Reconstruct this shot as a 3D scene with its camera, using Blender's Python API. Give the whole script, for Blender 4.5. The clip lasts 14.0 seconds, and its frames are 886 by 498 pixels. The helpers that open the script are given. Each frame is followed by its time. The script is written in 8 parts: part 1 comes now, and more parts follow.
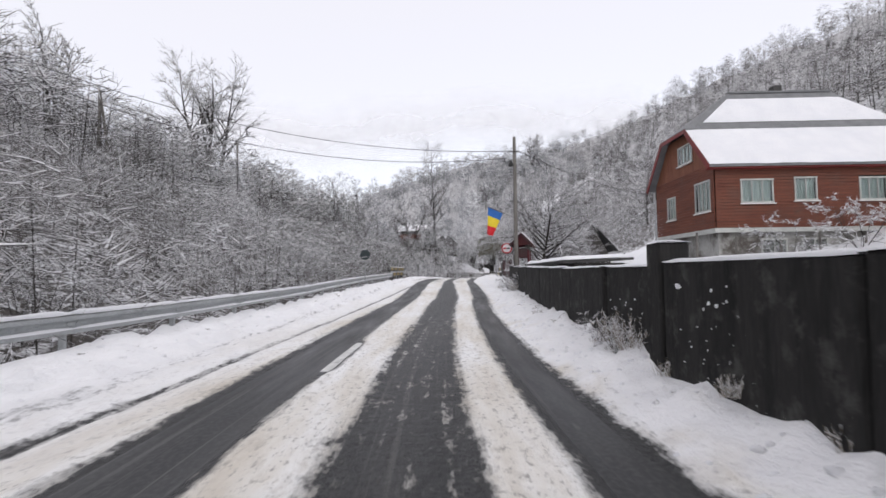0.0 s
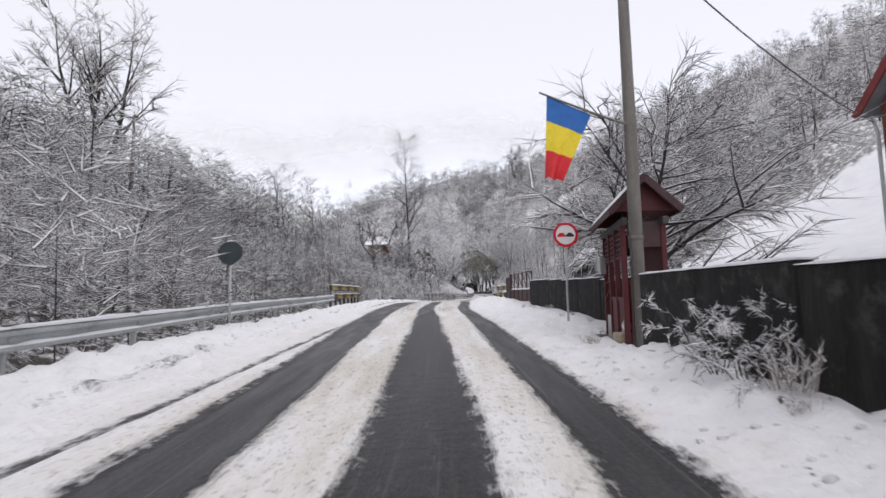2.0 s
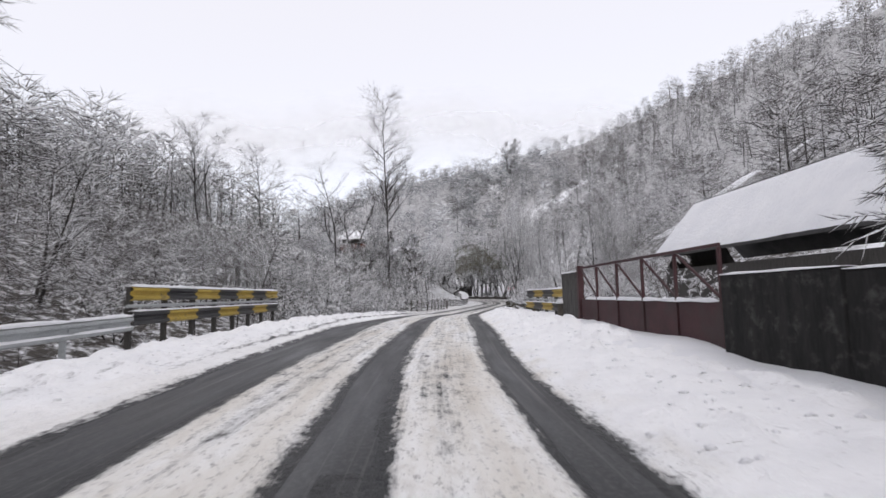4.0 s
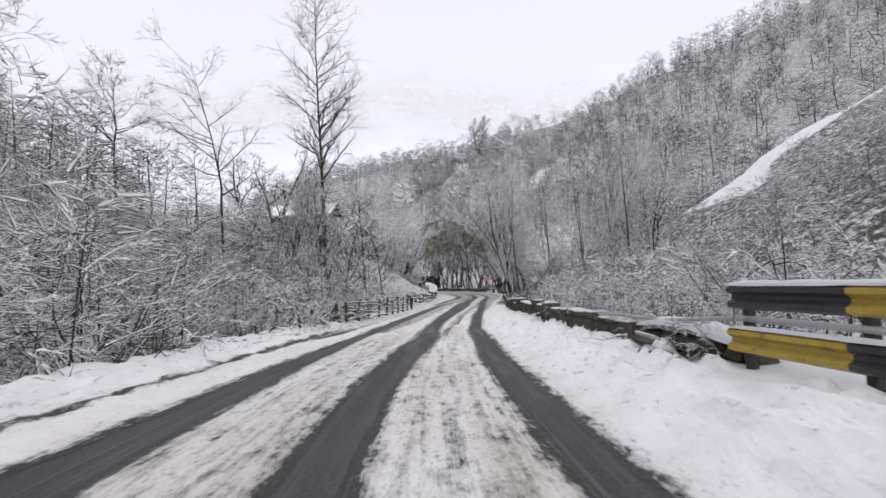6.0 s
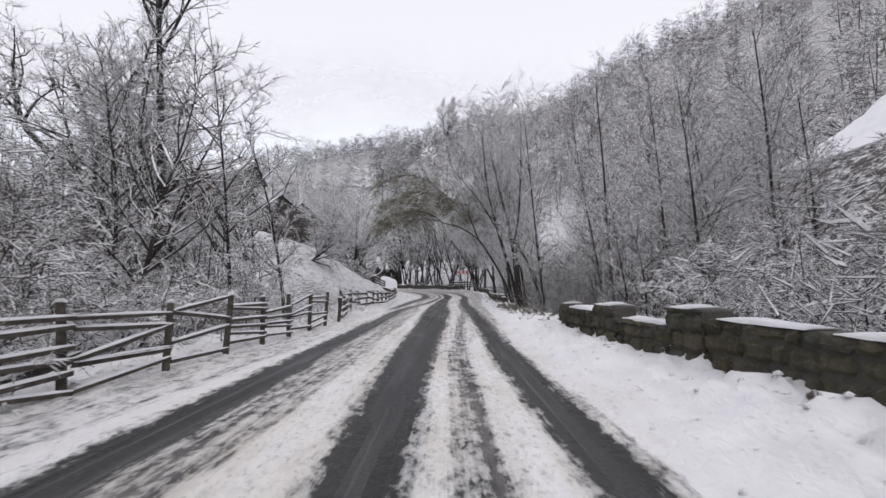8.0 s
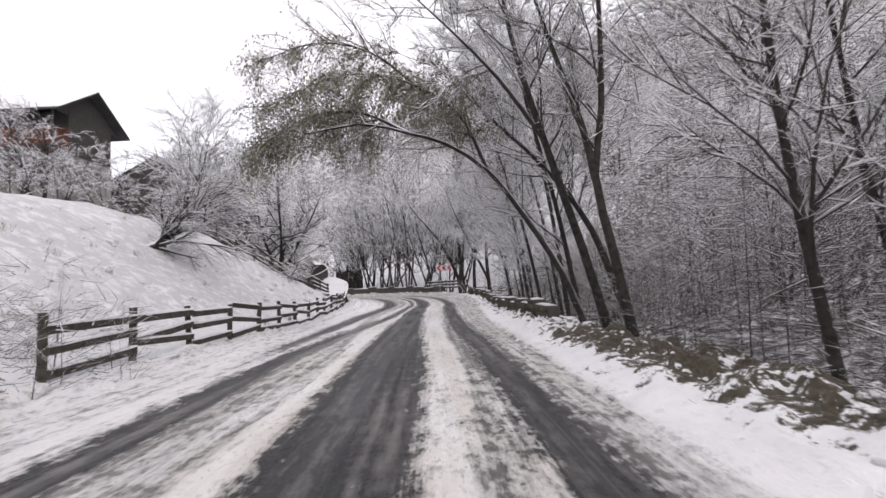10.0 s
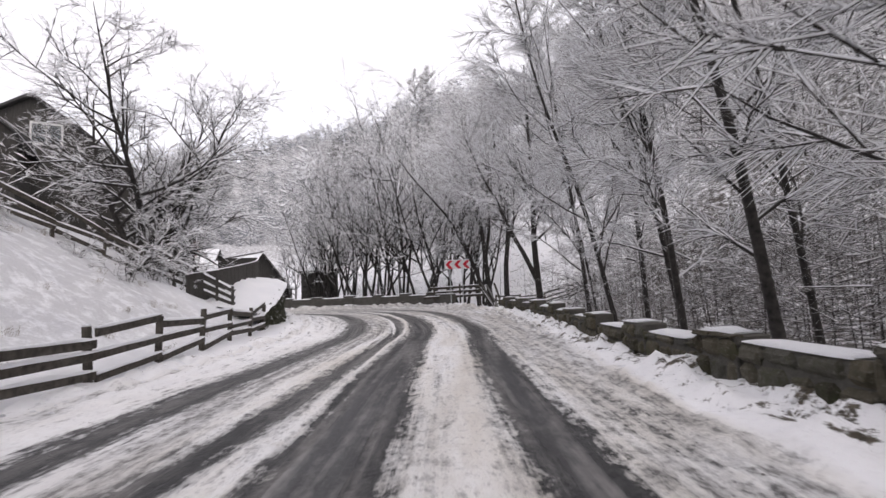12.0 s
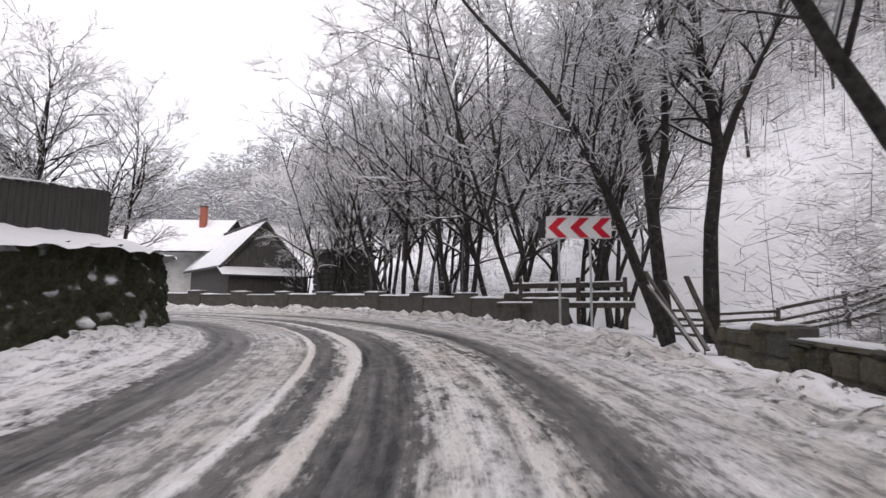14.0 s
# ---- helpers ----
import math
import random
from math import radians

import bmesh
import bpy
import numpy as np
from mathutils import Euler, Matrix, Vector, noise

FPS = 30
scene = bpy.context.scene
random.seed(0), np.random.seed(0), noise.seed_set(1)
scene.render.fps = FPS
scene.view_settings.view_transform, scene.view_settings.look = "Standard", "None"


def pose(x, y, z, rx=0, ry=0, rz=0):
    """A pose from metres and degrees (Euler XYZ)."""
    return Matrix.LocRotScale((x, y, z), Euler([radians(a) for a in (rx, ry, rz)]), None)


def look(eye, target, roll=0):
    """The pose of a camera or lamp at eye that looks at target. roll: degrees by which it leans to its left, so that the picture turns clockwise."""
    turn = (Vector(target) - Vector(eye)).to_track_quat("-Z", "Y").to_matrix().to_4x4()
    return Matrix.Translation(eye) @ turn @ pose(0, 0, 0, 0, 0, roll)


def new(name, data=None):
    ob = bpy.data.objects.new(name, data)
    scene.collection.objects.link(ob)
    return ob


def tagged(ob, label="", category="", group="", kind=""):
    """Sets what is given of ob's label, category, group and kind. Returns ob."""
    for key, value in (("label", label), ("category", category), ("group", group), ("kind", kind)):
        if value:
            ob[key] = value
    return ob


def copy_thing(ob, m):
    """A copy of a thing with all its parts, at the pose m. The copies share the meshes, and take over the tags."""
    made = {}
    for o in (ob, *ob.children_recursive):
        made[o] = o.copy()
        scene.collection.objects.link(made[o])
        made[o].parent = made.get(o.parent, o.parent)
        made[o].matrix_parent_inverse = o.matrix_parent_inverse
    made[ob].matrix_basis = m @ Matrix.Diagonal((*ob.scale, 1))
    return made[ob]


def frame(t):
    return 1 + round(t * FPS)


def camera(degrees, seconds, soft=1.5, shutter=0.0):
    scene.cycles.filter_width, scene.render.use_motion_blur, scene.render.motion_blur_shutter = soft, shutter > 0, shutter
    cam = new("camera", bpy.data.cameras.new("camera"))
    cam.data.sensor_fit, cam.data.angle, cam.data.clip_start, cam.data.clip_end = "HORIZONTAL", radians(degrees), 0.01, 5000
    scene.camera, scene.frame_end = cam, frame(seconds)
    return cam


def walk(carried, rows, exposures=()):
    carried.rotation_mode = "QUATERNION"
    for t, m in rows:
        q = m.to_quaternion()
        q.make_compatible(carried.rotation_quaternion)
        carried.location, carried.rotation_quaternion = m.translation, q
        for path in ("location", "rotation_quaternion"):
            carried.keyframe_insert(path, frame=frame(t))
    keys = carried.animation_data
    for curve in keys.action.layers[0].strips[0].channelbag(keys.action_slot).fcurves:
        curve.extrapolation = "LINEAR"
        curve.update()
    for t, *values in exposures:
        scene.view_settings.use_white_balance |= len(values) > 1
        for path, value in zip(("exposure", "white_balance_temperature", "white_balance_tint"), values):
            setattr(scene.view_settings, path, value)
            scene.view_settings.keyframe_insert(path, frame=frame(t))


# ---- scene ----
cam = camera(86.5, 14.0, shutter=0.09)
PATH = [
    (0, (1.612, 0.741, 1.222), (1.549, 2.737, 1.318), -0.6),
    (0.5, (1.352, 5.075, 1.178), (1.321, 7.072, 1.293), -1.5),
    (1, (1.177, 9.368, 1.15), (1.177, 11.363, 1.291), -1.9),
    (1.5, (1.162, 13.676, 1.151), (1.181, 15.669, 1.318), -1.9),
    (2, (1.21, 18.212, 1.203), (1.245, 20.204, 1.384), -1.0),
    (2.5, (1.331, 22.747, 1.306), (1.371, 24.737, 1.498), -1.5),
    (2.7, (1.38, 24.464, 1.323), (1.418, 26.453, 1.532), -1.6),
    (4.8, (1.456, 42.873, 1.578), (1.602, 44.86, 1.756), -0.5),
    (5, (1.511, 44.659, 1.618), (1.675, 46.645, 1.791), -0.6),
    (5.5, (1.888, 49.001, 1.683), (2.084, 50.984, 1.845), -1.0),
    (6, (2.147, 53.621, 1.707), (2.387, 55.6, 1.859), -1.2),
    (6.5, (2.525, 58.347, 1.629), (2.806, 60.322, 1.773), -1.6),
    (7, (3.046, 62.937, 1.525), (3.363, 64.907, 1.664), -1.6),
    (7.5, (3.691, 67.492, 1.431), (4.042, 69.456, 1.572), -1.2),
    (8, (4.365, 71.902, 1.289), (4.761, 73.857, 1.433), -0.5),
    (8.2, (4.706, 73.539, 1.254), (5.116, 75.491, 1.4), -0.5),
    (10.3, (8.626, 91.237, 1.065), (9.128, 93.167, 1.217), -2.9),
    (10.5, (8.997, 92.938, 1.059), (9.499, 94.868, 1.213), -2.7),
    (11, (9.945, 97.203, 1.013), (10.446, 99.132, 1.174), -3.0),
    (11.5, (10.852, 101.376, 0.996), (11.349, 103.306, 1.169), -3.0),
    (12, (11.791, 105.496, 0.925), (12.271, 107.428, 1.118), -2.8),
    (12.5, (12.745, 109.463, 0.886), (13.182, 111.404, 1.09), -2.3),
    (13, (13.755, 113.485, 0.894), (14.124, 115.44, 1.104), -1.8),
    (13.5, (14.759, 117.473, 0.93), (15.013, 119.447, 1.136), -0.7),
    (14, (15.689, 121.468, 0.997), (15.761, 123.457, 1.199), 0.4),
]
walk(cam, [(t, look(eye, target, roll)) for t, eye, target, roll in PATH], exposures=((0, 0.0, 6700, 11), (8.2, 0.0, 6700, 11), (10.3, 0.38, 6900, 14), (14, 0.38, 6900, 14)))

# ---------------------------------------------------------------- daylight
world = bpy.data.worlds.new("overcast_sky")
scene.world = world
world.use_nodes = True
wn, wl = world.node_tree.nodes, world.node_tree.links
wn.clear()
sky = wn.new("ShaderNodeTexSky")
sky.sky_type, sky.sun_disc = "NISHITA", False
sky.sun_elevation, sky.sun_rotation = radians(38), radians(200)
sky_level = wn.new("ShaderNodeBackground")
sky_level.inputs["Strength"].default_value = 0.05
cloud_level = wn.new("ShaderNodeBackground")
cloud_level.inputs["Color"].default_value = (0.965, 0.95, 1.0, 1)
cloud_level.inputs["Strength"].default_value = 0.85
both = wn.new("ShaderNodeAddShader")
wout = wn.new("ShaderNodeOutputWorld")
wl.new(sky.outputs["Color"], sky_level.inputs["Color"])
wl.new(sky_level.outputs[0], both.inputs[0])
wl.new(cloud_level.outputs[0], both.inputs[1])
wl.new(both.outputs[0], wout.inputs["Surface"])
sun = new("sun", bpy.data.lights.new("sun", "SUN"))
sun.data.energy, sun.data.angle, sun.data.color = 0.6, radians(40), (1.0, 0.97, 0.93)
sun.matrix_world = pose(0, 0, 60, 52, 0, 20)
scene.view_settings.exposure = 0.0

# ---------------------------------------------------------------- materials
def material(name, rough=0.6, metal=0.0, spec=0.5):
    m = bpy.data.materials.new(name)
    m.use_nodes = True
    b = m.node_tree.nodes["Principled BSDF"]
    b.inputs["Roughness"].default_value = rough
    b.inputs["Metallic"].default_value = metal
    b.inputs["Specular IOR Level"].default_value = spec
    return m, m.node_tree.nodes, m.node_tree.links, b


def noise_node(n, l, scale, detail=4.0, stretch=None, rough=0.55):
    """A noise in world metres, drawn out along an axis by stretch."""
    g = n.new("ShaderNodeNewGeometry")
    t = n.new("ShaderNodeTexNoise")
    t.inputs["Scale"].default_value, t.inputs["Detail"].default_value, t.inputs["Roughness"].default_value = scale, detail, rough
    if stretch:
        v = n.new("ShaderNodeVectorMath")
        v.operation = "MULTIPLY"
        v.inputs[1].default_value = stretch
        l.new(g.outputs["Position"], v.inputs[0])
        l.new(v.outputs[0], t.inputs["Vector"])
    else:
        l.new(g.outputs["Position"], t.inputs["Vector"])
    return t.outputs["Fac"]


def ramp(n, l, fac, *stops):
    r = n.new("ShaderNodeValToRGB")
    e = r.color_ramp.elements
    while len(e) < len(stops):
        e.new(0.5)
    for k, (p, c) in zip(e, stops):
        k.position, k.color = p, (*c, 1) if len(c) == 3 else c
    l.new(fac, r.inputs["Fac"])
    return r.outputs["Color"]


def mix(n, l, fac, a, b, kind="MIX"):
    x = n.new("ShaderNodeMix")
    x.data_type, x.blend_type = "RGBA", kind
    for sock, val in ((x.inputs["Factor"], fac), (x.inputs[6], a), (x.inputs[7], b)):
        if isinstance(val, (int, float)):
            sock.default_value = val
        elif isinstance(val, tuple):
            sock.default_value = (*val, 1)
        else:
            l.new(val, sock)
    return x.outputs[2]


def bump(n, l, bsdf, fac, strength=0.3, dist=0.02):
    b = n.new("ShaderNodeBump")
    b.inputs["Strength"].default_value, b.inputs["Distance"].default_value = strength, dist
    l.new(fac, b.inputs["Height"])
    l.new(b.outputs["Normal"], bsdf.inputs["Normal"])


def surface(name, a, b, scale=3.0, fine=40.0, rough=0.7, metal=0.0, stretch=None, spec=0.4, bumps=0.3, dist=0.01, stain=None, stain_scale=0.8, stain_at=(0.5, 0.65)):
    """Two tones mixed by a coarse and a fine noise, with relief and, where given, stains of a third tone."""
    m, n, l, p = material(name, rough, metal, spec)
    big, small = noise_node(n, l, scale, 5, stretch), noise_node(n, l, fine, 4, stretch)
    col = ramp(n, l, big, (0.3, a), (0.7, b))
    col = mix(n, l, 0.35, col, ramp(n, l, small, (0.3, tuple(v * 0.6 for v in a)), (0.7, tuple(min(1, v * 1.25) for v in b))))
    if stain:
        col = mix(n, l, ramp(n, l, noise_node(n, l, stain_scale, 6, None, 0.7), (stain_at[0], (0, 0, 0)), (stain_at[1], (1, 1, 1))), col, stain)
    l.new(col, p.inputs["Base Color"])
    bump(n, l, p, small, bumps, dist)
    return m


def snowed(name, a, b, low=0.25, high=0.6, rough=0.85, scale=6.0, gate=(0.25, 0.5)):
    """Bark or wood with snow lying on whatever faces upward."""
    m, n, l, p = material(name, rough, 0, 0.3)
    g = n.new("ShaderNodeNewGeometry")
    s = n.new("ShaderNodeSeparateXYZ")
    l.new(g.outputs["Normal"], s.inputs[0])
    r = n.new("ShaderNodeMapRange")
    r.inputs["From Min"].default_value, r.inputs["From Max"].default_value = low, high
    l.new(s.outputs["Z"], r.inputs["Value"])
    patch = ramp(n, l, noise_node(n, l, 1.7, 3), (gate[0], (0, 0, 0)), (gate[1], (1, 1, 1)))
    k = n.new("ShaderNodeMath")
    k.operation = "MULTIPLY"
    l.new(r.outputs[0], k.inputs[0])
    l.new(patch, k.inputs[1])
    bark = ramp(n, l, noise_node(n, l, scale, 4), (0.3, a), (0.7, b))
    l.new(mix(n, l, k.outputs[0], bark, (0.84, 0.85, 0.88)), p.inputs["Base Color"])
    return m


M = {}
# clean roadside snow, with faint grey patches and footmarks
m, n, l, p = material("snow", 0.55, 0, 0.3)
c = ramp(n, l, noise_node(n, l, 0.9, 6), (0.3, (0.80, 0.81, 0.84)), (0.7, (0.88, 0.885, 0.90)))
grit = ramp(n, l, noise_node(n, l, 14.0, 5, None, 0.7), (0.70, (0, 0, 0)), (0.80, (0.35, 0.35, 0.35)))
c = mix(n, l, grit, c, (0.42, 0.40, 0.37))
at = n.new("ShaderNodeAttribute")
at.attribute_name = "litter"
fleck = ramp(n, l, noise_node(n, l, 2.4, 7, None, 0.75), (0.40, (0, 0, 0)), (0.52, (1, 1, 1)))
k = n.new("ShaderNodeMath")
k.operation = "MULTIPLY"
l.new(fleck, k.inputs[0])
l.new(at.outputs["Fac"], k.inputs[1])
l.new(mix(n, l, k.outputs[0], c, ramp(n, l, noise_node(n, l, 9.0, 4), (0.3, (0.030, 0.026, 0.022)), (0.7, (0.085, 0.072, 0.060)))), p.inputs["Base Color"])
bump(n, l, p, noise_node(n, l, 5.0, 8, None, 0.7), 0.8, 0.12)
M["snow"] = m
# the road's own coordinates, metres along and across, for grain that follows the wheels
def road_grain(n, l, along_, across, detail=5.0, rough=0.6, seed=0.0):
    a, b, v = n.new("ShaderNodeAttribute"), n.new("ShaderNodeAttribute"), n.new("ShaderNodeCombineXYZ")
    a.attribute_name, b.attribute_name = "way", "off"
    for k, (src, f) in enumerate(((a, along_), (b, across))):
        m_ = n.new("ShaderNodeMath")
        m_.operation = "MULTIPLY"
        m_.inputs[1].default_value = f
        l.new(src.outputs["Fac"], m_.inputs[0])
        l.new(m_.outputs[0], v.inputs[k])
    v.inputs[2].default_value = seed
    t = n.new("ShaderNodeTexNoise")
    t.inputs["Scale"].default_value, t.inputs["Detail"].default_value, t.inputs["Roughness"].default_value = 1.0, detail, rough
    l.new(v.outputs[0], t.inputs["Vector"])
    return t.outputs["Fac"]


def sums(n, l, *terms):
    """Adds (socket, factor, offset) terms."""
    total = None
    for sock, f, o in terms:
        k = n.new("ShaderNodeMath")
        k.operation = "MULTIPLY_ADD"
        k.inputs[1].default_value, k.inputs[2].default_value = f, o
        l.new(sock, k.inputs[0])
        if total is None:
            total = k.outputs[0]
        else:
            s = n.new("ShaderNodeMath")
            s.operation = "ADD"
            l.new(total, s.inputs[0])
            l.new(k.outputs[0], s.inputs[1])
            total = s.outputs[0]
    return total


def asphalt_tone(n, l):
    """Dark wet asphalt with long wheel streaks and a thin grey film of slush where the 'film' attribute says so."""
    c = ramp(n, l, road_grain(n, l, 0.12, 1.6), (0.3, (0.022, 0.023, 0.025)), (0.7, (0.048, 0.048, 0.049)))
    c = mix(n, l, ramp(n, l, road_grain(n, l, 22, 22, 3), (0.45, (0, 0, 0)), (0.75, (0.5, 0.5, 0.5))), c, (0.11, 0.11, 0.11))
    c = mix(n, l, ramp(n, l, road_grain(n, l, 0.10, 13.0, 4, 0.6, 3.0), (0.56, (0, 0, 0)), (0.74, (0.7, 0.7, 0.7))), c, (0.16, 0.156, 0.152))
    at = n.new("ShaderNodeAttribute")
    at.attribute_name = "film"
    f = sums(n, l, (at.outputs["Fac"], 1.0, 0.0), (road_grain(n, l, 0.25, 5.0, 5, 0.55, 5.0), 1.5, -0.75), (road_grain(n, l, 3.0, 7.0, 4, 0.6, 8.0), 0.9, -0.45))
    return mix(n, l, ramp(n, l, f, (0.35, (0, 0, 0)), (0.95, (0.8, 0.8, 0.8))), c, (0.30, 0.29, 0.28))


# snow driven over on the road: tan and grey slush that thins out to wet asphalt
m, n, l, p = material("slush", 0.5, 0, 0.22)
at = n.new("ShaderNodeAttribute")
at.attribute_name = "slush"
dirty = ramp(n, l, road_grain(n, l, 0.22, 1.3, 5, 0.6, 2.0), (0.30, (0.60, 0.54, 0.45)), (0.46, (0.76, 0.73, 0.67)), (0.60, (0.88, 0.88, 0.87)))
fine = road_grain(n, l, 9.0, 14.0, 6, 0.72, 4.0)
clods = road_grain(n, l, 2.6, 5.0, 6, 0.68, 6.0)
dirty = mix(n, l, ramp(n, l, clods, (0.52, (0, 0, 0)), (0.68, (0.6, 0.6, 0.6))), dirty, (0.50, 0.46, 0.40))
dirty = mix(n, l, ramp(n, l, fine, (0.54, (0, 0, 0)), (0.66, (0.8, 0.8, 0.8))), dirty, (0.20, 0.185, 0.165))
clean = ramp(n, l, noise_node(n, l, 2.0, 6), (0.3, (0.84, 0.845, 0.86)), (0.7, (0.93, 0.932, 0.94)))
clean = mix(n, l, ramp(n, l, noise_node(n, l, 7.0, 6, None, 0.75), (0.56, (0, 0, 0)), (0.72, (0.45, 0.45, 0.45))), clean, (0.62, 0.61, 0.60))
k = mix(n, l, at.outputs["Fac"], clean, dirty)
soil = n.new("ShaderNodeAttribute")
soil.attribute_name = "soil"
sf = sums(n, l, (soil.outputs["Fac"], 1.0, 0.0), (noise_node(n, l, 3.2, 7, None, 0.75), 3.0, -1.5))
k = mix(n, l, ramp(n, l, sf, (0.50, (0, 0, 0)), (0.62, (1, 1, 1))), k, ramp(n, l, noise_node(n, l, 12.0, 4), (0.3, (0.035, 0.030, 0.022)), (0.7, (0.13, 0.11, 0.08))))
at2 = n.new("ShaderNodeAttribute")
at2.attribute_name = "cover"
cf = sums(n, l, (at2.outputs["Fac"], 1.0, 0.0), (clods, 1.2, -0.6), (fine, 0.85, -0.425), (road_grain(n, l, 0.3, 10.0, 5, 0.6, 7.0), 0.7, -0.35))
snowy = ramp(n, l, cf, (0.36, (0, 0, 0)), (0.50, (0.55, 0.55, 0.55)), (0.68, (1, 1, 1)))
l.new(mix(n, l, snowy, asphalt_tone(n, l), k), p.inputs["Base Color"])
l.new(ramp(n, l, snowy, (0, (0.42,) * 3), (1, (0.6,) * 3)), p.inputs["Roughness"])
relief = sums(n, l, (snowy, 0.3, 0.0), (clods, 0.8, 0.0), (fine, 0.5, 0.0), (noise_node(n, l, 4.5, 7, None, 0.68), 1.3, 0.0))
bump(n, l, p, relief, 0.8, 0.06)
M["slush"] = m
# wet dark asphalt
m, n, l, p = material("asphalt", 0.45, 0, 0.25)
l.new(asphalt_tone(n, l), p.inputs["Base Color"])
l.new(ramp(n, l, road_grain(n, l, 0.3, 2.0, 4, 0.6, 9.0), (0.3, (0.34,) * 3), (0.7, (0.6,) * 3)), p.inputs["Roughness"])
bump(n, l, p, road_grain(n, l, 60, 60, 2), 0.3, 0.004)
M["asphalt"] = m
M["road_paint"] = surface("road_paint", (0.45, 0.45, 0.44), (0.72, 0.72, 0.70), 6, 60, 0.6, stain=(0.12, 0.12, 0.12), stain_scale=7, stain_at=(0.55, 0.7))
M["bark"] = snowed("bark", (0.012, 0.011, 0.010), (0.050, 0.045, 0.041), 0.30, 0.65, scale=9)
M["twig"] = snowed("twig", (0.028, 0.025, 0.024), (0.080, 0.072, 0.067), 0.02, 0.35, scale=1.2, gate=(0.2, 0.4))
M["twig_dark"] = snowed("twig_dark", (0.030, 0.026, 0.024), (0.085, 0.075, 0.068), 0.25, 0.6, scale=1.2, gate=(0.3, 0.55))
M["bare_twig"] = surface("bare_twig", (0.020, 0.018, 0.017), (0.065, 0.059, 0.055), 0.5, 9, 0.9, bumps=0.0)
M["hill_twig"] = surface("hill_twig", (0.040, 0.037, 0.036), (0.11, 0.10, 0.095), 0.15, 5, 0.9, bumps=0.0)
# far woods: paler, bluish twig tones, the haze of distance put into the colour
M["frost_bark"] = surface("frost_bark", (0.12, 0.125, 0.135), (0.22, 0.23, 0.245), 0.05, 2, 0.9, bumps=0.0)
M["twig_snow"] = surface("twig_snow", (0.78, 0.79, 0.82), (0.86, 0.865, 0.88), 1.5, 20, 0.7, bumps=0.0)
M["withered_leaf"] = snowed("withered_leaf", (0.10, 0.10, 0.07), (0.26, 0.25, 0.19), 0.35, 0.75, scale=2.2, gate=(0.35, 0.6))
M["wood"] = snowed("wood", (0.030, 0.026, 0.022), (0.095, 0.085, 0.072), 0.5, 0.8, scale=9)
M["plank"] = surface("plank", (0.030, 0.029, 0.027), (0.11, 0.105, 0.10), 5, 40, 0.85, stretch=(4, 4, 0.5), bumps=0.5)
M["dark_plank"] = surface("dark_plank", (0.030, 0.028, 0.026), (0.075, 0.07, 0.064), 5, 40, 0.85, stretch=(4, 4, 0.5), bumps=0.5)
M["black_wall"] = surface("black_wall", (0.010, 0.010, 0.010), (0.034, 0.033, 0.032), 2.2, 22, 0.9, stretch=(2.2, 2.2, 0.22), bumps=0.6, spec=0.2, stain=(0.075, 0.074, 0.070), stain_scale=3.4, stain_at=(0.53, 0.72))
M["weed"] = surface("weed", (0.10, 0.08, 0.055), (0.26, 0.21, 0.15), 2.5, 20, 0.9, bumps=0.0)
M["pale_block"] = surface("pale_block", (0.20, 0.17, 0.12), (0.36, 0.31, 0.23), 4, 30, 0.9, bumps=0.4)
M["old_concrete"] = surface("old_concrete", (0.026, 0.023, 0.019), (0.14, 0.125, 0.105), 3.5, 22, 0.9, stretch=(1, 1, 0.5), bumps=0.8, dist=0.02, stain=(0.028, 0.028, 0.020), stain_scale=1.6, stain_at=(0.45, 0.65))
m, n, l, p = material("stone", 0.9, 0, 0.3)
oi = n.new("ShaderNodeObjectInfo")
c = ramp(n, l, oi.outputs["Random"], (0.0, (0.034, 0.030, 0.021)), (0.35, (0.085, 0.073, 0.050)), (0.7, (0.095, 0.086, 0.066)), (1.0, (0.060, 0.060, 0.056)))
c = mix(n, l, ramp(n, l, noise_node(n, l, 9.0, 6, None, 0.7), (0.45, (0, 0, 0)), (0.66, (0.8, 0.8, 0.8))), c, (0.045, 0.044, 0.028))
c = mix(n, l, ramp(n, l, noise_node(n, l, 2.4, 5, None, 0.7), (0.52, (0, 0, 0)), (0.68, (0.8, 0.8, 0.8))), c, (0.05, 0.055, 0.028))
c = mix(n, l, ramp(n, l, noise_node(n, l, 30.0, 5), (0.56, (0, 0, 0)), (0.72, (0.6, 0.6, 0.6))), c, (0.19, 0.18, 0.165))
l.new(c, p.inputs["Base Color"])
bump(n, l, p, noise_node(n, l, 18.0, 6, None, 0.65), 0.9, 0.03)
M["stone"] = m
M["mortar"] = surface("mortar", (0.05, 0.048, 0.042), (0.10, 0.095, 0.085), 4, 40, 0.95, bumps=0.6)
M["moss"] = snowed("moss", (0.010, 0.012, 0.006), (0.050, 0.050, 0.028), 0.38, 0.66, scale=12, gate=(0.44, 0.54))
M["galvanised"] = surface("galvanised", (0.34, 0.36, 0.365), (0.48, 0.50, 0.505), 2, 50, 0.45, 0.35, bumps=0.1, stain=(0.16, 0.16, 0.16), stain_scale=1.5, stain_at=(0.6, 0.8))
M["yellow"] = surface("yellow", (0.33, 0.23, 0.04), (0.48, 0.345, 0.07), 3, 40, 0.5, bumps=0.15, stain=(0.10, 0.08, 0.05), stain_scale=2.5, stain_at=(0.58, 0.72))
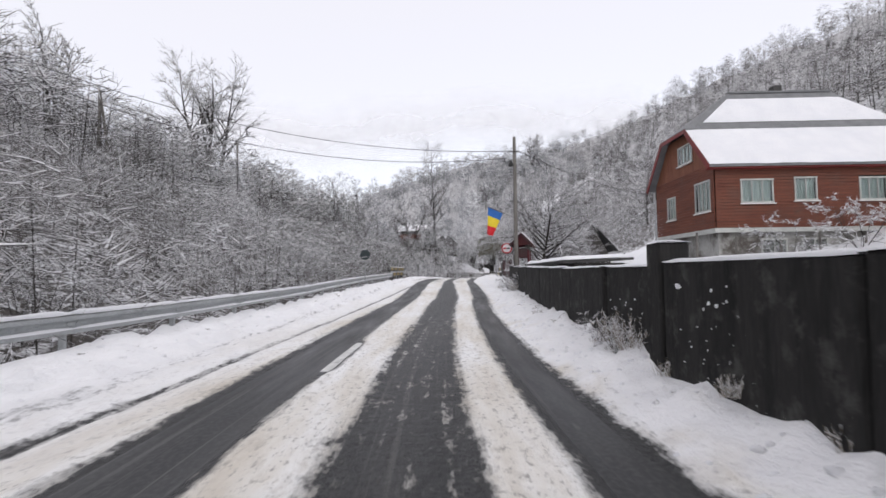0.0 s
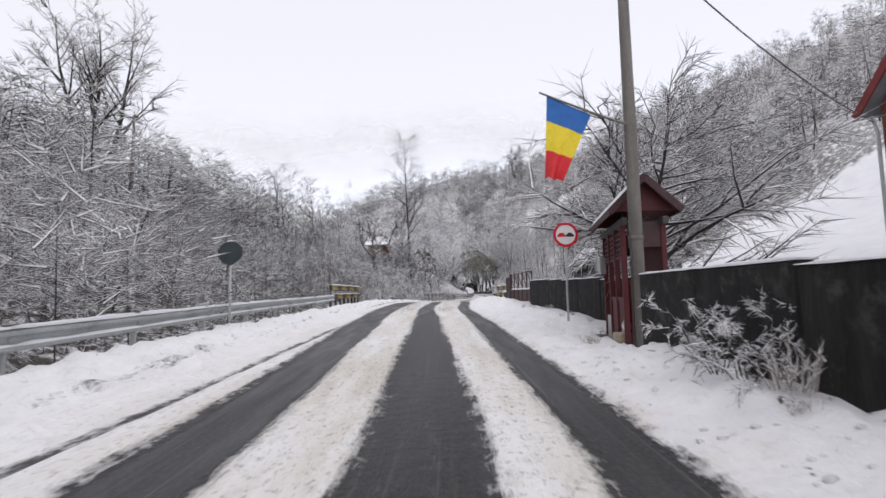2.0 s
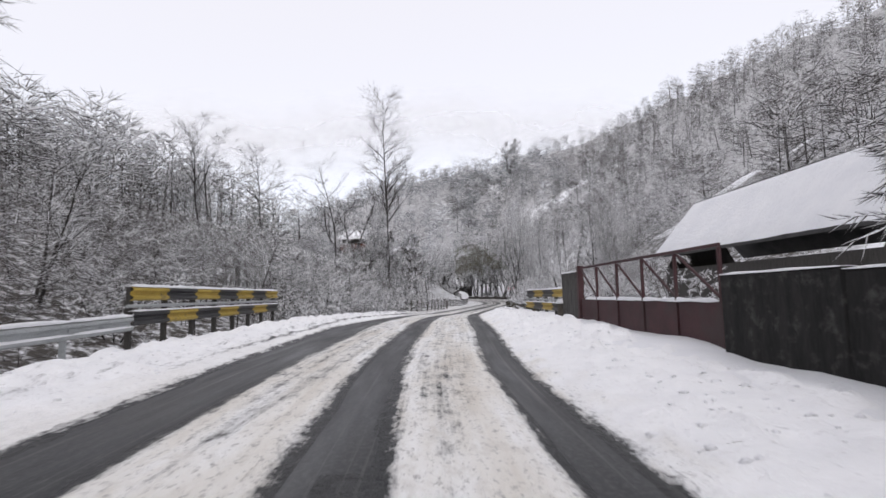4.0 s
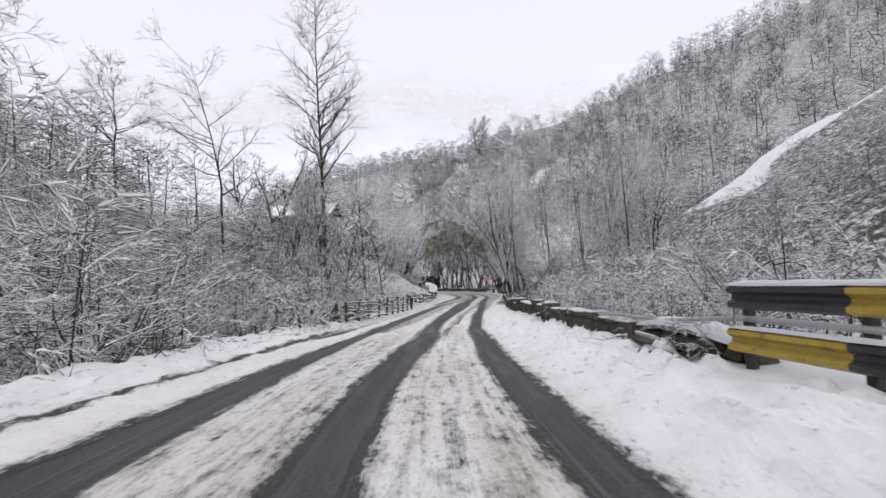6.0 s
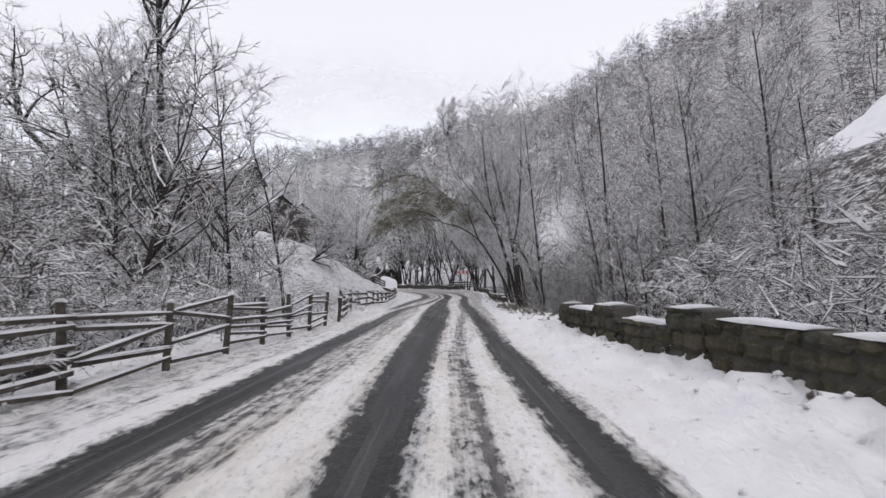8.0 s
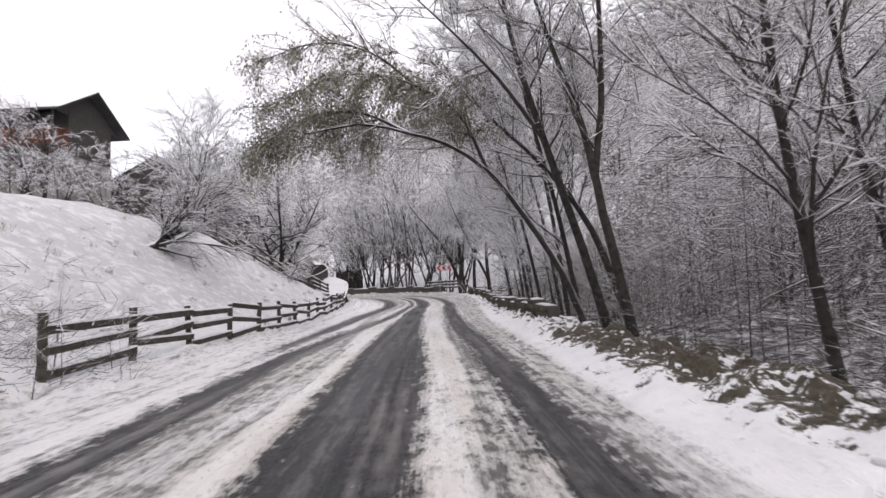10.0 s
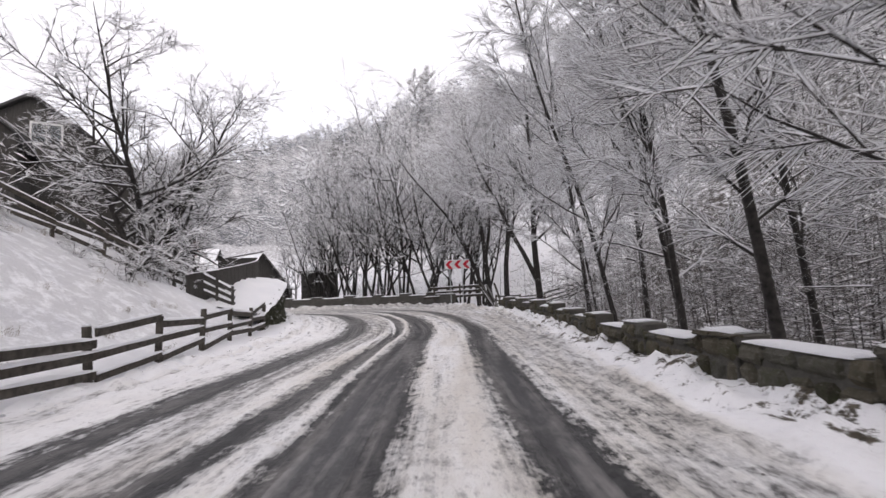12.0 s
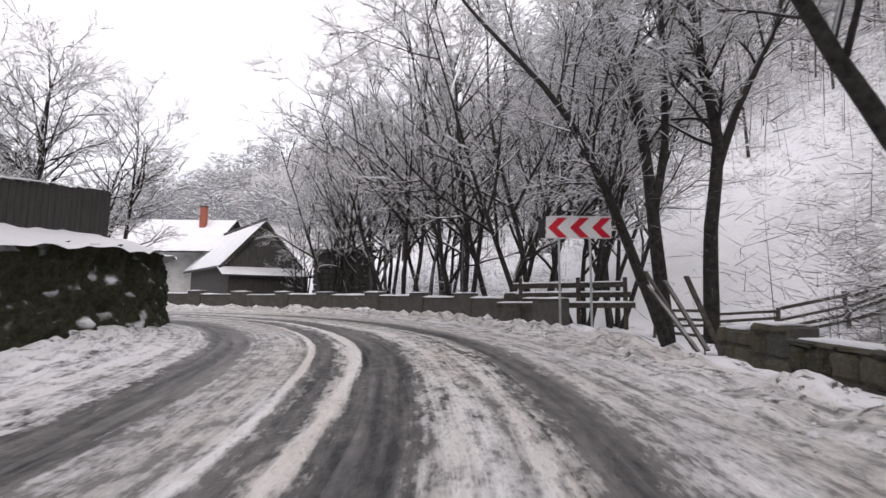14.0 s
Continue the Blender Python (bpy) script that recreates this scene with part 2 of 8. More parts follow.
M["black"] = surface("black", (0.022, 0.023, 0.026), (0.05, 0.05, 0.052), 3, 40, 0.5, bumps=0.15)
M["pole"] = surface("pole", (0.10, 0.092, 0.085), (0.19, 0.18, 0.165), 3, 30, 0.9, stretch=(3, 3, 0.4), bumps=0.5)
M["siding"] = surface("siding", (0.095, 0.028, 0.018), (0.19, 0.065, 0.038), 1.3, 30, 0.75, stretch=(0.5, 0.5, 4), bumps=0.4, stain=(0.13, 0.060, 0.042), stain_scale=0.9, stain_at=(0.5, 0.7))
M["siding_attic"] = surface("siding_attic", (0.13, 0.042, 0.022), (0.24, 0.092, 0.050), 1.3, 30, 0.7, stretch=(4, 4, 0.5), bumps=0.4)
M["red_fascia"] = surface("red_fascia", (0.13, 0.012, 0.012), (0.20, 0.022, 0.02), 2, 30, 0.55, bumps=0.15)
M["render_wall"] = surface("render_wall", (0.42, 0.42, 0.41), (0.60, 0.60, 0.58), 1.5, 40, 0.9, bumps=0.3, stain=(0.22, 0.21, 0.20), stain_scale=0.9, stain_at=(0.5, 0.7))
M["plinth"] = surface("plinth", (0.20, 0.20, 0.19), (0.42, 0.42, 0.40), 1.2, 40, 0.9, bumps=0.3, stain=(0.09, 0.08, 0.07), stain_scale=0.7, stain_at=(0.45, 0.6))
M["roof"] = surface("roof", (0.14, 0.145, 0.15), (0.24, 0.245, 0.25), 2, 40, 0.75, bumps=0.4)
M["roof_dark"] = surface("roof_dark", (0.03, 0.03, 0.032), (0.075, 0.073, 0.07), 2, 30, 0.85, bumps=0.5)
M["shrine_red"] = surface("shrine_red", (0.050, 0.006, 0.009), (0.10, 0.014, 0.018), 2, 30, 0.6, bumps=0.2)
M["maroon"] = surface("maroon", (0.034, 0.013, 0.015), (0.072, 0.028, 0.031), 2, 30, 0.6, bumps=0.25, stain=(0.05, 0.03, 0.03), stain_scale=1.5)
M["white_paint"] = surface("white_paint", (0.66, 0.66, 0.64), (0.80, 0.80, 0.78), 3, 40, 0.5, bumps=0.1)
M["window_paint"] = surface("window_paint", (0.34, 0.35, 0.33), (0.55, 0.56, 0.53), 3, 40, 0.6, bumps=0.1)
M["curtain"] = surface("curtain", (0.30, 0.40, 0.37), (0.55, 0.62, 0.58), 4, 30, 0.9, stretch=(8, 8, 0.3), bumps=0.2)
M["sign_red"] = surface("sign_red", (0.55, 0.012, 0.03), (0.66, 0.02, 0.045), 3, 40, 0.35, bumps=0.03)
M["sign_white"] = surface("sign_white", (0.72, 0.72, 0.72), (0.82, 0.82, 0.82), 3, 40, 0.35, bumps=0.03)
M["sign_black"] = surface("sign_black", (0.02, 0.02, 0.02), (0.04, 0.04, 0.04), 3, 40, 0.4, bumps=0.03)
M["sign_back"] = surface("sign_back", (0.020, 0.030, 0.034), (0.040, 0.055, 0.06), 3, 40, 0.5, bumps=0.05)
M["flag_blue"] = surface("flag_blue", (0.015, 0.10, 0.36), (0.03, 0.15, 0.46), 5, 60, 0.7, bumps=0.1)
M["flag_yellow"] = surface("flag_yellow", (0.70, 0.52, 0.02), (0.82, 0.64, 0.05), 5, 60, 0.7, bumps=0.1)
M["flag_red"] = surface("flag_red", (0.55, 0.02, 0.03), (0.68, 0.04, 0.05), 5, 60, 0.7, bumps=0.1)
M["brick"] = surface("brick", (0.24, 0.07, 0.045), (0.36, 0.12, 0.08), 5, 40, 0.85, bumps=0.4)
M["wire"] = surface("wire", (0.02, 0.02, 0.02), (0.04, 0.04, 0.04), 3, 30, 0.6, bumps=0.0)
m, n, l, p = material("window_glass", 0.05, 0, 0.5)
p.inputs["Base Color"].default_value = (0.9, 0.95, 0.95, 1)
p.inputs["Transmission Weight"].default_value = 1.0
M["glass"] = m
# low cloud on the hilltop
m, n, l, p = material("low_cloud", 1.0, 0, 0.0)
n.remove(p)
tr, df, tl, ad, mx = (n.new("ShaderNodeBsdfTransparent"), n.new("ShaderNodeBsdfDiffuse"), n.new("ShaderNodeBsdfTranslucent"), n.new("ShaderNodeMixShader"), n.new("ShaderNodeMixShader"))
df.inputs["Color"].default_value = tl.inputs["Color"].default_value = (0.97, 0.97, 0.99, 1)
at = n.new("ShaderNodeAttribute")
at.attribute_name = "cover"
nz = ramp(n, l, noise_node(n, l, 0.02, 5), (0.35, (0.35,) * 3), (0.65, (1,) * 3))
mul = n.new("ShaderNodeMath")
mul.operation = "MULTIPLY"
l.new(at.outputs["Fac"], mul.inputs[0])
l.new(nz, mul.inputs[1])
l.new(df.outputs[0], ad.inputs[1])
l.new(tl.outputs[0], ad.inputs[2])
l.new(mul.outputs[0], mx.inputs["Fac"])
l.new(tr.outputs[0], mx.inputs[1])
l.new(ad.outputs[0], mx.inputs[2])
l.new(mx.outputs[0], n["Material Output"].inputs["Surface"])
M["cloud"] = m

# ---------------------------------------------------------------- building tools
rng = random.Random(7)


class Geo:
    """Gathers points and faces for one mesh."""

    def __init__(self):
        self.v, self.f, self.m = [], [], {}

    def add(self, pts, faces):
        k = len(self.v)
        self.v += [tuple(q) for q in pts]
        self.f += [tuple(k + i for i in fc) for fc in faces]
        return self

    def box(self, c, size, turn=None, chamfer=0.0, jitter=0.0, r=None):
        """A box about c, with its edges taken off by chamfer."""
        hx, hy, hz = (q / 2 for q in size)
        t = turn if turn is not None else Matrix.Identity(3)
        c = Vector(c)
        if chamfer <= 0:
            pts = [Vector((x * hx, y * hy, z * hz)) for x in (-1, 1) for y in (-1, 1) for z in (-1, 1)]
            fcs = [(0, 1, 3, 2), (4, 6, 7, 5), (0, 4, 5, 1), (2, 3, 7, 6), (0, 2, 6, 4), (1, 5, 7, 3)]
        else:
            b = min(chamfer, hx * 0.8, hy * 0.8, hz * 0.8)
            pts, idx = [], {}
            for x in (-1, 1):
                for y in (-1, 1):
                    for z in (-1, 1):
                        for a in range(3):
                            q = [x * (hx - b), y * (hy - b), z * (hz - b)]
                            q[a] = (x * hx, y * hy, z * hz)[a]
                            idx[x, y, z, a] = len(pts)
                            pts.append(Vector(q))
            fcs = []
            for a in range(3):
                u, w = (a + 1) % 3, (a + 2) % 3
                for s in (-1, 1):
                    ring = []
                    for su, sw in ((-1, -1), (1, -1), (1, 1), (-1, 1)):
                        k = [0, 0, 0]
                        k[a], k[u], k[w] = s, su, sw
                        ring.append(idx[(*k, a)])
                    fcs.append(ring if s > 0 else ring[::-1])
            for a in range(3):
                u, w = (a + 1) % 3, (a + 2) % 3
                for su in (-1, 1):
                    for sw in (-1, 1):
                        k0, k1 = [0, 0, 0], [0, 0, 0]
                        k0[a], k1[a] = -1, 1
                        k0[u] = k1[u] = su
                        k0[w] = k1[w] = sw
                        q = [idx[(*k0, u)], idx[(*k1, u)], idx[(*k1, w)], idx[(*k0, w)]]
                        fcs.append(q if su * sw > 0 else q[::-1])
            for x in (-1, 1):
                for y in (-1, 1):
                    for z in (-1, 1):
                        q = [idx[x, y, z, a] for a in range(3)]
                        fcs.append(q if x * y * z > 0 else q[::-1])
        if jitter:
            r = r or rng
            pts = [q + Vector([r.uniform(-jitter, jitter) for _ in range(3)]) for q in pts]
        return self.add([c + t @ q for q in pts], fcs)

    def beam(self, a, b, w, h, chamfer=0.006):
        """A bar from a to b, w wide and h high."""
        a, b = Vector(a), Vector(b)
        y = (b - a).normalized()
        x = y.cross(Vector((0, 0, 1)))
        x = Vector((1, 0, 0)) if x.length < 1e-4 else x.normalized()
        z = x.cross(y)
        return self.box((a + b) / 2, (w, (b - a).length, h), Matrix((x, y, z)).transposed(), chamfer)

    def tube(self, pts, radii, sides=6, spin=0.0, cap=True):
        pts = [Vector(q) for q in pts]
        ring = []
        ref = Vector((0, 0, 1)) if abs((pts[-1] - pts[0]).normalized().z) < 0.9 else Vector((1, 0, 0))
        for i, q in enumerate(pts):
            d = pts[min(i + 1, len(pts) - 1)] - pts[max(i - 1, 0)]
            x = d.cross(ref)
            x = x.normalized() if x.length > 1e-6 else Vector((1, 0, 0))
            y = x.cross(d).normalized()
            for k in range(sides):
                a = spin + 2 * math.pi * k / sides
                ring.append(q + (x * math.cos(a) + y * math.sin(a)) * radii[i])
        n = len(pts)
        fcs = [(i * sides + k, i * sides + (k + 1) % sides, (i + 1) * sides + (k + 1) % sides, (i + 1) * sides + k) for i in range(n - 1) for k in range(sides)]
        if cap:
            fcs += [tuple(range(sides))[::-1], tuple((n - 1) * sides + k for k in range(sides))]
        return self.add(ring, fcs)

    def prism(self, poly, push):
        """A flat outline given thickness along push."""
        n, push = len(poly), Vector(push)
        pts = [Vector(q) for q in poly]
        return self.add(pts + [q + push for q in pts], [tuple(range(n))[::-1], tuple(range(n, 2 * n))] + [(i, (i + 1) % n, n + (i + 1) % n, n + i) for i in range(n)])

    def disc(self, c, normal, r, depth, sides=28, hole=0.0):
        nrm = Vector(normal).normalized()
        x = nrm.cross(Vector((0, 0, 1))).normalized()
        y = nrm.cross(x)
        c = Vector(c)
        o = [c + (x * math.cos(2 * math.pi * k / sides) + y * math.sin(2 * math.pi * k / sides)) * r for k in range(sides)]
        if not hole:
            return self.prism(o, nrm * depth)
        i = [c + (x * math.cos(2 * math.pi * k / sides) + y * math.sin(2 * math.pi * k / sides)) * hole for k in range(sides)]
        pts = o + i + [q + nrm * depth for q in o] + [q + nrm * depth for q in i]
        s = sides
        fcs = []
        for k in range(s):
            j = (k + 1) % s
            fcs += [(k, j, s + j, s + k), (2 * s + k, 3 * s + k, 3 * s + j, 2 * s + j), (k, 2 * s + k, 2 * s + j, j), (s + k, s + j, 3 * s + j, 3 * s + k)]
        return self.add(pts, fcs)

    def cap_of_snow(self, path, width, height, seed=0, step=0.22, droop=0.25):
        """A lumpy ridge of snow lying along a line."""
        r = random.Random(seed)
        pts = [Vector(q) for q in path]
        line = []
        for a, b in zip(pts[:-1], pts[1:]):
            k = max(1, int((b - a).length / step))
            line += [a.lerp(b, i / k) for i in range(k)]
        line.append(pts[-1])
        rows = []
        prof = ((-0.5, -droop), (-0.47, 0.45), (-0.25, 0.9), (0.05, 1.0), (0.3, 0.85), (0.48, 0.4), (0.5, -droop))
        for i, q in enumerate(line):
            d = (line[min(i + 1, len(line) - 1)] - line[max(i - 1, 0)])
            x = d.cross(Vector((0, 0, 1))).normalized()
            end = 0.35 if i in (0, len(line) - 1) else 1
            hk = height * (0.8 + 0.45 * noise.noise(q * 1.7 + Vector((seed, 0, 0)))) * end
            wk = width * (1 + 0.16 * noise.noise(q * 2.9 + Vector((0, seed, 0))))
            rows.append([q + x * (u * wk) + Vector((0, 0, max(v, -0.4) * hk + r.uniform(-0.05, 0.05) * height)) for u, v in prof])
        m = len(prof)
        fcs = [(i * m + k, i * m + k + 1, (i + 1) * m + k + 1, (i + 1) * m + k) for i in range(len(rows) - 1) for k in range(m - 1)]
        fcs += [tuple(range(m)), tuple((len(rows) - 1) * m + k for k in range(m))[::-1]]
        return self.add([q for row in rows for q in row], fcs)

    def sliver(self, p, way, length, r, snow):
        """A fine twig: an upright sliver with one of snow along its upper side, of the second material."""
        side = way.cross(Vector((0, 0, 1)))
        up = side.cross(way).normalized() if side.length > 0.05 else Vector((1, 0, 0))
        tip = p + way * length
        k = len(self.v)
        self.v += [tuple(p - up * r), tuple(p + up * r), tuple(tip), tuple(p + up * (r + snow)), tuple(tip + up * snow * 0.5)]
        self.f += [(k, k + 1, k + 2), (k + 1, k + 3, k + 4)]
        self.m[len(self.f) - 1] = 1

    def twig(self, p, way, length, r, snow, rnd, side_shoots):
        """A twig in two bent pieces with short side shoots."""
        mid = p + way * length * 0.5
        on = (way + Vector((rnd.gauss(0, 0.22), rnd.gauss(0, 0.22), rnd.gauss(0, 0.18)))).normalized()
        self.sliver(p, way, length * 0.56, r, snow)
        self.sliver(mid, on, length * 0.5, r * 0.7, snow * 0.8)
        for _ in range(side_shoots):
            u = rnd.uniform(0.15, 0.95)
            q = p + way * length * u if u < 0.5 else mid + on * length * (u - 0.5)
            self.sliver(q, fork(way, rnd.uniform(0.5, 1.0), rnd), length * rnd.uniform(0.2, 0.42), r * 0.6, snow * rnd.uniform(0.3, 1.0))

    def pad(self, p, way, length, w, h):
        """A long flat clump of snow lying along a branch, of the second material."""
        side = way.cross(Vector((0, 0, 1)))
        side = side.normalized() if side.length > 0.05 else Vector((1, 0, 0))
        q = p + way * length
        mid = (p + q) / 2
        k = len(self.v)
        self.v += [tuple(p), tuple(mid + side * w), tuple(q), tuple(mid - side * w), tuple(mid + Vector((0, 0, h)))]
        for a, b in ((0, 1), (1, 2), (2, 3), (3, 0)):
            self.f.append((k + a, k + b, k + 4))
            self.m[len(self.f) - 1] = 1

    def mesh(self, name, mat, smooth=False):
        me = bpy.data.meshes.new(name)
        me.from_pydata(self.v, [], self.f)
        for q in mat if isinstance(mat, tuple) else (mat,):
            me.materials.append(q)
        if self.m:
            me.polygons.foreach_set("material_index", [self.m.get(i, 0) for i in range(len(self.f))])
        if smooth:
            me.polygons.foreach_set("use_smooth", [True] * len(me.polygons))
        me.update()
        return me


def thing(name, label, category, at=(0, 0, 0), group="", kind="", turn=0.0):
    """The Empty at the base of a thing."""
    ob = new(name)
    ob.matrix_basis = Matrix.Translation(at) @ Matrix.Rotation(turn, 4, "Z")
    return tagged(ob, label, category, group, kind)


def part(name, geo, mat, parent, label="", smooth=False):
    """One mesh under a thing; its points are in the thing's own space."""
    ob = new(name, geo.mesh(name, mat, smooth) if isinstance(geo, Geo) else geo)
    ob.parent = parent
    return tagged(ob, label)


def solid(name, geo, mat, label, category, group="", kind="", smooth=False):
    """A thing that is one mesh."""
    return tagged(new(name, geo.mesh(name, mat, smooth)), label, category, group, kind)


# ---------------------------------------------------------------- the road's line: x, y and the height of its surface
ROAD = [(4.4, -40, -0.1), (2.9, -20, -0.08), (2.1, -6, -0.06), (1.65, 0, -0.06), (1.35, 5, -0.1), (1.18, 10, -0.13), (1.2, 18, -0.08), (1.35, 23, 0.03), (1.4, 33, 0.2),
        (1.46, 43, 0.3), (1.88, 49, 0.40), (2.15, 53.6, 0.43), (2.52, 58.3, 0.35), (3.05, 63, 0.25), (3.7, 67.5, 0.15), (4.4, 72, 0.01), (6.5, 82, -0.12), (9, 93, -0.22),
        (10.85, 101.4, -0.28), (12.75, 109.5, -0.39), (14.76, 117.5, -0.35), (15.7, 121.5, -0.28), (16.0, 126, -0.05), (15.2, 131, 0.12), (12.7, 135.6, 0.2), (9, 138.6, 0.25),
        (4, 140.6, 0.28), (-2, 141.8, 0.3), (-20, 143, 0.5), (-60, 140, 1.0)]


def glide(pts, step):
    """A smooth line through the points."""
    q = [np.array(a, float) for a in pts]
    q = [2 * q[0] - q[1]] + q + [2 * q[-1] - q[-2]]
    out = []
    for i in range(1, len(q) - 2):
        k = max(2, int(np.linalg.norm(q[i + 1] - q[i]) / step))
        for j in range(k):
            u = j / k
            out.append(0.5 * (2 * q[i] + (q[i + 1] - q[i - 1]) * u + (2 * q[i - 1] - 5 * q[i] + 4 * q[i + 1] - q[i + 2]) * u * u + (3 * q[i] - q[i - 1] - 3 * q[i + 1] + q[i + 2]) * u ** 3))
    out.append(q[-2])
    return np.array(out)


LINE = glide(ROAD, 0.4)
STEP = np.r_[0, np.cumsum(np.linalg.norm(np.diff(LINE[:, :2], axis=0), axis=1))]
STEP -= STEP[np.argmin(np.abs(LINE[:, 1]))]
TAN = np.gradient(LINE[:, :2], axis=0)
TAN /= np.linalg.norm(TAN, axis=1)[:, None]


def spot(s, d, z=0.0):
    """The place s metres along the road, d to its right, z over its surface."""
    x, y, h = (np.interp(s, STEP, LINE[:, i]) for i in range(3))
    tx, ty = np.interp(s, STEP, TAN[:, 0]), np.interp(s, STEP, TAN[:, 1])
    k = 1 / np.hypot(tx, ty)
    return Vector((x + d * ty * k, y - d * tx * k, h + z))


def nearest(px, py):
    """For arrays of places: the way along, the distance to the right and the road's height there."""
    s, d, h = np.empty(len(px)), np.empty(len(px)), np.empty(len(px))
    for i in range(0, len(px), 4000):
        dx, dy = px[i:i + 4000, None] - LINE[None, :, 0], py[i:i + 4000, None] - LINE[None, :, 1]
        k = np.argmin(dx * dx + dy * dy, axis=1)
        j = np.arange(len(k))
        side = dx[j, k] * TAN[k, 1] - dy[j, k] * TAN[k, 0]
        s[i:i + 4000], h[i:i + 4000] = STEP[k], LINE[k, 2]
        d[i:i + 4000] = np.sign(side) * np.hypot(dx[j, k], dy[j, k])
    return s, d, h


def table(s, rows):
    """Values of a column of (s, value) pairs at s."""
    return np.interp(s, [r[0] for r in rows], [r[1] for r in rows])


def lumps(x, y, size, seed):
    """A smooth random field about 0, from a few crossed waves."""
    r = np.random.RandomState(seed)
    out = np.zeros(np.shape(x))
    for _ in range(9):
        a, k, ph = r.uniform(0, 2 * np.pi), 2 * np.pi / (size * r.uniform(0.5, 1.6)), r.uniform(0, 2 * np.pi)
        out += np.sin((x * np.cos(a) + y * np.sin(a)) * k + ph)
    return out / 4.2


# heights of the land beside the road, over the road's surface: for each stretch, pairs of distance and height
LEFT = [(-40, ((4, 0.05), (5, 0.0), (7, -0.7), (10, 0.0), (20, 5), (36, 15), (50, 19), (110, 19), (400, 20))),
        (70, ((4, 0.05), (5, 0.0), (7, -0.7), (10, 0.2), (20, 4), (36, 13), (60, 15), (110, 16), (400, 20))),
        (96, ((4, 0.05), (5.4, 0.1), (7, 0.5), (10, 2.4), (13, 4.4), (16, 5.6), (30, 9), (60, 12), (110, 14), (400, 20))),
        (116, ((4, 0.05), (5.4, 0.1), (7, 0.7), (10, 2.9), (13, 5.0), (16, 6.0), (30, 7.6), (60, 9), (110, 10), (400, 20))),
        (126, ((4, 0.05), (5.4, 0.05), (6.8, 0.08), (8, 0.9), (10, 1.8), (13, 3.9), (16, 5.2), (30, 7), (60, 8), (110, 10), (400, 20))),
        (142, ((4, 0.05), (6.6, 0.08), (8.4, 1.0), (12, 1.8), (20, 3), (40, 4), (110, 8), (400, 20)))]
RIGHT = [(-40, ((2.2, 0.1), (4, 0.2), (12, 0.7), (22, 2.4), (34, 5), (60, 14), (400, 40))),
         (60, ((2.2, 0.1), (4, 0.2), (12, 0.3), (22, 3.2), (34, 9), (44, 16), (60, 25), (400, 40))),
         (76, ((2.2, 0.1), (4, 0.1), (6, -0.3), (13, 0.6), (20, 6.0), (31, 12.5), (44, 20), (60, 27), (400, 40))),
         (95, ((2.2, 0.1), (4, 0.1), (6, -0.5), (12, 0.2), (20, 7.4), (31, 14.4), (44, 22), (60, 28), (400, 40))),
         (103, ((2.2, 0.1), (4, 0.1), (6, -0.5), (12, 0.2), (16, 4.2), (20, 8.2), (26, 11.6), (31.4, 14.9), (44, 22.6), (60, 28.5), (400, 40))),
         (112, ((2.4, 0.1), (4, 0.1), (6, -0.6), (12, -0.6), (18, 1.6), (34, 11), (60, 23), (400, 40))),
         (150, ((3.2, 0.1), (5, 0.1), (7, -0.2), (14, 0.1), (20, 2.0), (34, 7), (60, 12), (400, 40)))]
# the crest of the ridge that closes the valley: x, y, height
CREST = [(178, 30, 80), (165, 90, 82), (148, 130, 83), (130, 165, 83), (115, 200, 83), (97, 262, 83), (70, 320, 84), (36, 342, 84), (0, 348, 80), (-40, 345, 66), (-90, 335, 46), (-150, 330, 34), (-300, 330, 30)]

SPUR = [(30, 292, 66), (-10, 286, 58), (-24, 282, 54), (-48, 275, 40), (-85, 262, 20)]
SHOULDER = [(97, 262, 83), (62, 250, 68), (40, 242, 55), (18, 236, 38)]


def ridge(px, py):
    """The height of the ridge over a place: it falls evenly from its crest."""
    out = np.full(len(px), -50.0)
    for (ax, ay, az), (bx, by, bz) in list(zip(CREST[:-1], CREST[1:])) + list(zip(SPUR[:-1], SPUR[1:])) + list(zip(SHOULDER[:-1], SHOULDER[1:])):
        vx, vy = bx - ax, by - ay
        u = np.clip(((px - ax) * vx + (py - ay) * vy) / (vx * vx + vy * vy), 0, 1)
        out = np.maximum(out, az + (bz - az) * u - 0.78 * np.hypot(px - ax - u * vx, py - ay - u * vy))
    return out


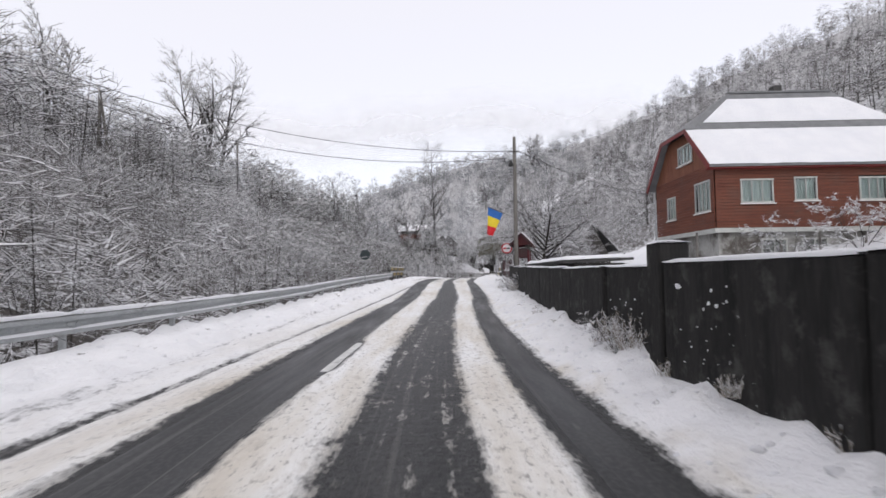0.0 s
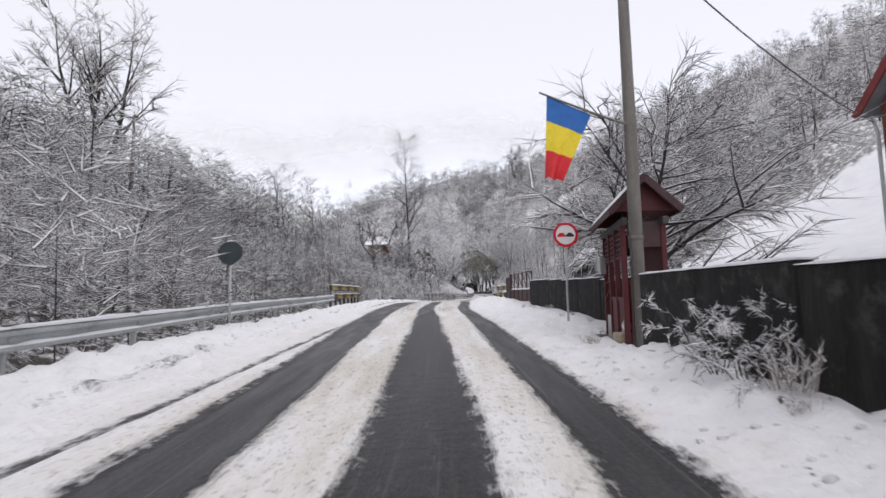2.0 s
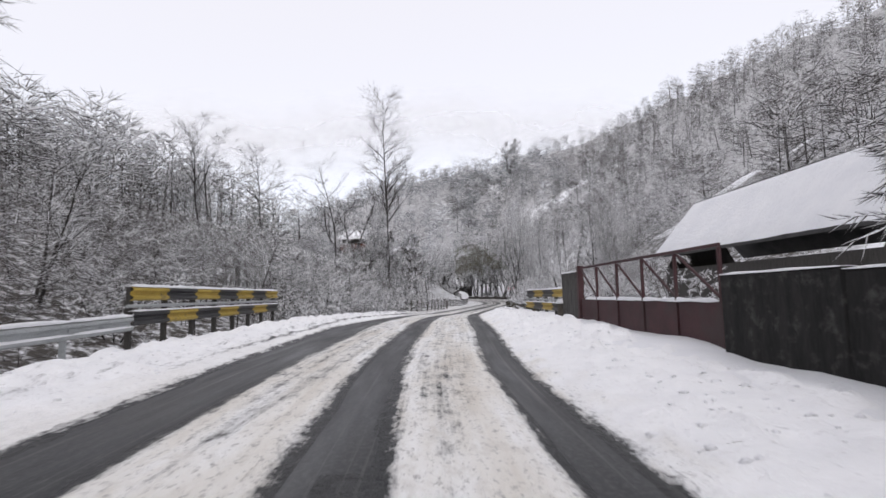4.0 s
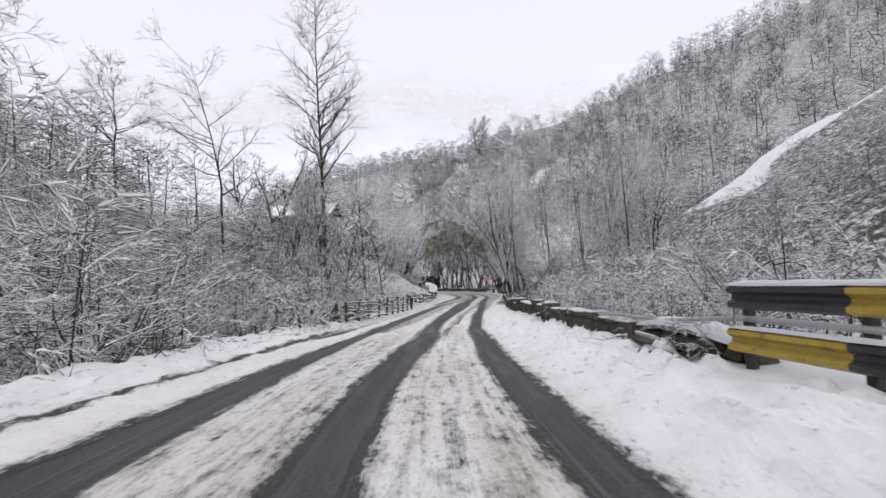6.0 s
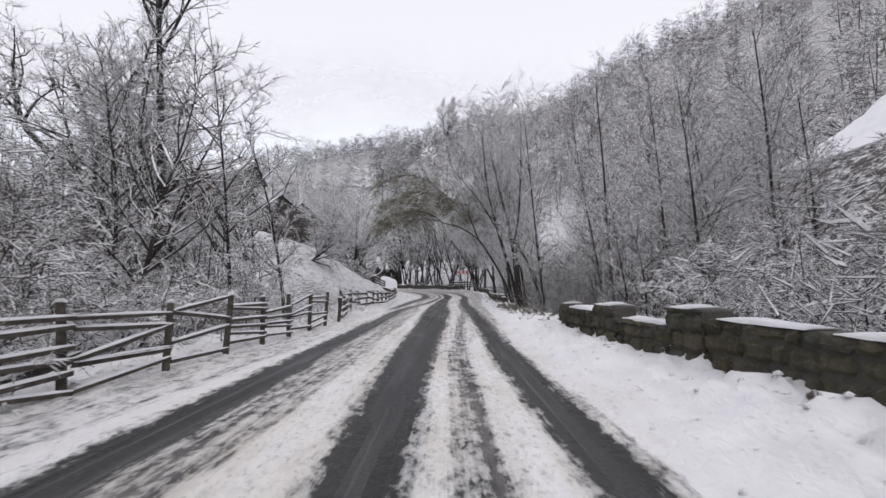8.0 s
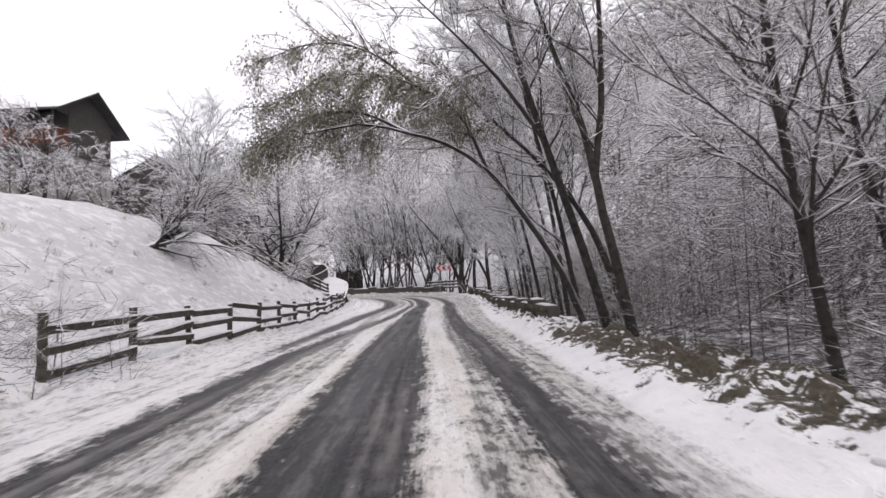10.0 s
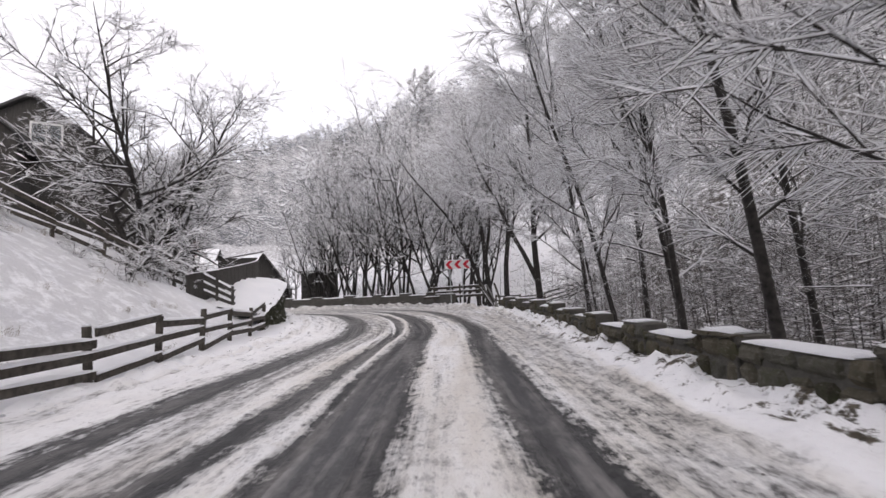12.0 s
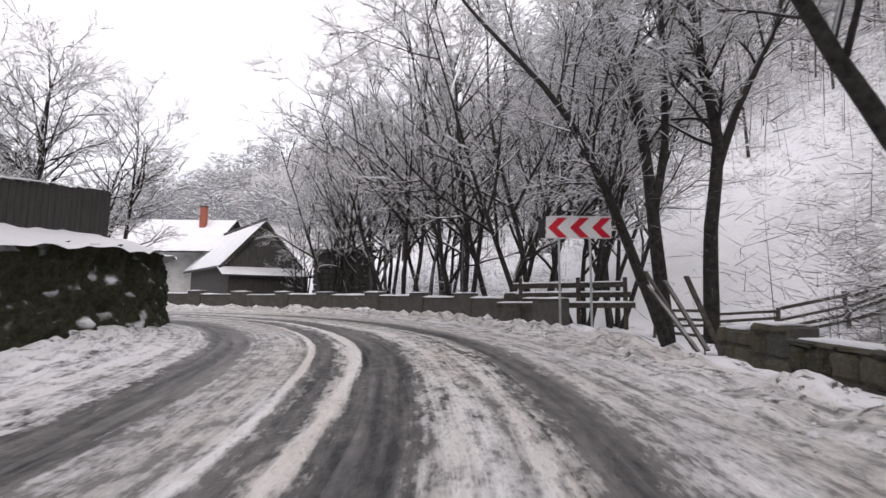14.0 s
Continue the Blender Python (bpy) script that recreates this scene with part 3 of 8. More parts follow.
def land(px, py):
    """The ground's height at arrays of places."""
    px, py = np.asarray(px, float), np.asarray(py, float)
    s, d, h = nearest(px, py)
    out = np.zeros(len(px))
    for sheet, w in ((LEFT, -d), (RIGHT, d)):
        on = w > 0
        cols = np.stack([np.interp(w[on], [q[0] for q in prof], [q[1] for q in prof]) for _, prof in sheet])
        keys = [q[0] for q in sheet]
        k = np.clip(np.searchsorted(keys, s[on]) - 1, 0, len(keys) - 2)
        u = np.clip((s[on] - np.array(keys)[k]) / np.diff(keys)[k], 0, 1)
        j = np.arange(on.sum())
        out[on] = cols[k, j] * (1 - u) + cols[k + 1, j] * u
    out = h + np.maximum(out, ridge(px, py))
    grow = np.clip((np.abs(d) - 4) / 30, 0, 1)
    out = out - 0.30 * np.clip((d - 3.1) / 0.5, 0, 1) * np.clip((6.2 - d) / 0.5, 0, 1) * np.clip((s - 27.0) / 0.5, 0, 1) * np.clip((29.9 - s) / 0.5, 0, 1)
    return out + lumps(px, py, 26, 3) * 1.1 * grow + lumps(px, py, 5, 5) * 0.16 * np.clip((np.abs(d) - 2.5) / 6, 0, 1) + lumps(px, py, 1.3, 8) * 0.035


def ground_at(x, y):
    return float(land([x], [y])[0])


def clearing(x, y):
    """Open snowy strips on the hill to the right, and the yards."""
    strip = (np.abs(y - 94.8 - 1.4 * np.sin(x * 0.35) - 0.05 * (x - 30)) < 4.4 + 0.9 * np.sin(x * 0.8) + 0.24 * np.clip(x - 36, 0, 20)) & (x > 31.5) & (x < 80)
    return strip | (x < 34) & (x > 4) & (y < 50) & (y > 5) | (np.hypot(x - 14, y - 57) < 9) | (np.hypot((x - 19) / 14, (y - 323) / 7) < 1) | (np.hypot((x - 45) / 16, (y - 200) / 9) < 1) | (np.hypot((x - 33) / 12, (y - 53) / 9) < 1) | (np.hypot((x - 25.5) / 4.5, (y - 140) / 6.5) < 1)


# ---------------------------------------------------------------- trees and bushes
def stem(geo, at, way, length, r0, r1, segs, sides, r, wob=0.15, up=0.0, spin=None):
    """One branch; returns its points."""
    pts, d = [Vector(at)], Vector(way).normalized()
    for i in range(segs):
        d = (d + Vector((r.gauss(0, wob), r.gauss(0, wob), r.gauss(0, wob) + up))).normalized()
        pts.append(pts[-1] + d * (length / segs))
    geo.tube(pts, [r0 + (r1 - r0) * i / segs for i in range(segs + 1)], sides, r.uniform(0, 6.28) if spin is None else spin, False)
    return pts


def along(pts, u):
    f = u * (len(pts) - 1)
    i = min(int(f), len(pts) - 2)
    return pts[i].lerp(pts[i + 1], f - i), (pts[i + 1] - pts[i]).normalized()


def fork(d, angle, r, flat=1.0):
    """A way that leaves d by the angle, turned at random about it."""
    x = d.orthogonal().normalized()
    y = d.cross(x)
    a = r.uniform(0, 2 * math.pi)
    w = d * math.cos(angle) + (x * math.cos(a) + y * math.sin(a)) * math.sin(angle)
    return Vector((w.x, w.y, w.z * flat)).normalized()


def grow(seed, height, radius, stems=1, spread=0.1, lean=(0, 0), limbs=14, start=0.3, reach=0.35, angle=0.9, minor=6, twigs=5, twig_r=0.012, wob=0.10, up=0.05, droop=0.0, taper=0.5, minor_reach=0.5, bend=0.0, twig_len=0.55, snow=1.5, pads=0.0, pad_size=1.0, spray=0):
    """Wood and crown of a bare tree, as two gatherings of points."""
    r = random.Random(seed)
    wood, crown = Geo(), Geo()
    for k in range(stems):
        a = 2 * math.pi * (k + r.random() * 0.5) / stems
        foot = Vector((math.cos(a), math.sin(a), 0)) * (radius * 1.3 if stems > 1 else 0) + Vector((0, 0, -0.25))
        way = Vector((lean[0] + (math.cos(a) * spread if stems > 1 else 0), lean[1] + (math.sin(a) * spread if stems > 1 else 0), 1)).normalized()
        hk = height * (r.uniform(0.75, 1.0) if stems > 1 else 1)
        pts, d = [foot], way
        segs = 9
        for i in range(segs):
            d = (d + Vector((r.gauss(0, wob) * 0.6 + bend * lean[0], r.gauss(0, wob) * 0.6 + bend * lean[1], 0.03))).normalized()
            pts.append(pts[-1] + d * (hk / segs))
        rr = [radius * (1 - 0.93 * (i / segs) ** 0.8) * (1.25 if i == 0 else 1) for i in range(segs + 1)]
        wood.tube(pts, rr, 7, 0, False)
        for j in range(max(2, limbs // stems)):
            u = start + (0.98 - start) * (j + r.random()) / max(2, limbs // stems)
            q, d = along(pts, u)
            ln = hk * reach * (1.15 - taper * (u - start) / (1 - start)) * r.uniform(0.7, 1.2)
            rb = max(0.012, radius * (1 - u) * 0.55 + 0.012)
            lp = stem(wood if rb > 0.035 else crown, q, fork(d, angle * r.uniform(0.75, 1.2), r), ln, rb, rb * 0.25, 4, 5 if rb > 0.04 else 3, r, wob, up - droop)
            for i in range(minor):
                q2, d2 = along(lp, r.uniform(0.2, 1.0))
                l2 = ln * minor_reach * r.uniform(0.5, 1.1)
                mp = stem(crown, q2, fork(d2, r.uniform(0.5, 0.95), r), l2, max(twig_r * 0.9, rb * 0.4), 0.006, 2, 3, r, wob * 1.3, up - droop)
                if r.random() < pads:
                    for _ in range(2):
                        q3, d3 = along(mp, r.uniform(0.0, 0.85))
                        crown.pad(q3 + Vector((0, 0, 0.012)), d3, l2 * r.uniform(0.12, 0.34), r.uniform(0.012, 0.034) * pad_size, r.uniform(0.018, 0.045) * pad_size)
                for t in range(twigs):
                    q3, d3 = along(mp, r.uniform(0.1, 1.0))
                    w3 = fork(d3, r.uniform(0.4, 0.95), r)
                    w3 = (w3 + Vector((0, 0, up - droop * 3))).normalized()
                    size = (max(0.25, l2 * twig_len * r.uniform(0.6, 1.3)), twig_r * r.uniform(0.7, 1.1), twig_r * snow * r.uniform(0.4, 1.6))
                    if spray:
                        crown.twig(q3, w3, *size, r, spray)
                    else:
                        crown.sliver(q3, w3, *size)
    return wood, crown


def tree(name, label, at, crown_mat="twig", group="", category="tree", turn=0.0, kids=None, **how):
    ob = thing(name, label, category, at, group, turn=turn)
    wood, crown = grow(**how)
    if wood.v:
        part("trunk", wood, M["bark"], ob, smooth=True)
    part("crown", crown, (M[crown_mat], M["twig_snow"]), ob)
    return ob

# ---------------------------------------------------------------- ground, road and the snow on it
def hashed(ix, iy, seed):
    v = np.sin(ix * 127.1 + iy * 311.7 + seed * 74.7) * 43758.5453
    return v - np.floor(v)


def grain(x, y, seed, octaves=3):
    """Fractal value noise from 0 to 1."""
    out, amp, tot = 0, 1.0, 0
    for o in range(octaves):
        ix, iy = np.floor(x), np.floor(y)
        fx, fy = x - ix, y - iy
        fx, fy = fx * fx * (3 - 2 * fx), fy * fy * (3 - 2 * fy)
        a, b = hashed(ix, iy, seed + o), hashed(ix + 1, iy, seed + o)
        c, e = hashed(ix, iy + 1, seed + o), hashed(ix + 1, iy + 1, seed + o)
        out = out + amp * (a + (b - a) * fx + (c - a) * fy + (a - b - c + e) * fx * fy)
        tot, amp, x, y = tot + amp, amp * 0.55, x * 2.03 + 7.1, y * 2.03 + 3.3
    return out / tot


def sheet(name, X, Y, Z, mat, label, category, smooth=True, **attrs):
    """A grid of points as one mesh, with point attributes."""
    r, c = X.shape
    me = bpy.data.meshes.new(name)
    idx = np.arange(r * c).reshape(r, c)
    quads = np.stack([idx[:-1, :-1], idx[:-1, 1:], idx[1:, 1:], idx[1:, :-1]], -1).reshape(-1, 4)
    me.vertices.add(r * c)
    me.vertices.foreach_set("co", np.stack([X, Y, Z], -1).ravel())
    me.loops.add(quads.size)
    me.loops.foreach_set("vertex_index", quads.ravel())
    me.polygons.add(len(quads))
    me.polygons.foreach_set("loop_start", np.arange(0, quads.size, 4))
    me.polygons.foreach_set("use_smooth", np.full(len(quads), smooth))
    me.update(calc_edges=True)
    me.validate()
    for k, v in attrs.items():
        me.attributes.new(k, "FLOAT", "POINT").data.foreach_set("value", np.ascontiguousarray(v, np.float32).ravel())
    me.materials.append(mat)
    return tagged(new(name, me), label, category, kind="structure")


def steps(near0, near1, step, far0, far1, rate=1.12):
    mid = list(np.arange(near0, near1 + 1e-6, step))
    lo, hi, w = [near0], [near1], step
    while lo[-1] > far0 or hi[-1] < far1:
        w *= rate
        lo.append(lo[-1] - w)
        hi.append(hi[-1] + w)
    return np.array(sorted(q for q in lo[1:] if q > far0 - 60) + mid + [q for q in hi[1:] if q < far1 + 60])


gx, gy = np.meshgrid(steps(-22, 42, 0.55, -420, 420), steps(-14, 160, 0.6, -120, 640))
gz = land(gx.ravel(), gy.ravel()).reshape(gx.shape)
gs, gd, _ = (q.reshape(gx.shape) for q in nearest(gx.ravel(), gy.ravel()))
gz = gz - 0.30 * np.clip((gd + 5.4) / 0.5, 0, 1) * np.clip((3.4 - gd) / 0.5, 0, 1)
floor_ = np.clip((gd - 5.0) / 1.5, 0, 1) * np.clip((gs - 60) / 4, 0, 1) * np.clip((135 - gs) / 5, 0, 1) * np.clip((40 - gd) / 12, 0, 1) + np.clip((-gd - 6.2) / 1.0, 0, 1) * np.clip((94 - gs) / 4, 0, 1) * np.clip((45 + gd) / 15, 0, 1)
floor_ = floor_ + np.clip((gd - 25) / 15, 0, 1) * 0.7
floor_ = floor_ + 0.28 * np.clip((-gd - 6.0) / 1.5, 0, 1) * np.clip((18 + gd) / 4, 0, 1) * np.clip((gs - 95) / 4, 0, 1) * np.clip((124 - gs) / 4, 0, 1)
sheet("ground", gx, gy, gz, M["snow"], "snow-covered valley ground rising to wooded hills", "ground", litter=np.clip(floor_, 0, 1) * ~clearing(gx, gy))

rs, rd = np.meshgrid(np.arange(-38, 205, 0.5), np.linspace(-6.0, 4.2, 18), indexing="ij")
base = np.array([spot(s, 0) for s in rs[:, 0]])
side = np.array([spot(s, 1) for s in rs[:, 0]]) - base
RX, RY, RZ = (base[:, i, None] + side[:, i, None] * rd for i in range(3))
FILM = ((-20, 0.08), (40, 0.06), (48, 0.02), (66, 0.04), (80, 0.14), (90, 0.34), (105, 0.42), (122, 0.46), (128, 0.58), (170, 0.6))
sheet("road", RX, RY, RZ - 0.002, M["asphalt"], "wet dark asphalt road with slush in the wheel tracks", "road", way=rs, off=rd, film=table(rs, FILM))

DASH = -1.46
# wheel tracks: s, inner and outer distance from the road's line
TRACKS = [((0, 0.95, 1.62), (22, 0.95, 1.60), (44, 0.95, 1.55), (60, 0.95, 1.55), (68, 0.92, 1.50), (75, 0.95, 1.40), (98, 0.82, 1.36), (114, 0.55, 1.24), (126, 0.80, 1.22), (131, 0.95, 1.45), (170, 0.9, 1.4)),
          ((0, -0.72, 0.42), (22, -0.75, 0.30), (36, -0.95, -0.1), (46, -1.12, -0.46), (60, -1.1, -0.42), (68, -0.80, -0.05), (75, -0.90, -0.33), (98, -1.42, -0.08), (114, -1.50, -0.60), (126, -1.06, -0.32), (170, -1.0, -0.35)),
          ((0, -2.38, -1.40), (22, -2.45, -1.62), (40, -3.3, -2.2), (50, -3.55, -2.38), (60, -3.0, -2.3), (68, -2.75, -2.30), (75, -2.85, -2.30), (98, -3.22, -2.70), (114, -2.15, -1.78), (126, -1.66, -1.38), (170, -1.6, -1.3)),
          ((0, -3.45, -3.35), (40, -4.4, -4.36), (62, -4.0, -3.96), (70, -3.75, -3.45), (76, -3.5, -3.45), (96, -3.4, -3.35), (106, -3.9, -3.3), (114, -4.05, -3.30), (126, -3.45, -2.75), (170, -3.5, -2.8))]
# stretches where thin grey slush half covers the asphalt: how much of it, then s, inner and outer distance
THIN = [(0.64, ((66, -4.5, -4.4), (74, -4.7, -3.6), (100, -5.4, -3.7), (108, -5.2, -4.4), (114, -5.2, -4.9))),
        (0.63, ((38, -1.7, -1.7), (45, -2.35, -1.25), (58, -2.3, -1.2), (66, -2.1, -1.0), (72, -1.6, -1.6))),
        (0.65, ((38, 0.2, 0.2), (45, -0.35, 0.85), (60, -0.3, 0.85), (66, -0.0, 0.8), (72, 0.3, 0.3))),
        (0.50, ((70, -2.3, -1.9), (78, -2.3, -1.6), (98, -2.7, -1.8), (106, -2.7, -2.2), (114, -3.3, -2.7), (126, -2.75, -1.85), (170, -2.8, -1.8))),
        (0.42, ((74, 0.10, 0.46), (88, 0.1, 0.44), (96, 0.5, 0.82), (106, 0.4, 0.6), (116, 0.30, 0.36), (124, 0.24, 0.42), (170, 0.2, 0.42))),
        (0.54, ((88, 1.4, 1.7), (98, 1.38, 2.0), (106, 1.36, 2.2), (114, 1.5, 2.5), (126, 1.22, 3.1), (131, 1.45, 3.7), (170, 1.4, 3.6)))]
ns, nd = np.meshgrid(np.arange(-16, 160, 0.25), np.arange(-6.3, 4.6, 0.08), indexing="ij")
base = np.array([spot(s, 0) for s in ns[:, 0]])
side = np.array([spot(s, 1) for s in ns[:, 0]]) - base
SX, SY, SZ = (base[:, i, None] + side[:, i, None] * nd for i in range(3))
wander = (grain(ns * 0.25, nd * 0.5, 11) - 0.5) * 0.14
open_road = np.zeros(ns.shape)
for k, track in enumerate(TRACKS):
    lo, hi = (np.interp(ns, [q[0] for q in track], [q[j] for q in track]) for j in (1, 2))
    soft = table(ns, ((-20, 0.24), (60, 0.26), (90, 0.36), (100, 0.42), (170, 0.42)))
    open_road = np.maximum(open_road, np.clip((nd + wander - lo) / soft + 0.5, 0, 1) * np.clip((hi - nd - wander) / soft + 0.5, 0, 1) * np.clip((hi - lo) / 0.3, 0.62, 1))
streak = grain(ns * 0.16, nd * 5.0, 21) * 0.6 + grain(ns * 0.5, nd * 9.0, 23) * 0.4
lump = grain(ns * 2.6, nd * 3.4, 31, 4)
lane = np.clip((nd + 5.2) / 0.6, 0, 1) * np.clip((1.75 - nd) / 0.2, 0, 1)
worn = table(ns, ((-20, 0.0), (30, 0.15), (50, 0.35), (56, 0.45), (72, 0.55), (90, 0.65), (124, 0.75), (170, 0.75)))
edge = table(ns, ((-20, 1.65), (90, 1.60), (97, 1.9), (112, 1.9), (122, 2.2), (132, 2.4), (170, 2.4)))
left_edge = table(ns, ((-20, 3.3), (40, 3.9), (60, 3.9), (75, 4.0), (97, 4.7), (111, 5.0), (120, 4.6), (170, 4.6)))
right_bank = np.clip((nd - edge) / 1.0, 0, 1)
left_bank = np.clip((-nd - left_edge + 0.5) / 1.0, 0, 1)
bank = np.maximum(right_bank, left_bank * 0.7)
# broken line of clods between our wheels after the bridge, faint tracks in the verges
mid = np.clip(1 - np.abs(nd - 0.30 - 0.1 * np.sin(ns * 0.15)) / 0.20, 0, 1) * table(ns, ((46, 0), (52, 0.55), (70, 0.6), (76, 0.0), (170, 0.0)))
faint = np.zeros(ns.shape)
for d0, w0, span in ((-3.05, 0.10, ((-20, 0.5), (30, 0.5), (40, 0))), (-3.9, 0.12, ((40, 0), (46, 0.4), (70, 0.4), (78, 0)))):
    faint = np.maximum(faint, np.clip(1.3 - np.abs(nd - d0 + wander) / w0, 0, 1) * table(ns, span))
# a thin white ridge beside the left wheel before the bend
ridge_line = np.clip(1.3 - np.abs(nd - table(ns, ((92, -1.6), (114, -1.62), (121, -1.5), (126, -1.22), (131, -1.05), (170, -1.0))) + wander * 0.4) / table(ns, ((92, 0.12), (112, 0.07), (122, 0.08), (126, 0.12), (170, 0.12))), 0, 1) * table(ns, ((92, 0), (98, 1), (170, 1)))
ridge_line = np.maximum(ridge_line, np.clip(1.3 - np.abs(nd + 1.75 + wander * 0.4) / 0.06, 0, 1) * table(ns, ((119, 0), (124, 1), (170, 1))))
half, amount = np.zeros(ns.shape), np.zeros(ns.shape)
for value, rows in THIN:
    lo, hi = (np.interp(ns, [q[0] for q in rows], [q[j] for q in rows]) for j in (1, 2))
    here = np.clip((nd + wander - lo) / 0.2 + 0.5, 0, 1) * np.clip((hi - nd - wander) / 0.2 + 0.5, 0, 1) * (ns > rows[0][0]) * np.clip((hi - lo) / 0.25, 0, 1)
    amount = np.where(here > half, value, amount)
    half = np.maximum(half, here)
bare = 0.06 + table(ns, ((-20, 0.10), (0, 0.10), (5, 0.20), (14, 0.22), (20, 0.08), (44, 0.02), (60, 0.0), (74, 0.03), (170, 0.06))) * np.clip((nd + 0.9) / 0.2, 0, 1) * np.clip((0.6 - nd) / 0.2, 0, 1)
bare = bare + 0.12 * np.clip((-nd - 2.9) / 0.5, 0, 1) * table(ns, ((90, 0), (98, 1), (170, 1)))
cover = table(ns, ((-20, 0.92), (90, 0.88), (112, 0.90), (122, 0.88), (130, 0.72), (170, 0.70))) - worn * 0.42 * (streak * 1.9 - 0.5) * lane - mid - faint
cover = cover * (1 - half) + (amount + 0.24 * (streak - 0.5)) * half
cover = cover * (1 - open_road) + bare * open_road
cover = cover * (1 - 0.95 * np.clip((ns - 6.9) / 0.4, 0, 1) * np.clip((10.1 - ns) / 0.4, 0, 1) * np.clip(1.5 - np.abs(nd - DASH) / 0.12, 0, 1))
cover = np.clip(np.maximum(cover, ridge_line * 0.85), 0, 1)
heap = table(ns, ((-20, 0.20), (30, 0.20), (60, 0.14), (90, 0.12), (120, 0.11), (170, 0.1)))
full = np.clip((cover - 0.25) / 0.5, 0, 1)
thick = -0.022 + 0.026 * np.clip(cover / 0.12, 0, 1) + full * (0.030 + (lump - 0.5) * 0.045 + (grain(ns * 4.2, nd * 9.0, 33, 2) - 0.5) * 0.022)
thick = np.where(cover > 0.10, np.maximum(thick, 0.004), thick)
chunk = grain(ns * 1.1, nd * 1.3, 41, 4)
clod = grain(ns * 3.4, nd * 3.6, 45, 3)
thick += bank * heap * (0.55 + 0.9 * chunk) + bank * (1 - np.abs(2 * grain(ns * 1.7, nd * 2.0, 47) - 1)) * 0.06 + bank * np.clip(clod - 0.50, 0, 0.2) * 0.8
# footprints and hollows trodden into the verges
thick -= bank * np.clip(grain(ns * 1.9, nd * 2.4, 49, 2) - 0.60, 0, 1) * 0.36
# snow pushed up against the yard wall
thick += np.clip((nd - 2.2 - 0.5 * (chunk - 0.5)) / 0.6, 0, 1) * table(ns, ((-20, 0.12), (26, 0.14), (30, 0.0), (60, 0.0), (63, 0.08), (82, 0.08), (90, 0)))
near_wall = np.clip((nd - 1.9) / 0.6, 0, 1)
thick = thick * (1 - near_wall * table(ns, ((-20, 0.25), (24.5, 0.25), (26, 0.55), (29.5, 0.62), (31, 0.35), (43, 0.3), (46, 0.0), (170, 0.0))))
SZ = SZ + thick
SZ -= 0.45 * np.clip((nd - 3.9) / 0.5, 0, 1) + 0.45 * np.clip((-nd - 5.7) / 0.4, 0, 1)
near_road = np.clip((1.95 - nd + (lump - 0.5) * 1.4) / 0.6, 0, 1) * np.clip((nd + left_edge + 0.3 + (lump - 0.5) * 0.8) / 0.6, 0, 1)
near_road = np.maximum(near_road, half * 1.5)
soil = np.clip((nd - 2.35) / 0.5, 0, 1) * table(ns, ((-20, 0.30), (26, 0.30), (30, 0.0), (60, 0.1), (84, 0.30), (96, 0.3), (100, 0.48), (118, 0.48), (126, 0.3), (170, 0.3)))
soil = np.maximum(soil, np.clip((-nd - left_edge - 0.3) / 0.6, 0, 1) * table(ns, ((-20, 0.12), (58, 0.12), (64, 0.25), (78, 0.25), (96, 0.26), (170, 0.34))))
under_eaves = np.clip((nd - 3.45 + 0.35 * (lump - 0.5)) / 0.15, 0, 1) * np.clip((ns - 27.3) / 0.3, 0, 1) * np.clip((29.5 - ns) / 0.4, 0, 1)
soil = np.maximum(soil, under_eaves * 1.9)
soil = np.maximum(soil, np.clip((nd - 2.1 - 0.9 * (lump - 0.5)) / 0.6, 0, 1) * table(ns, ((84, 0), (90, 0.65), (99, 0.8), (101, 0.3), (104, 0))))
SZ -= 0.30 * under_eaves + 0.10 * np.clip((nd - 2.3) / 0.6, 0, 1) * np.clip((ns - 25.2) / 1.0, 0, 1) * np.clip((30.6 - ns) / 1.0, 0, 1)
sheet("road_snow", SX, SY, SZ, M["slush"], "packed snow and tan slush between the wheel tracks", "snow", slush=np.clip(near_road, 0, 1) * table(ns, ((-20, 0.95), (14, 0.9), (30, 0.8), (60, 0.7), (80, 0.65), (170, 0.65))) * np.clip(1.35 - np.clip((-nd - 2.0) / 1.2, 0, 1), 0.4, 1), cover=cover, soil=soil, way=ns, off=nd, film=table(ns, FILM) + half * 0.45)

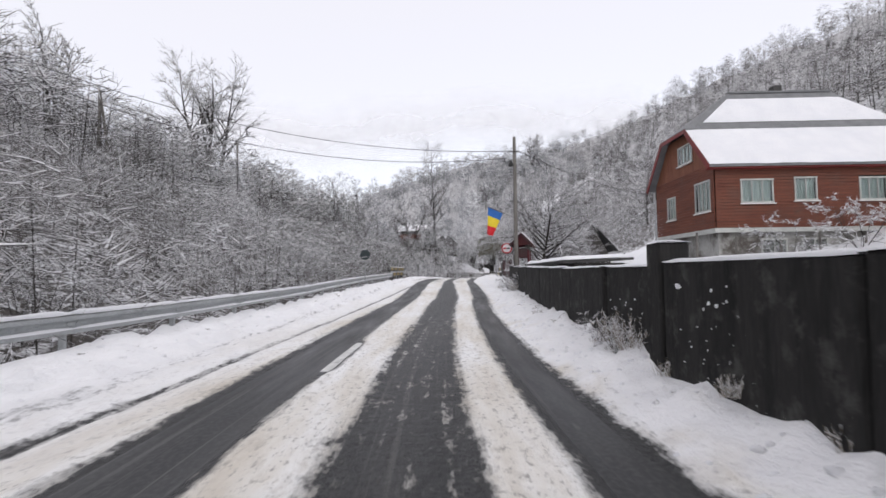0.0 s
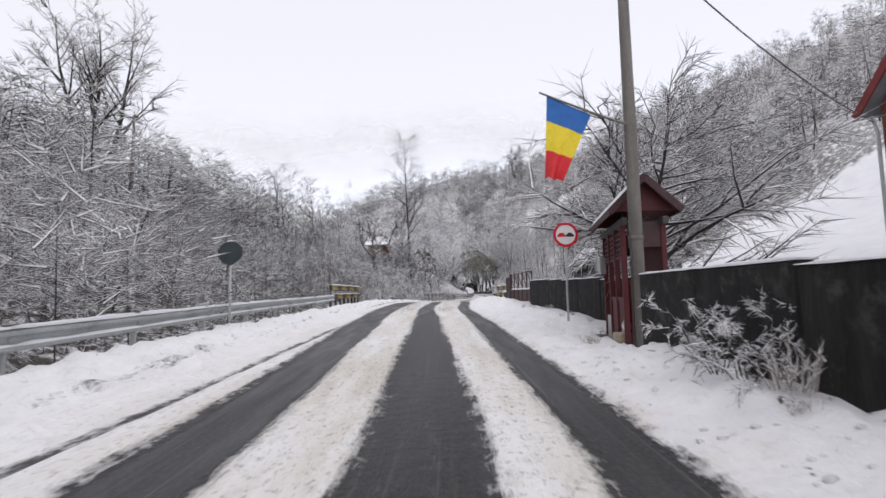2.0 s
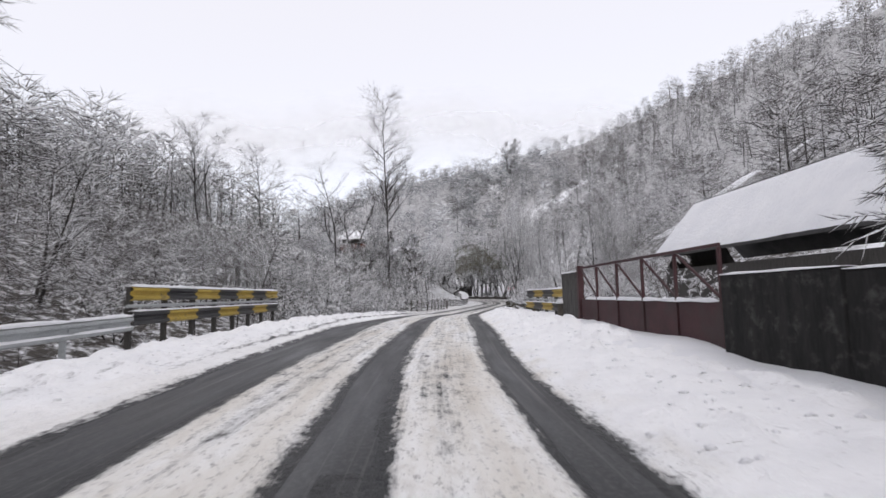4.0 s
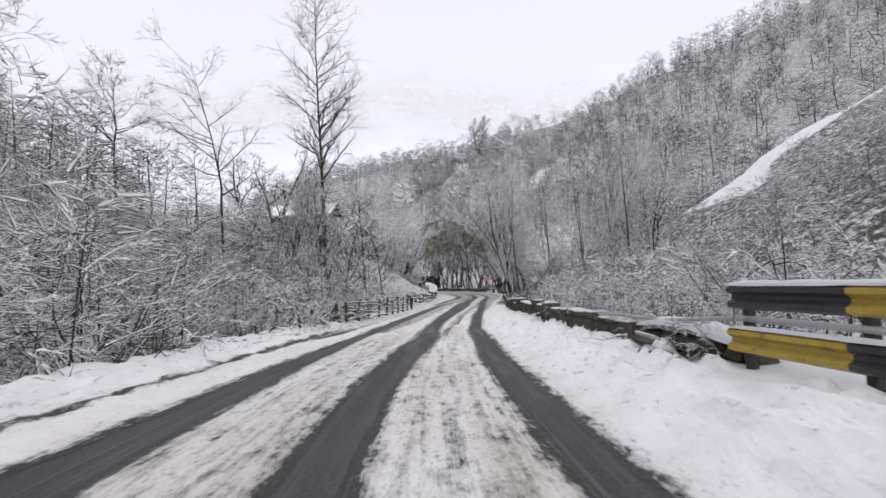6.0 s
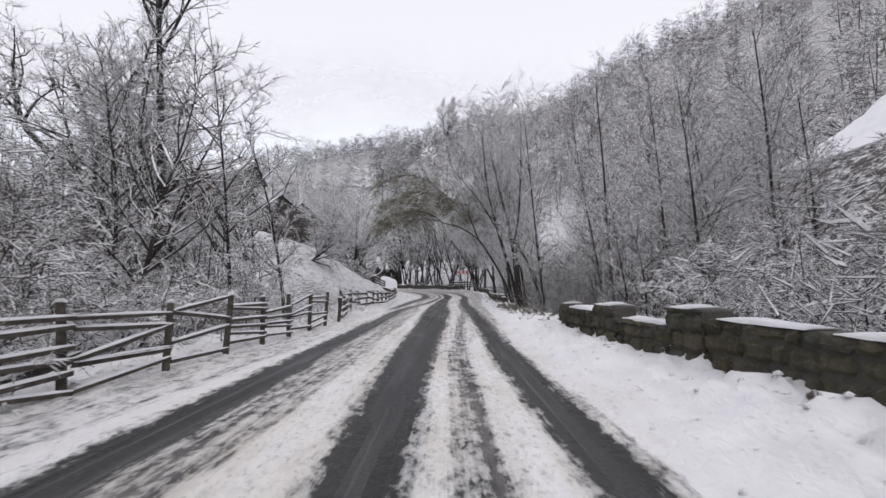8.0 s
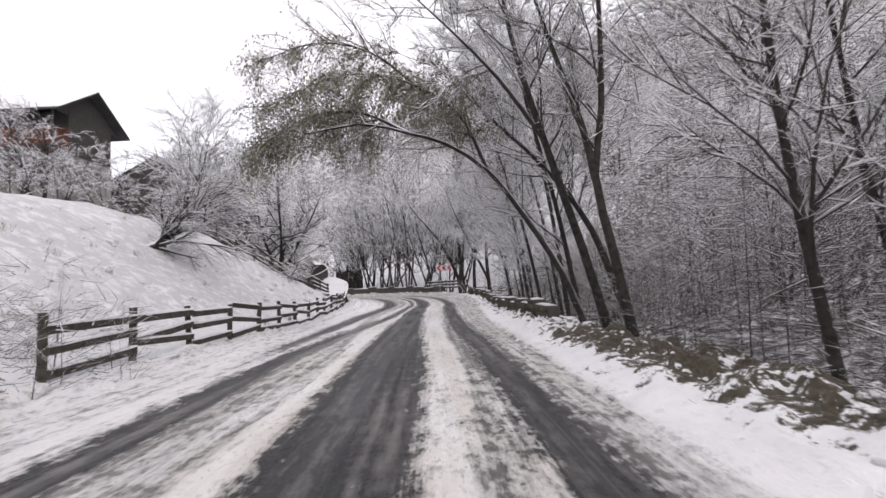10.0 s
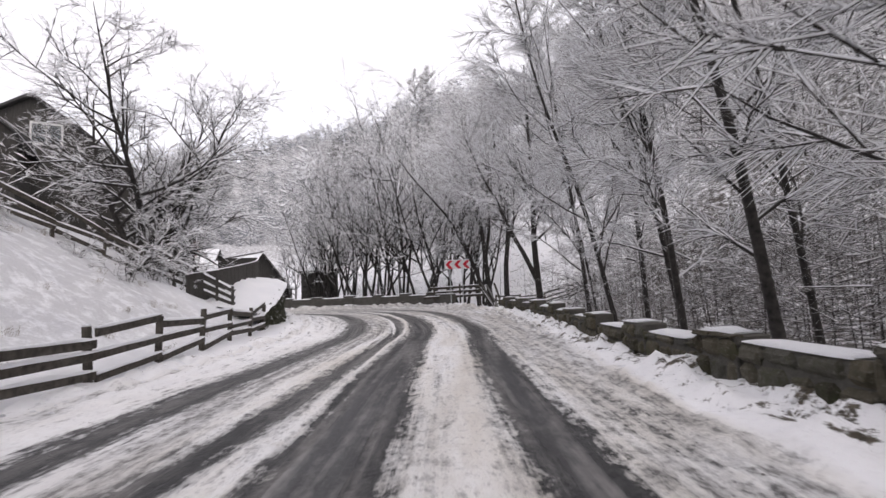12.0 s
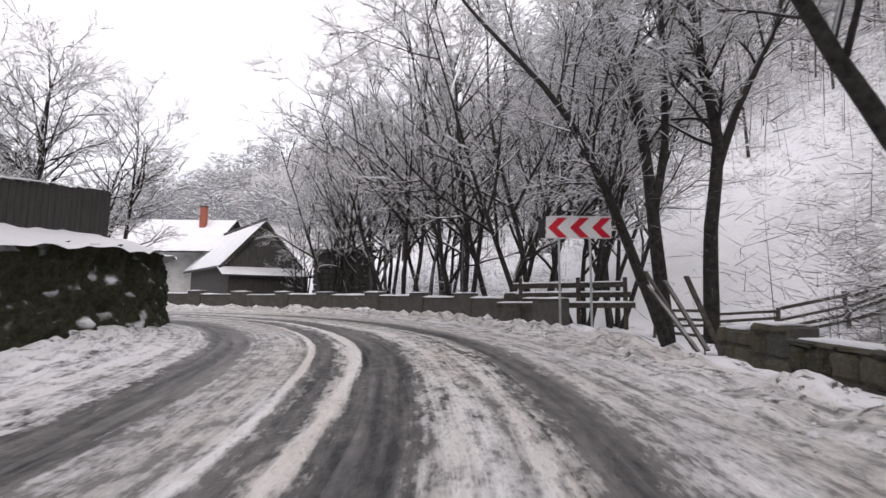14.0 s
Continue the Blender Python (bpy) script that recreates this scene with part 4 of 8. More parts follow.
# clods of snow thrown up along the verges
def snow_clods(name, label, places, seed):
    """Many small broken lumps of snow resting on the verge, in one mesh."""
    r = random.Random(seed)
    ball = [(0, 0, 1), (0.9, 0, 0.3), (0.28, 0.86, 0.3), (-0.73, 0.53, 0.3), (-0.73, -0.53, 0.3), (0.28, -0.86, 0.3), (0.7, 0.5, -0.5), (-0.3, 0.85, -0.5), (-0.9, 0, -0.5), (-0.3, -0.85, -0.5), (0.7, -0.5, -0.5)]
    tris = [(0, i, i % 5 + 1) for i in range(1, 6)] + [(i, i + 5, i % 5 + 1) for i in range(1, 6)] + [(i + 5, i % 5 + 6, i % 5 + 1) for i in range(1, 6)]
    g = Geo()
    for s0, s1, d0, d1, count, size in places:
        for _ in range(count):
            s_, d_ = r.uniform(s0, s1), r.uniform(d0, d1)
            i, j = int(np.clip((s_ + 16) / 0.25, 0, SZ.shape[0] - 1)), int(np.clip((d_ + 6.3) / 0.08, 0, SZ.shape[1] - 1))
            k = size * r.uniform(0.4, 1.0) ** 2 * 1.6
            a, c, e = r.uniform(0, 6.28), Vector((SX[i, j], SY[i, j], SZ[i, j] + 0.15 * k)), (r.uniform(0.8, 1.5), r.uniform(0.6, 1.0), r.uniform(0.45, 0.8))
            pts = []
            for x, y, z in ball:
                w = r.uniform(0.75, 1.2) * k
                pts.append(c + Vector(((x * math.cos(a) - y * math.sin(a)) * e[0] * w, (x * math.sin(a) + y * math.cos(a)) * e[1] * w, z * e[2] * w)))
            g.add(pts, tris)
    return solid(name, g, M["snow"], label, "snow", kind="stuff", smooth=True)


snow_clods("snow_clods", "broken clods of snow along the right verge", ((0, 27, 1.75, 2.7, 416, 0.032), (24, 45, 1.8, 4.2, 336, 0.032), (44, 62, 1.8, 4.4, 304, 0.032), (60, 88, 1.75, 3.9, 496, 0.032), (86, 104, 1.9, 3.6, 336, 0.032), (102, 135, 2.6, 4.3, 448, 0.032)), 901)
snow_clods("snow_clods", "broken clods of snow along the left verge", ((0, 46, -5.8, -3.7, 448, 0.032), (44, 78, -5.8, -4.4, 336, 0.032), (76, 100, -5.6, -4.4, 240, 0.032), (98, 128, -5.9, -4.7, 368, 0.032)), 902)

# one dash of the centre line lies open at the start, and a longer stretch before the bend
def paint(s0, s1, d, w, bend=()):
    g = Geo()
    k = max(2, int((s1 - s0) / 0.4))
    pts = []
    for i in range(k + 1):
        s = s0 + (s1 - s0) * i / k
        dd = d + float(np.interp(s, [q[0] for q in bend], [q[1] for q in bend])) if bend else d
        pts += [spot(s, dd - w / 2, 0.006), spot(s, dd + w / 2, 0.006)]
    return g.add(pts, [(2 * i, 2 * i + 1, 2 * i + 3, 2 * i + 2) for i in range(k)])


tagged(solid("lane_dash", paint(7.2, 9.8, DASH, 0.14), M["road_paint"], "worn white centre line dash on the asphalt", "road marking", kind="structure"))

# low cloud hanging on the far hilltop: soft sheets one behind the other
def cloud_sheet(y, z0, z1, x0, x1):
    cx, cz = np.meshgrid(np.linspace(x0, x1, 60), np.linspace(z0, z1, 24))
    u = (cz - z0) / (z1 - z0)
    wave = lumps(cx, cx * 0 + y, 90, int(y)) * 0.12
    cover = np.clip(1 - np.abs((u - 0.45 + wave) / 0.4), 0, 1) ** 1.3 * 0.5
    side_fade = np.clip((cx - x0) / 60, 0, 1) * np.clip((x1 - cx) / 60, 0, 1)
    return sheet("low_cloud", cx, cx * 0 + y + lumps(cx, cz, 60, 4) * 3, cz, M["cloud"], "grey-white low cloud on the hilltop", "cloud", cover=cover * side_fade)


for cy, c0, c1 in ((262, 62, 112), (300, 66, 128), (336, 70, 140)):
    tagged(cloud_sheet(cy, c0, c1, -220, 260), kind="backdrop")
# ---------------------------------------------------------------- woods on the hillsides
def scatter(x0, x1, y0, y1, gap, seed):
    r = np.random.RandomState(seed)
    ax, ay = np.meshgrid(np.arange(x0, x1, gap), np.arange(y0, y1, gap))
    ax = ax.ravel() + r.uniform(-0.5, 0.5, ax.size) * gap
    ay = ay.ravel() + r.uniform(-0.5, 0.5, ay.size) * gap
    return ax, ay


def slivers_mesh(name, p0, way, length, width, snow_share, mats, extra=None):
    """Fine twigs as upright slivers, each with a sliver of snow along its upper side."""
    side = np.cross(way, np.random.RandomState(5).normal(0, 0.35, way.shape) + np.array([0, 0, 1.0]))
    up = np.cross(side, way)
    up /= np.linalg.norm(up, axis=1)[:, None] + 1e-9
    up[:, 2] = np.abs(up[:, 2])
    p1 = p0 + way * length[:, None]
    w, sn = up * width[:, None], up * (width * snow_share)[:, None]
    dark = np.stack([p0 - w * 0.5, p0 + w * 0.5, p1], 1)
    lit = np.stack([p0 + w * 0.5, p0 + w * 0.5 + sn, p1 + sn * 0.6], 1)
    tri = np.concatenate([dark, lit] + ([extra] if extra is not None else []))
    pts = tri.reshape(-1, 3)
    me = bpy.data.meshes.new(name)
    me.vertices.add(len(pts))
    me.vertices.foreach_set("co", pts.ravel())
    me.loops.add(len(pts))
    me.loops.foreach_set("vertex_index", np.arange(len(pts)))
    me.polygons.add(len(tri))
    me.polygons.foreach_set("loop_start", np.arange(0, len(pts), 3))
    me.update(calc_edges=True)
    for q in mats:
        me.materials.append(M[q])
    k = np.zeros(len(tri), np.int32)
    k[len(dark):len(dark) + len(lit)] = 1
    me.polygons.foreach_set("material_index", k)
    return me


def woods(name, x, y, tall, slivers, width, length, seed, mats, label, share=0.7, low=0.1, round_=0.3, bole=0.011):
    """Many bare trees as fine slivers of twig round thin trunks, in one mesh."""
    r = np.random.RandomState(seed)
    z = land(x, y)
    n = len(x)
    h = tall * r.uniform(0.5, 1.35, n)
    tone = r.uniform(0.12, 1.0, n) ** 1.6 * 2.5 * np.clip(1 + 0.55 * lumps(x, y, 22, seed + 60), 0.25, 2.2)
    rad = h * r.uniform(0.8, 1.25, n) * round_
    foot = np.stack([x, y, z - 0.2], 1)
    k = slivers
    t = np.repeat(np.arange(n), k)
    u = low + (1 - low) * r.uniform(0, 1.0, n * k) ** 0.85
    a = r.uniform(0, 2 * np.pi, n * k)
    prof = np.sin(np.clip(u, 0, 1) * np.pi * 0.84 + 0.3) ** 0.8
    rr = rad[t] * prof * r.uniform(0.05, 1.0, n * k) ** 0.6
    p0 = foot[t] + np.stack([np.cos(a) * rr, np.sin(a) * rr, u * h[t]], 1)
    way = np.stack([np.cos(a) * 0.9 + r.normal(0, 0.6, n * k), np.sin(a) * 0.9 + r.normal(0, 0.6, n * k), r.normal(0.45, 0.45, n * k)], 1)
    way /= np.linalg.norm(way, axis=1)[:, None]
    lean = np.stack([r.normal(0, 0.06, n), r.normal(0, 0.06, n), np.ones(n)], 1) * h[:, None]
    trunks = []
    for ang in (0.0, 1.57):
        b = np.array([math.cos(ang), math.sin(ang), 0]) * (h * bole)[:, None]
        trunks.append(np.stack([foot - b, foot + b, foot + lean], 1))
    me = slivers_mesh(name, p0, way, length * r.uniform(0.5, 1.3, n * k), width * r.uniform(0.6, 1.4, n * k), share * tone[t] * (0.25 + 1.45 * u) * r.uniform(0.3, 1.7, n * k), mats, np.concatenate(trunks))
    return tagged(new(name, me), label, "woods", kind="stuff")


def wood_on(name, box, gap, keep, tall, slivers, width, length, seed, mats, label, **how):
    x, y = scatter(*box, gap, seed)
    s, d, _ = nearest(x, y)
    ok = keep(x, y, s, d) & ~clearing(x, y)
    return woods(name, x[ok], y[ok], tall, slivers, width, length, seed, mats, label, **how)


def low_brush(x, y):
    """The cleared slope below the open snowy strip."""
    return (x > 24) & (x < 86) & (y > np.minimum(80, 48 + 0.85 * x)) & (y < 95)


wood_on("hillside_woods", (-75, -14, -5, 150), 2.7, lambda x, y, s, d: (d < -23) & (d > -62) & (s < 112) & ~((s > 96) & (d > -40)), 6.5, 130, 0.05, 1.3, 1, ("bare_twig", "twig_snow"), "frosted bare woods on the slope beyond the guardrail")
wood_on("hillside_woods", (16, 150, 10, 330), 4.9, lambda x, y, s, d: (d > 24) & (ridge(x, y) > -25) & (y < 0.9 * (360 - x)) & ~low_brush(x, y), 8.0, 120, 0.075, 1.5, 2, ("bare_twig", "twig_snow"), "snowy bare woods climbing the steep hillside", round_=0.24, share=0.24)
wood_on("hillside_brush", (24, 90, 70, 96), 2.3, lambda x, y, s, d: (d > 20) & low_brush(x, y), 1.2, 110, 0.015, 0.5, 12, ("bare_twig", "twig_snow"), "low snowy brushwood below the open strip", low=0.03, round_=0.5, share=0.45)
wood_on("distant_woods", (-190, 120, 190, 360), 6.9, lambda x, y, s, d: (y > 190) & (x < 60), 9.0, 80, 0.17, 2.6, 3, ("frost_bark", "twig_snow"), "snowy woods on the far hill under cloud, paled for haze", share=0.5)
wood_on("bank_thicket", (-25, 10, -8, 96), 1.45, lambda x, y, s, d: (d < -6.5 + 0.9 * ((s > 60) & (s < 77))) & (d > -22) & (s < 44) & ~((s > 43) & (s < 60) & (d > -7.9)), 3.6, 150, 0.014, 0.6, 5, ("bare_twig", "twig_snow"), "dense snow-laden brushwood on the bank", low=0.02, share=0.55, round_=0.42, bole=0.005)
wood_on("bank_thicket", (-25, 10, -8, 96), 1.45, lambda x, y, s, d: (d < -6.5 + 0.9 * ((s > 60) & (s < 77))) & (d > -22) & (s < 93) & (s >= 44) & ~((s > 43) & (s < 60) & (d > -7.9)), 3.6, 150, 0.014, 0.6, 5, ("bare_twig", "twig_snow"), "dense snow-laden brushwood on the bank", low=0.02, share=0.36, round_=0.42, bole=0.005)
wood_on("bank_thicket", (3, 50, 58, 128), 1.75, lambda x, y, s, d: (d > 5.2) & (d < 26) & (s > 61) & (s < 85) & ~((s > 98) & (d < 5.6)), 2.7, 130, 0.013, 0.55, 6, ("bare_twig", "twig_snow"), "dense dark brushwood among the trees", low=0.02, share=0.75, round_=0.45, bole=0.006)
wood_on("bank_thicket", (3, 50, 58, 128), 1.75, lambda x, y, s, d: (d > 5.2) & (d < np.where(s < 104, 12.5, 26)) & (s >= 85) & (s < 127) & ~((s > 98) & (d < 5.6)), 3.5, 140, 0.015, 0.6, 16, ("bare_twig", "twig_snow"), "dense dark brushwood among the trees", low=0.02, share=0.32, round_=0.45, bole=0.006)
wood_on("bank_thicket", (-3, 6, 70, 100), 0.95, lambda x, y, s, d: (d < -4.75) & (d > -7.5) & (s > 71) & (s < 98), 1.5, 90, 0.009, 0.4, 9, ("bare_twig", "twig_snow"), "dark tangle of brushwood behind the rail fence", low=0.02, share=0.5, round_=0.5, bole=0.006)

# ---------------------------------------------------------------- roadside bushes and thickets, a few kinds copied
def kinds(name, label, category, n, seed, group, crown_mat="twig", **how):
    made = []
    for i in range(n):
        ob = tree(name, label, (0, 0, -500), crown_mat, group, category, **{**how, "seed": seed + i, "height": how["height"] * (0.85 + 0.3 * i / max(1, n - 1))})
        made.append(ob)
    return made


used = set()


def plant(stock, x, y, size=1.0, turn=None, r=rng, sink=0.1, z=None):
    """Stand one of the stock at a place; the first of each kind is moved there, the rest are copies."""
    ob = r.choice(stock)
    m = Matrix.Translation((x, y, (ground_at(x, y) if z is None else z) - sink)) @ Matrix.Rotation(r.uniform(0, 6.28) if turn is None else turn, 4, "Z")
    if ob.name not in used:
        used.add(ob.name)
        ob.matrix_basis = m @ Matrix.Diagonal((size, size, size, 1))
        return ob
    c = copy_thing(ob, m)
    c.matrix_basis = m @ Matrix.Diagonal((size, size, size, 1))
    return c


wood_on("bank_thicket", (9, 22, 84, 103), 0.8, lambda x, y, s, d: (d > 3.5) & (d < 6.5) & (s > 86) & (s < 100.5), 1.1, 80, 0.007, 0.35, 13, ("bare_twig", "twig_snow"), "dark bare undergrowth at the foot of the trees", low=0.02, share=0.3, round_=0.5, bole=0.006)
wood_on("bank_thicket", (0, 30, 136, 160), 1.5, lambda x, y, s, d: (y > 144.5 - 0.8 * np.clip(x - 10, 0, 14)) & (x > 13) & (np.hypot(x - 20, y - 136) > 3.0), 2.0, 90, 0.009, 0.45, 14, ("bare_twig", "twig_snow"), "snowy bare brushwood between the alders", low=0.02, share=0.8, round_=0.42, bole=0.006)
wood_on("bank_thicket", (14, 60, 92, 165), 2.2, lambda x, y, s, d: (d > 11) & (d < 34) & (s > 98) & (s < 118), 6.4, 150, 0.011, 0.55, 7, ("hill_twig", "twig_snow"), "dense grey twigs of the wood behind the stone wall", low=0.03, share=1.0, round_=0.36, bole=0.004)
wood_on("bank_thicket", (14, 60, 92, 165), 2.2, lambda x, y, s, d: (d > 11) & (d < 34) & (s >= 118) & (s < 129 + 23 * (d > 24)), 6.4, 150, 0.011, 0.55, 7, ("hill_twig", "twig_snow"), "dense grey twigs of the wood behind the stone wall", low=0.03, share=0.42, round_=0.36, bole=0.004)
wood_on("bank_thicket", (11, 40, 84, 142), 1.6, lambda x, y, s, d: (d > np.where(s < 101, 4.3, 5.6)) & (d < 13) & (s > 86) & (s < 132), 3.6, 130, 0.010, 0.6, 8, ("bare_twig", "twig_snow"), "dark brown undergrowth behind the stone wall", low=0.02, share=0.35, round_=0.42, bole=0.004)
wood_on("bank_thicket", (26, 72, 128, 172), 2.0, lambda x, y, s, d: (d > 9) & (y > 126 + 0.1 * x), 3.0, 120, 0.012, 0.55, 15, ("bare_twig", "twig_snow"), "grey brushwood on the snowy slope outside the bend", low=0.03, share=0.55, round_=0.42, bole=0.005)
bushes = kinds("snowy_bush", "dense snow-laden bare bush on the bank", "bush", 6, 100, "roadside bushes", height=4.0, radius=0.028, stems=6, spread=0.6, limbs=26, start=0.10, reach=0.40, angle=1.05, minor=5, twigs=9, twig_r=0.0065, wob=0.19, up=0.02, droop=0.05, snow=3.0, pads=1.0, twig_len=0.40)
saplings = kinds("bare_sapling", "slender bare young tree with snow on its twigs", "tree", 5, 200, "roadside saplings", height=7.0, radius=0.06, stems=2, spread=0.16, limbs=22, start=0.22, reach=0.26, angle=0.75, minor=5, twigs=8, twig_r=0.006, wob=0.12, up=0.05, pads=0.6, snow=2.2, twig_len=0.45)
r = random.Random(3)
for s0, s1, u0, u1, gap in ((-4, 62, 7.4, 13, 3.5), (2, 66, 13, 25, 5.4), (60, 92, 5.9, 16, 3.4)):
    s = s0
    while s < s1:
        u = u0 + r.random() * gap
        while u < u1:
            q = spot(s + r.uniform(-1, 1), -u)
            near = u < 10
            plant(bushes if r.random() < (0.97 if near else 0.7) else saplings, q.x, q.y, r.uniform(0.5, 0.75) if near and s < 60 else r.uniform(0.55, 0.85) if s < 40 else r.uniform(0.75, 1.1), r=r)
            u += gap * r.uniform(0.8, 1.4)
        s += gap
laden = kinds("laden_bush", "bush weighed down by clumps of fresh snow", "bush", 4, 150, "laden bushes", height=3.4, radius=0.03, stems=7, spread=0.7, limbs=26, start=0.12, reach=0.42, angle=1.1, minor=5, twigs=8, twig_r=0.006, wob=0.22, up=0.0, droop=0.06, snow=3.4, twig_len=0.38, pads=1.0, pad_size=1.1)
for i in range(36):
    s, u = r.uniform(58, 91), r.uniform(5.8, 10.5)
    q = spot(s, -u)
    plant(laden, q.x, q.y, r.uniform(0.6, 1.0), r=r)
for i in range(22):
    s, u = r.uniform(61, 86), r.uniform(5.2, 10.5)
    q = spot(s, u)
    plant(laden, q.x, q.y, r.uniform(0.55, 1.05), r=r)
# the thicket to the right, from the bridge to the woods: only low bushes stand on the open slope
for s0, s1, u0, u1, gap in ((62, 84, 7.0, 24, 4.6), (84, 98, 5.4, 12, 3.6), (98, 128, 9, 26, 6.0)):
    s = s0
    while s < s1:
        u = u0 + r.random() * gap
        while u < u1:
            q = spot(s + r.uniform(-1, 1), u)
            open_slope = s < 86 and u > 11 or q.x > 2.1 + 0.65 * (q.y - 53.6)
            plant(bushes if open_slope or r.random() < 0.45 else saplings, q.x, q.y, r.uniform(0.45, 0.75) if open_slope else r.uniform(0.7, 1.1) if u < 8 else r.uniform(0.9, 1.35), r=r)
            u += gap * r.uniform(0.8, 1.4)
        s += gap

# snow-laden trees at the bank's top before the balcony house
for i, (x, y, h) in enumerate(((-2.6, 91.6, 8.4), (-5.2, 91.8, 7.6), (-4.0, 93.4, 7.8))):
    tree("snowy_tree", "dense snow-laden tree at the top of the bank", (x, y, ground_at(x, y) - 0.1), "twig", "trees on the slope", seed=650 + i, height=h, radius=0.10, stems=3, spread=0.20, limbs=46, start=0.14, reach=0.34, angle=0.95, minor=7, twigs=7, twig_r=0.006, wob=0.16, up=0.03, snow=3.2, pads=0.9, twig_len=0.4, spray=2)
# single trees that stand out
tree("broad_tree", "tall bare broad-crowned tree on the hill against the sky", (-34.0, 67.0, ground_at(-34, 67) + 0.5), "twig_dark", seed=41, height=19.0, radius=0.34, stems=4, spread=0.26, limbs=56, start=0.25, reach=0.34, angle=0.7, minor=7, twigs=8, twig_r=0.02, up=0.06)
tree("broad_tree", "bare tree on the hilltop above the woods", (-39.0, 46.0, ground_at(-39, 46)), "twig_dark", seed=42, height=13.0, radius=0.22, stems=4, spread=0.16, limbs=44, start=0.3, reach=0.26, angle=0.6, minor=6, twigs=6, twig_r=0.02, up=0.07)
tree("tall_slender_tree", "very tall slender bare tree with a narrow crown", (-2.6, 91.5, ground_at(-2.6, 91.5)), "twig_dark", seed=43, height=23.6, radius=0.18, limbs=58, start=0.34, reach=0.155, angle=0.95, minor=7, twigs=5, twig_r=0.008, up=0.05, wob=0.045, taper=0.55, snow=0.6, minor_reach=0.55, spray=2)
tree("crooked_tree", "thin crooked bare tree with few long branches", (-6.7, 81.4, ground_at(-6.7, 81.4)), "twig_dark", seed=44, height=13.4, radius=0.105, limbs=19, start=0.40, reach=0.27, angle=1.15, minor=5, twigs=4, twig_r=0.009, up=0.03, wob=0.10, snow=0.5, spray=2)
tree("gnarled_tree", "gnarled dark old tree with several trunks", (-7.6, 97.8, ground_at(-7.6, 97.8)), "twig_dark", seed=45, height=10.6, radius=0.26, stems=4, spread=0.34, limbs=60, start=0.42, reach=0.24, angle=1.0, minor=7, twigs=5, twig_r=0.011, wob=0.24, snow=0.8, spray=2)
tree("broad_tree", "bare tree above the roadside thicket", (-17.7, 77.6, ground_at(-17.7, 77.6)), "twig_dark", seed=46, height=12.6, radius=0.12, stems=2, spread=0.22, limbs=30, start=0.35, reach=0.30, angle=0.75, minor=6, twigs=5, twig_r=0.011, up=0.06, spray=2)
tree("broad_tree", "bare crooked tree among the snowy brushwood", (-16.5, 88.9, ground_at(-16.5, 88.9)), "twig_dark", seed=47, height=11.2, radius=0.15, stems=1, limbs=24, start=0.5, reach=0.30, angle=0.9, minor=6, twigs=5, twig_r=0.011, up=0.04, wob=0.16, snow=1.2, spray=2)
tree("hillside_tree", "tall bare tree rising from the hillside woods", (28.0, 103.5, ground_at(28.0, 103.5)), "twig_dark", seed=48, height=16.0, radius=0.2, limbs=36, start=0.4, reach=0.2, angle=0.75, minor=6, twigs=5, twig_r=0.014, up=0.06)
tree("hillside_tree", "lone frosted tree on the far shoulder of the hill", (40.4, 242.0, ground_at(40.4, 242.0)), "twig_dark", seed=49, height=19.0, radius=0.35, stems=3, spread=0.12, limbs=54, start=0.3, reach=0.20, angle=0.7, minor=7, twigs=6, twig_r=0.05, up=0.05)
for i, (x, y, h) in enumerate(((0.7, 88.2, 9.5), (2.0, 91.3, 8.5), (-0.6, 84.2, 8.0), (-2.2, 87.0, 7.5))):
    tree("slender_tree", "slender bare tree beside the rail fence", (x, y, ground_at(x, y)), "twig", "trees by the fence", seed=60 + i, height=h, radius=0.085, limbs=30, start=0.2, reach=0.24, angle=0.85, minor=4, twigs=4, twig_r=0.010, up=0.04)
tree("fruit_tree", "spreading snow-laden fruit tree behind the wall", (6.9, 30.9, ground_at(6.9, 30.9)), "twig", seed=71, height=6.0, radius=0.15, limbs=46, start=0.22, reach=0.56, angle=1.15, minor=10, twigs=13, twig_r=0.008, wob=0.12, up=0.05, droop=0.06, minor_reach=0.4)
for i, (x, y, h) in enumerate(((9.5, 36.0, 5.0), (12.0, 38.5, 4.5), (10.5, 42.5, 4.2))):
    tree("fruit_tree", "snow-laden fruit tree in the yard", (x, y, ground_at(x, y)), "twig", "yard trees", seed=72 + i, height=h, radius=0.12, limbs=26, start=0.22, reach=0.45, angle=1.15, minor=6, twigs=8, twig_r=0.013, wob=0.14, up=0.04, droop=0.05)
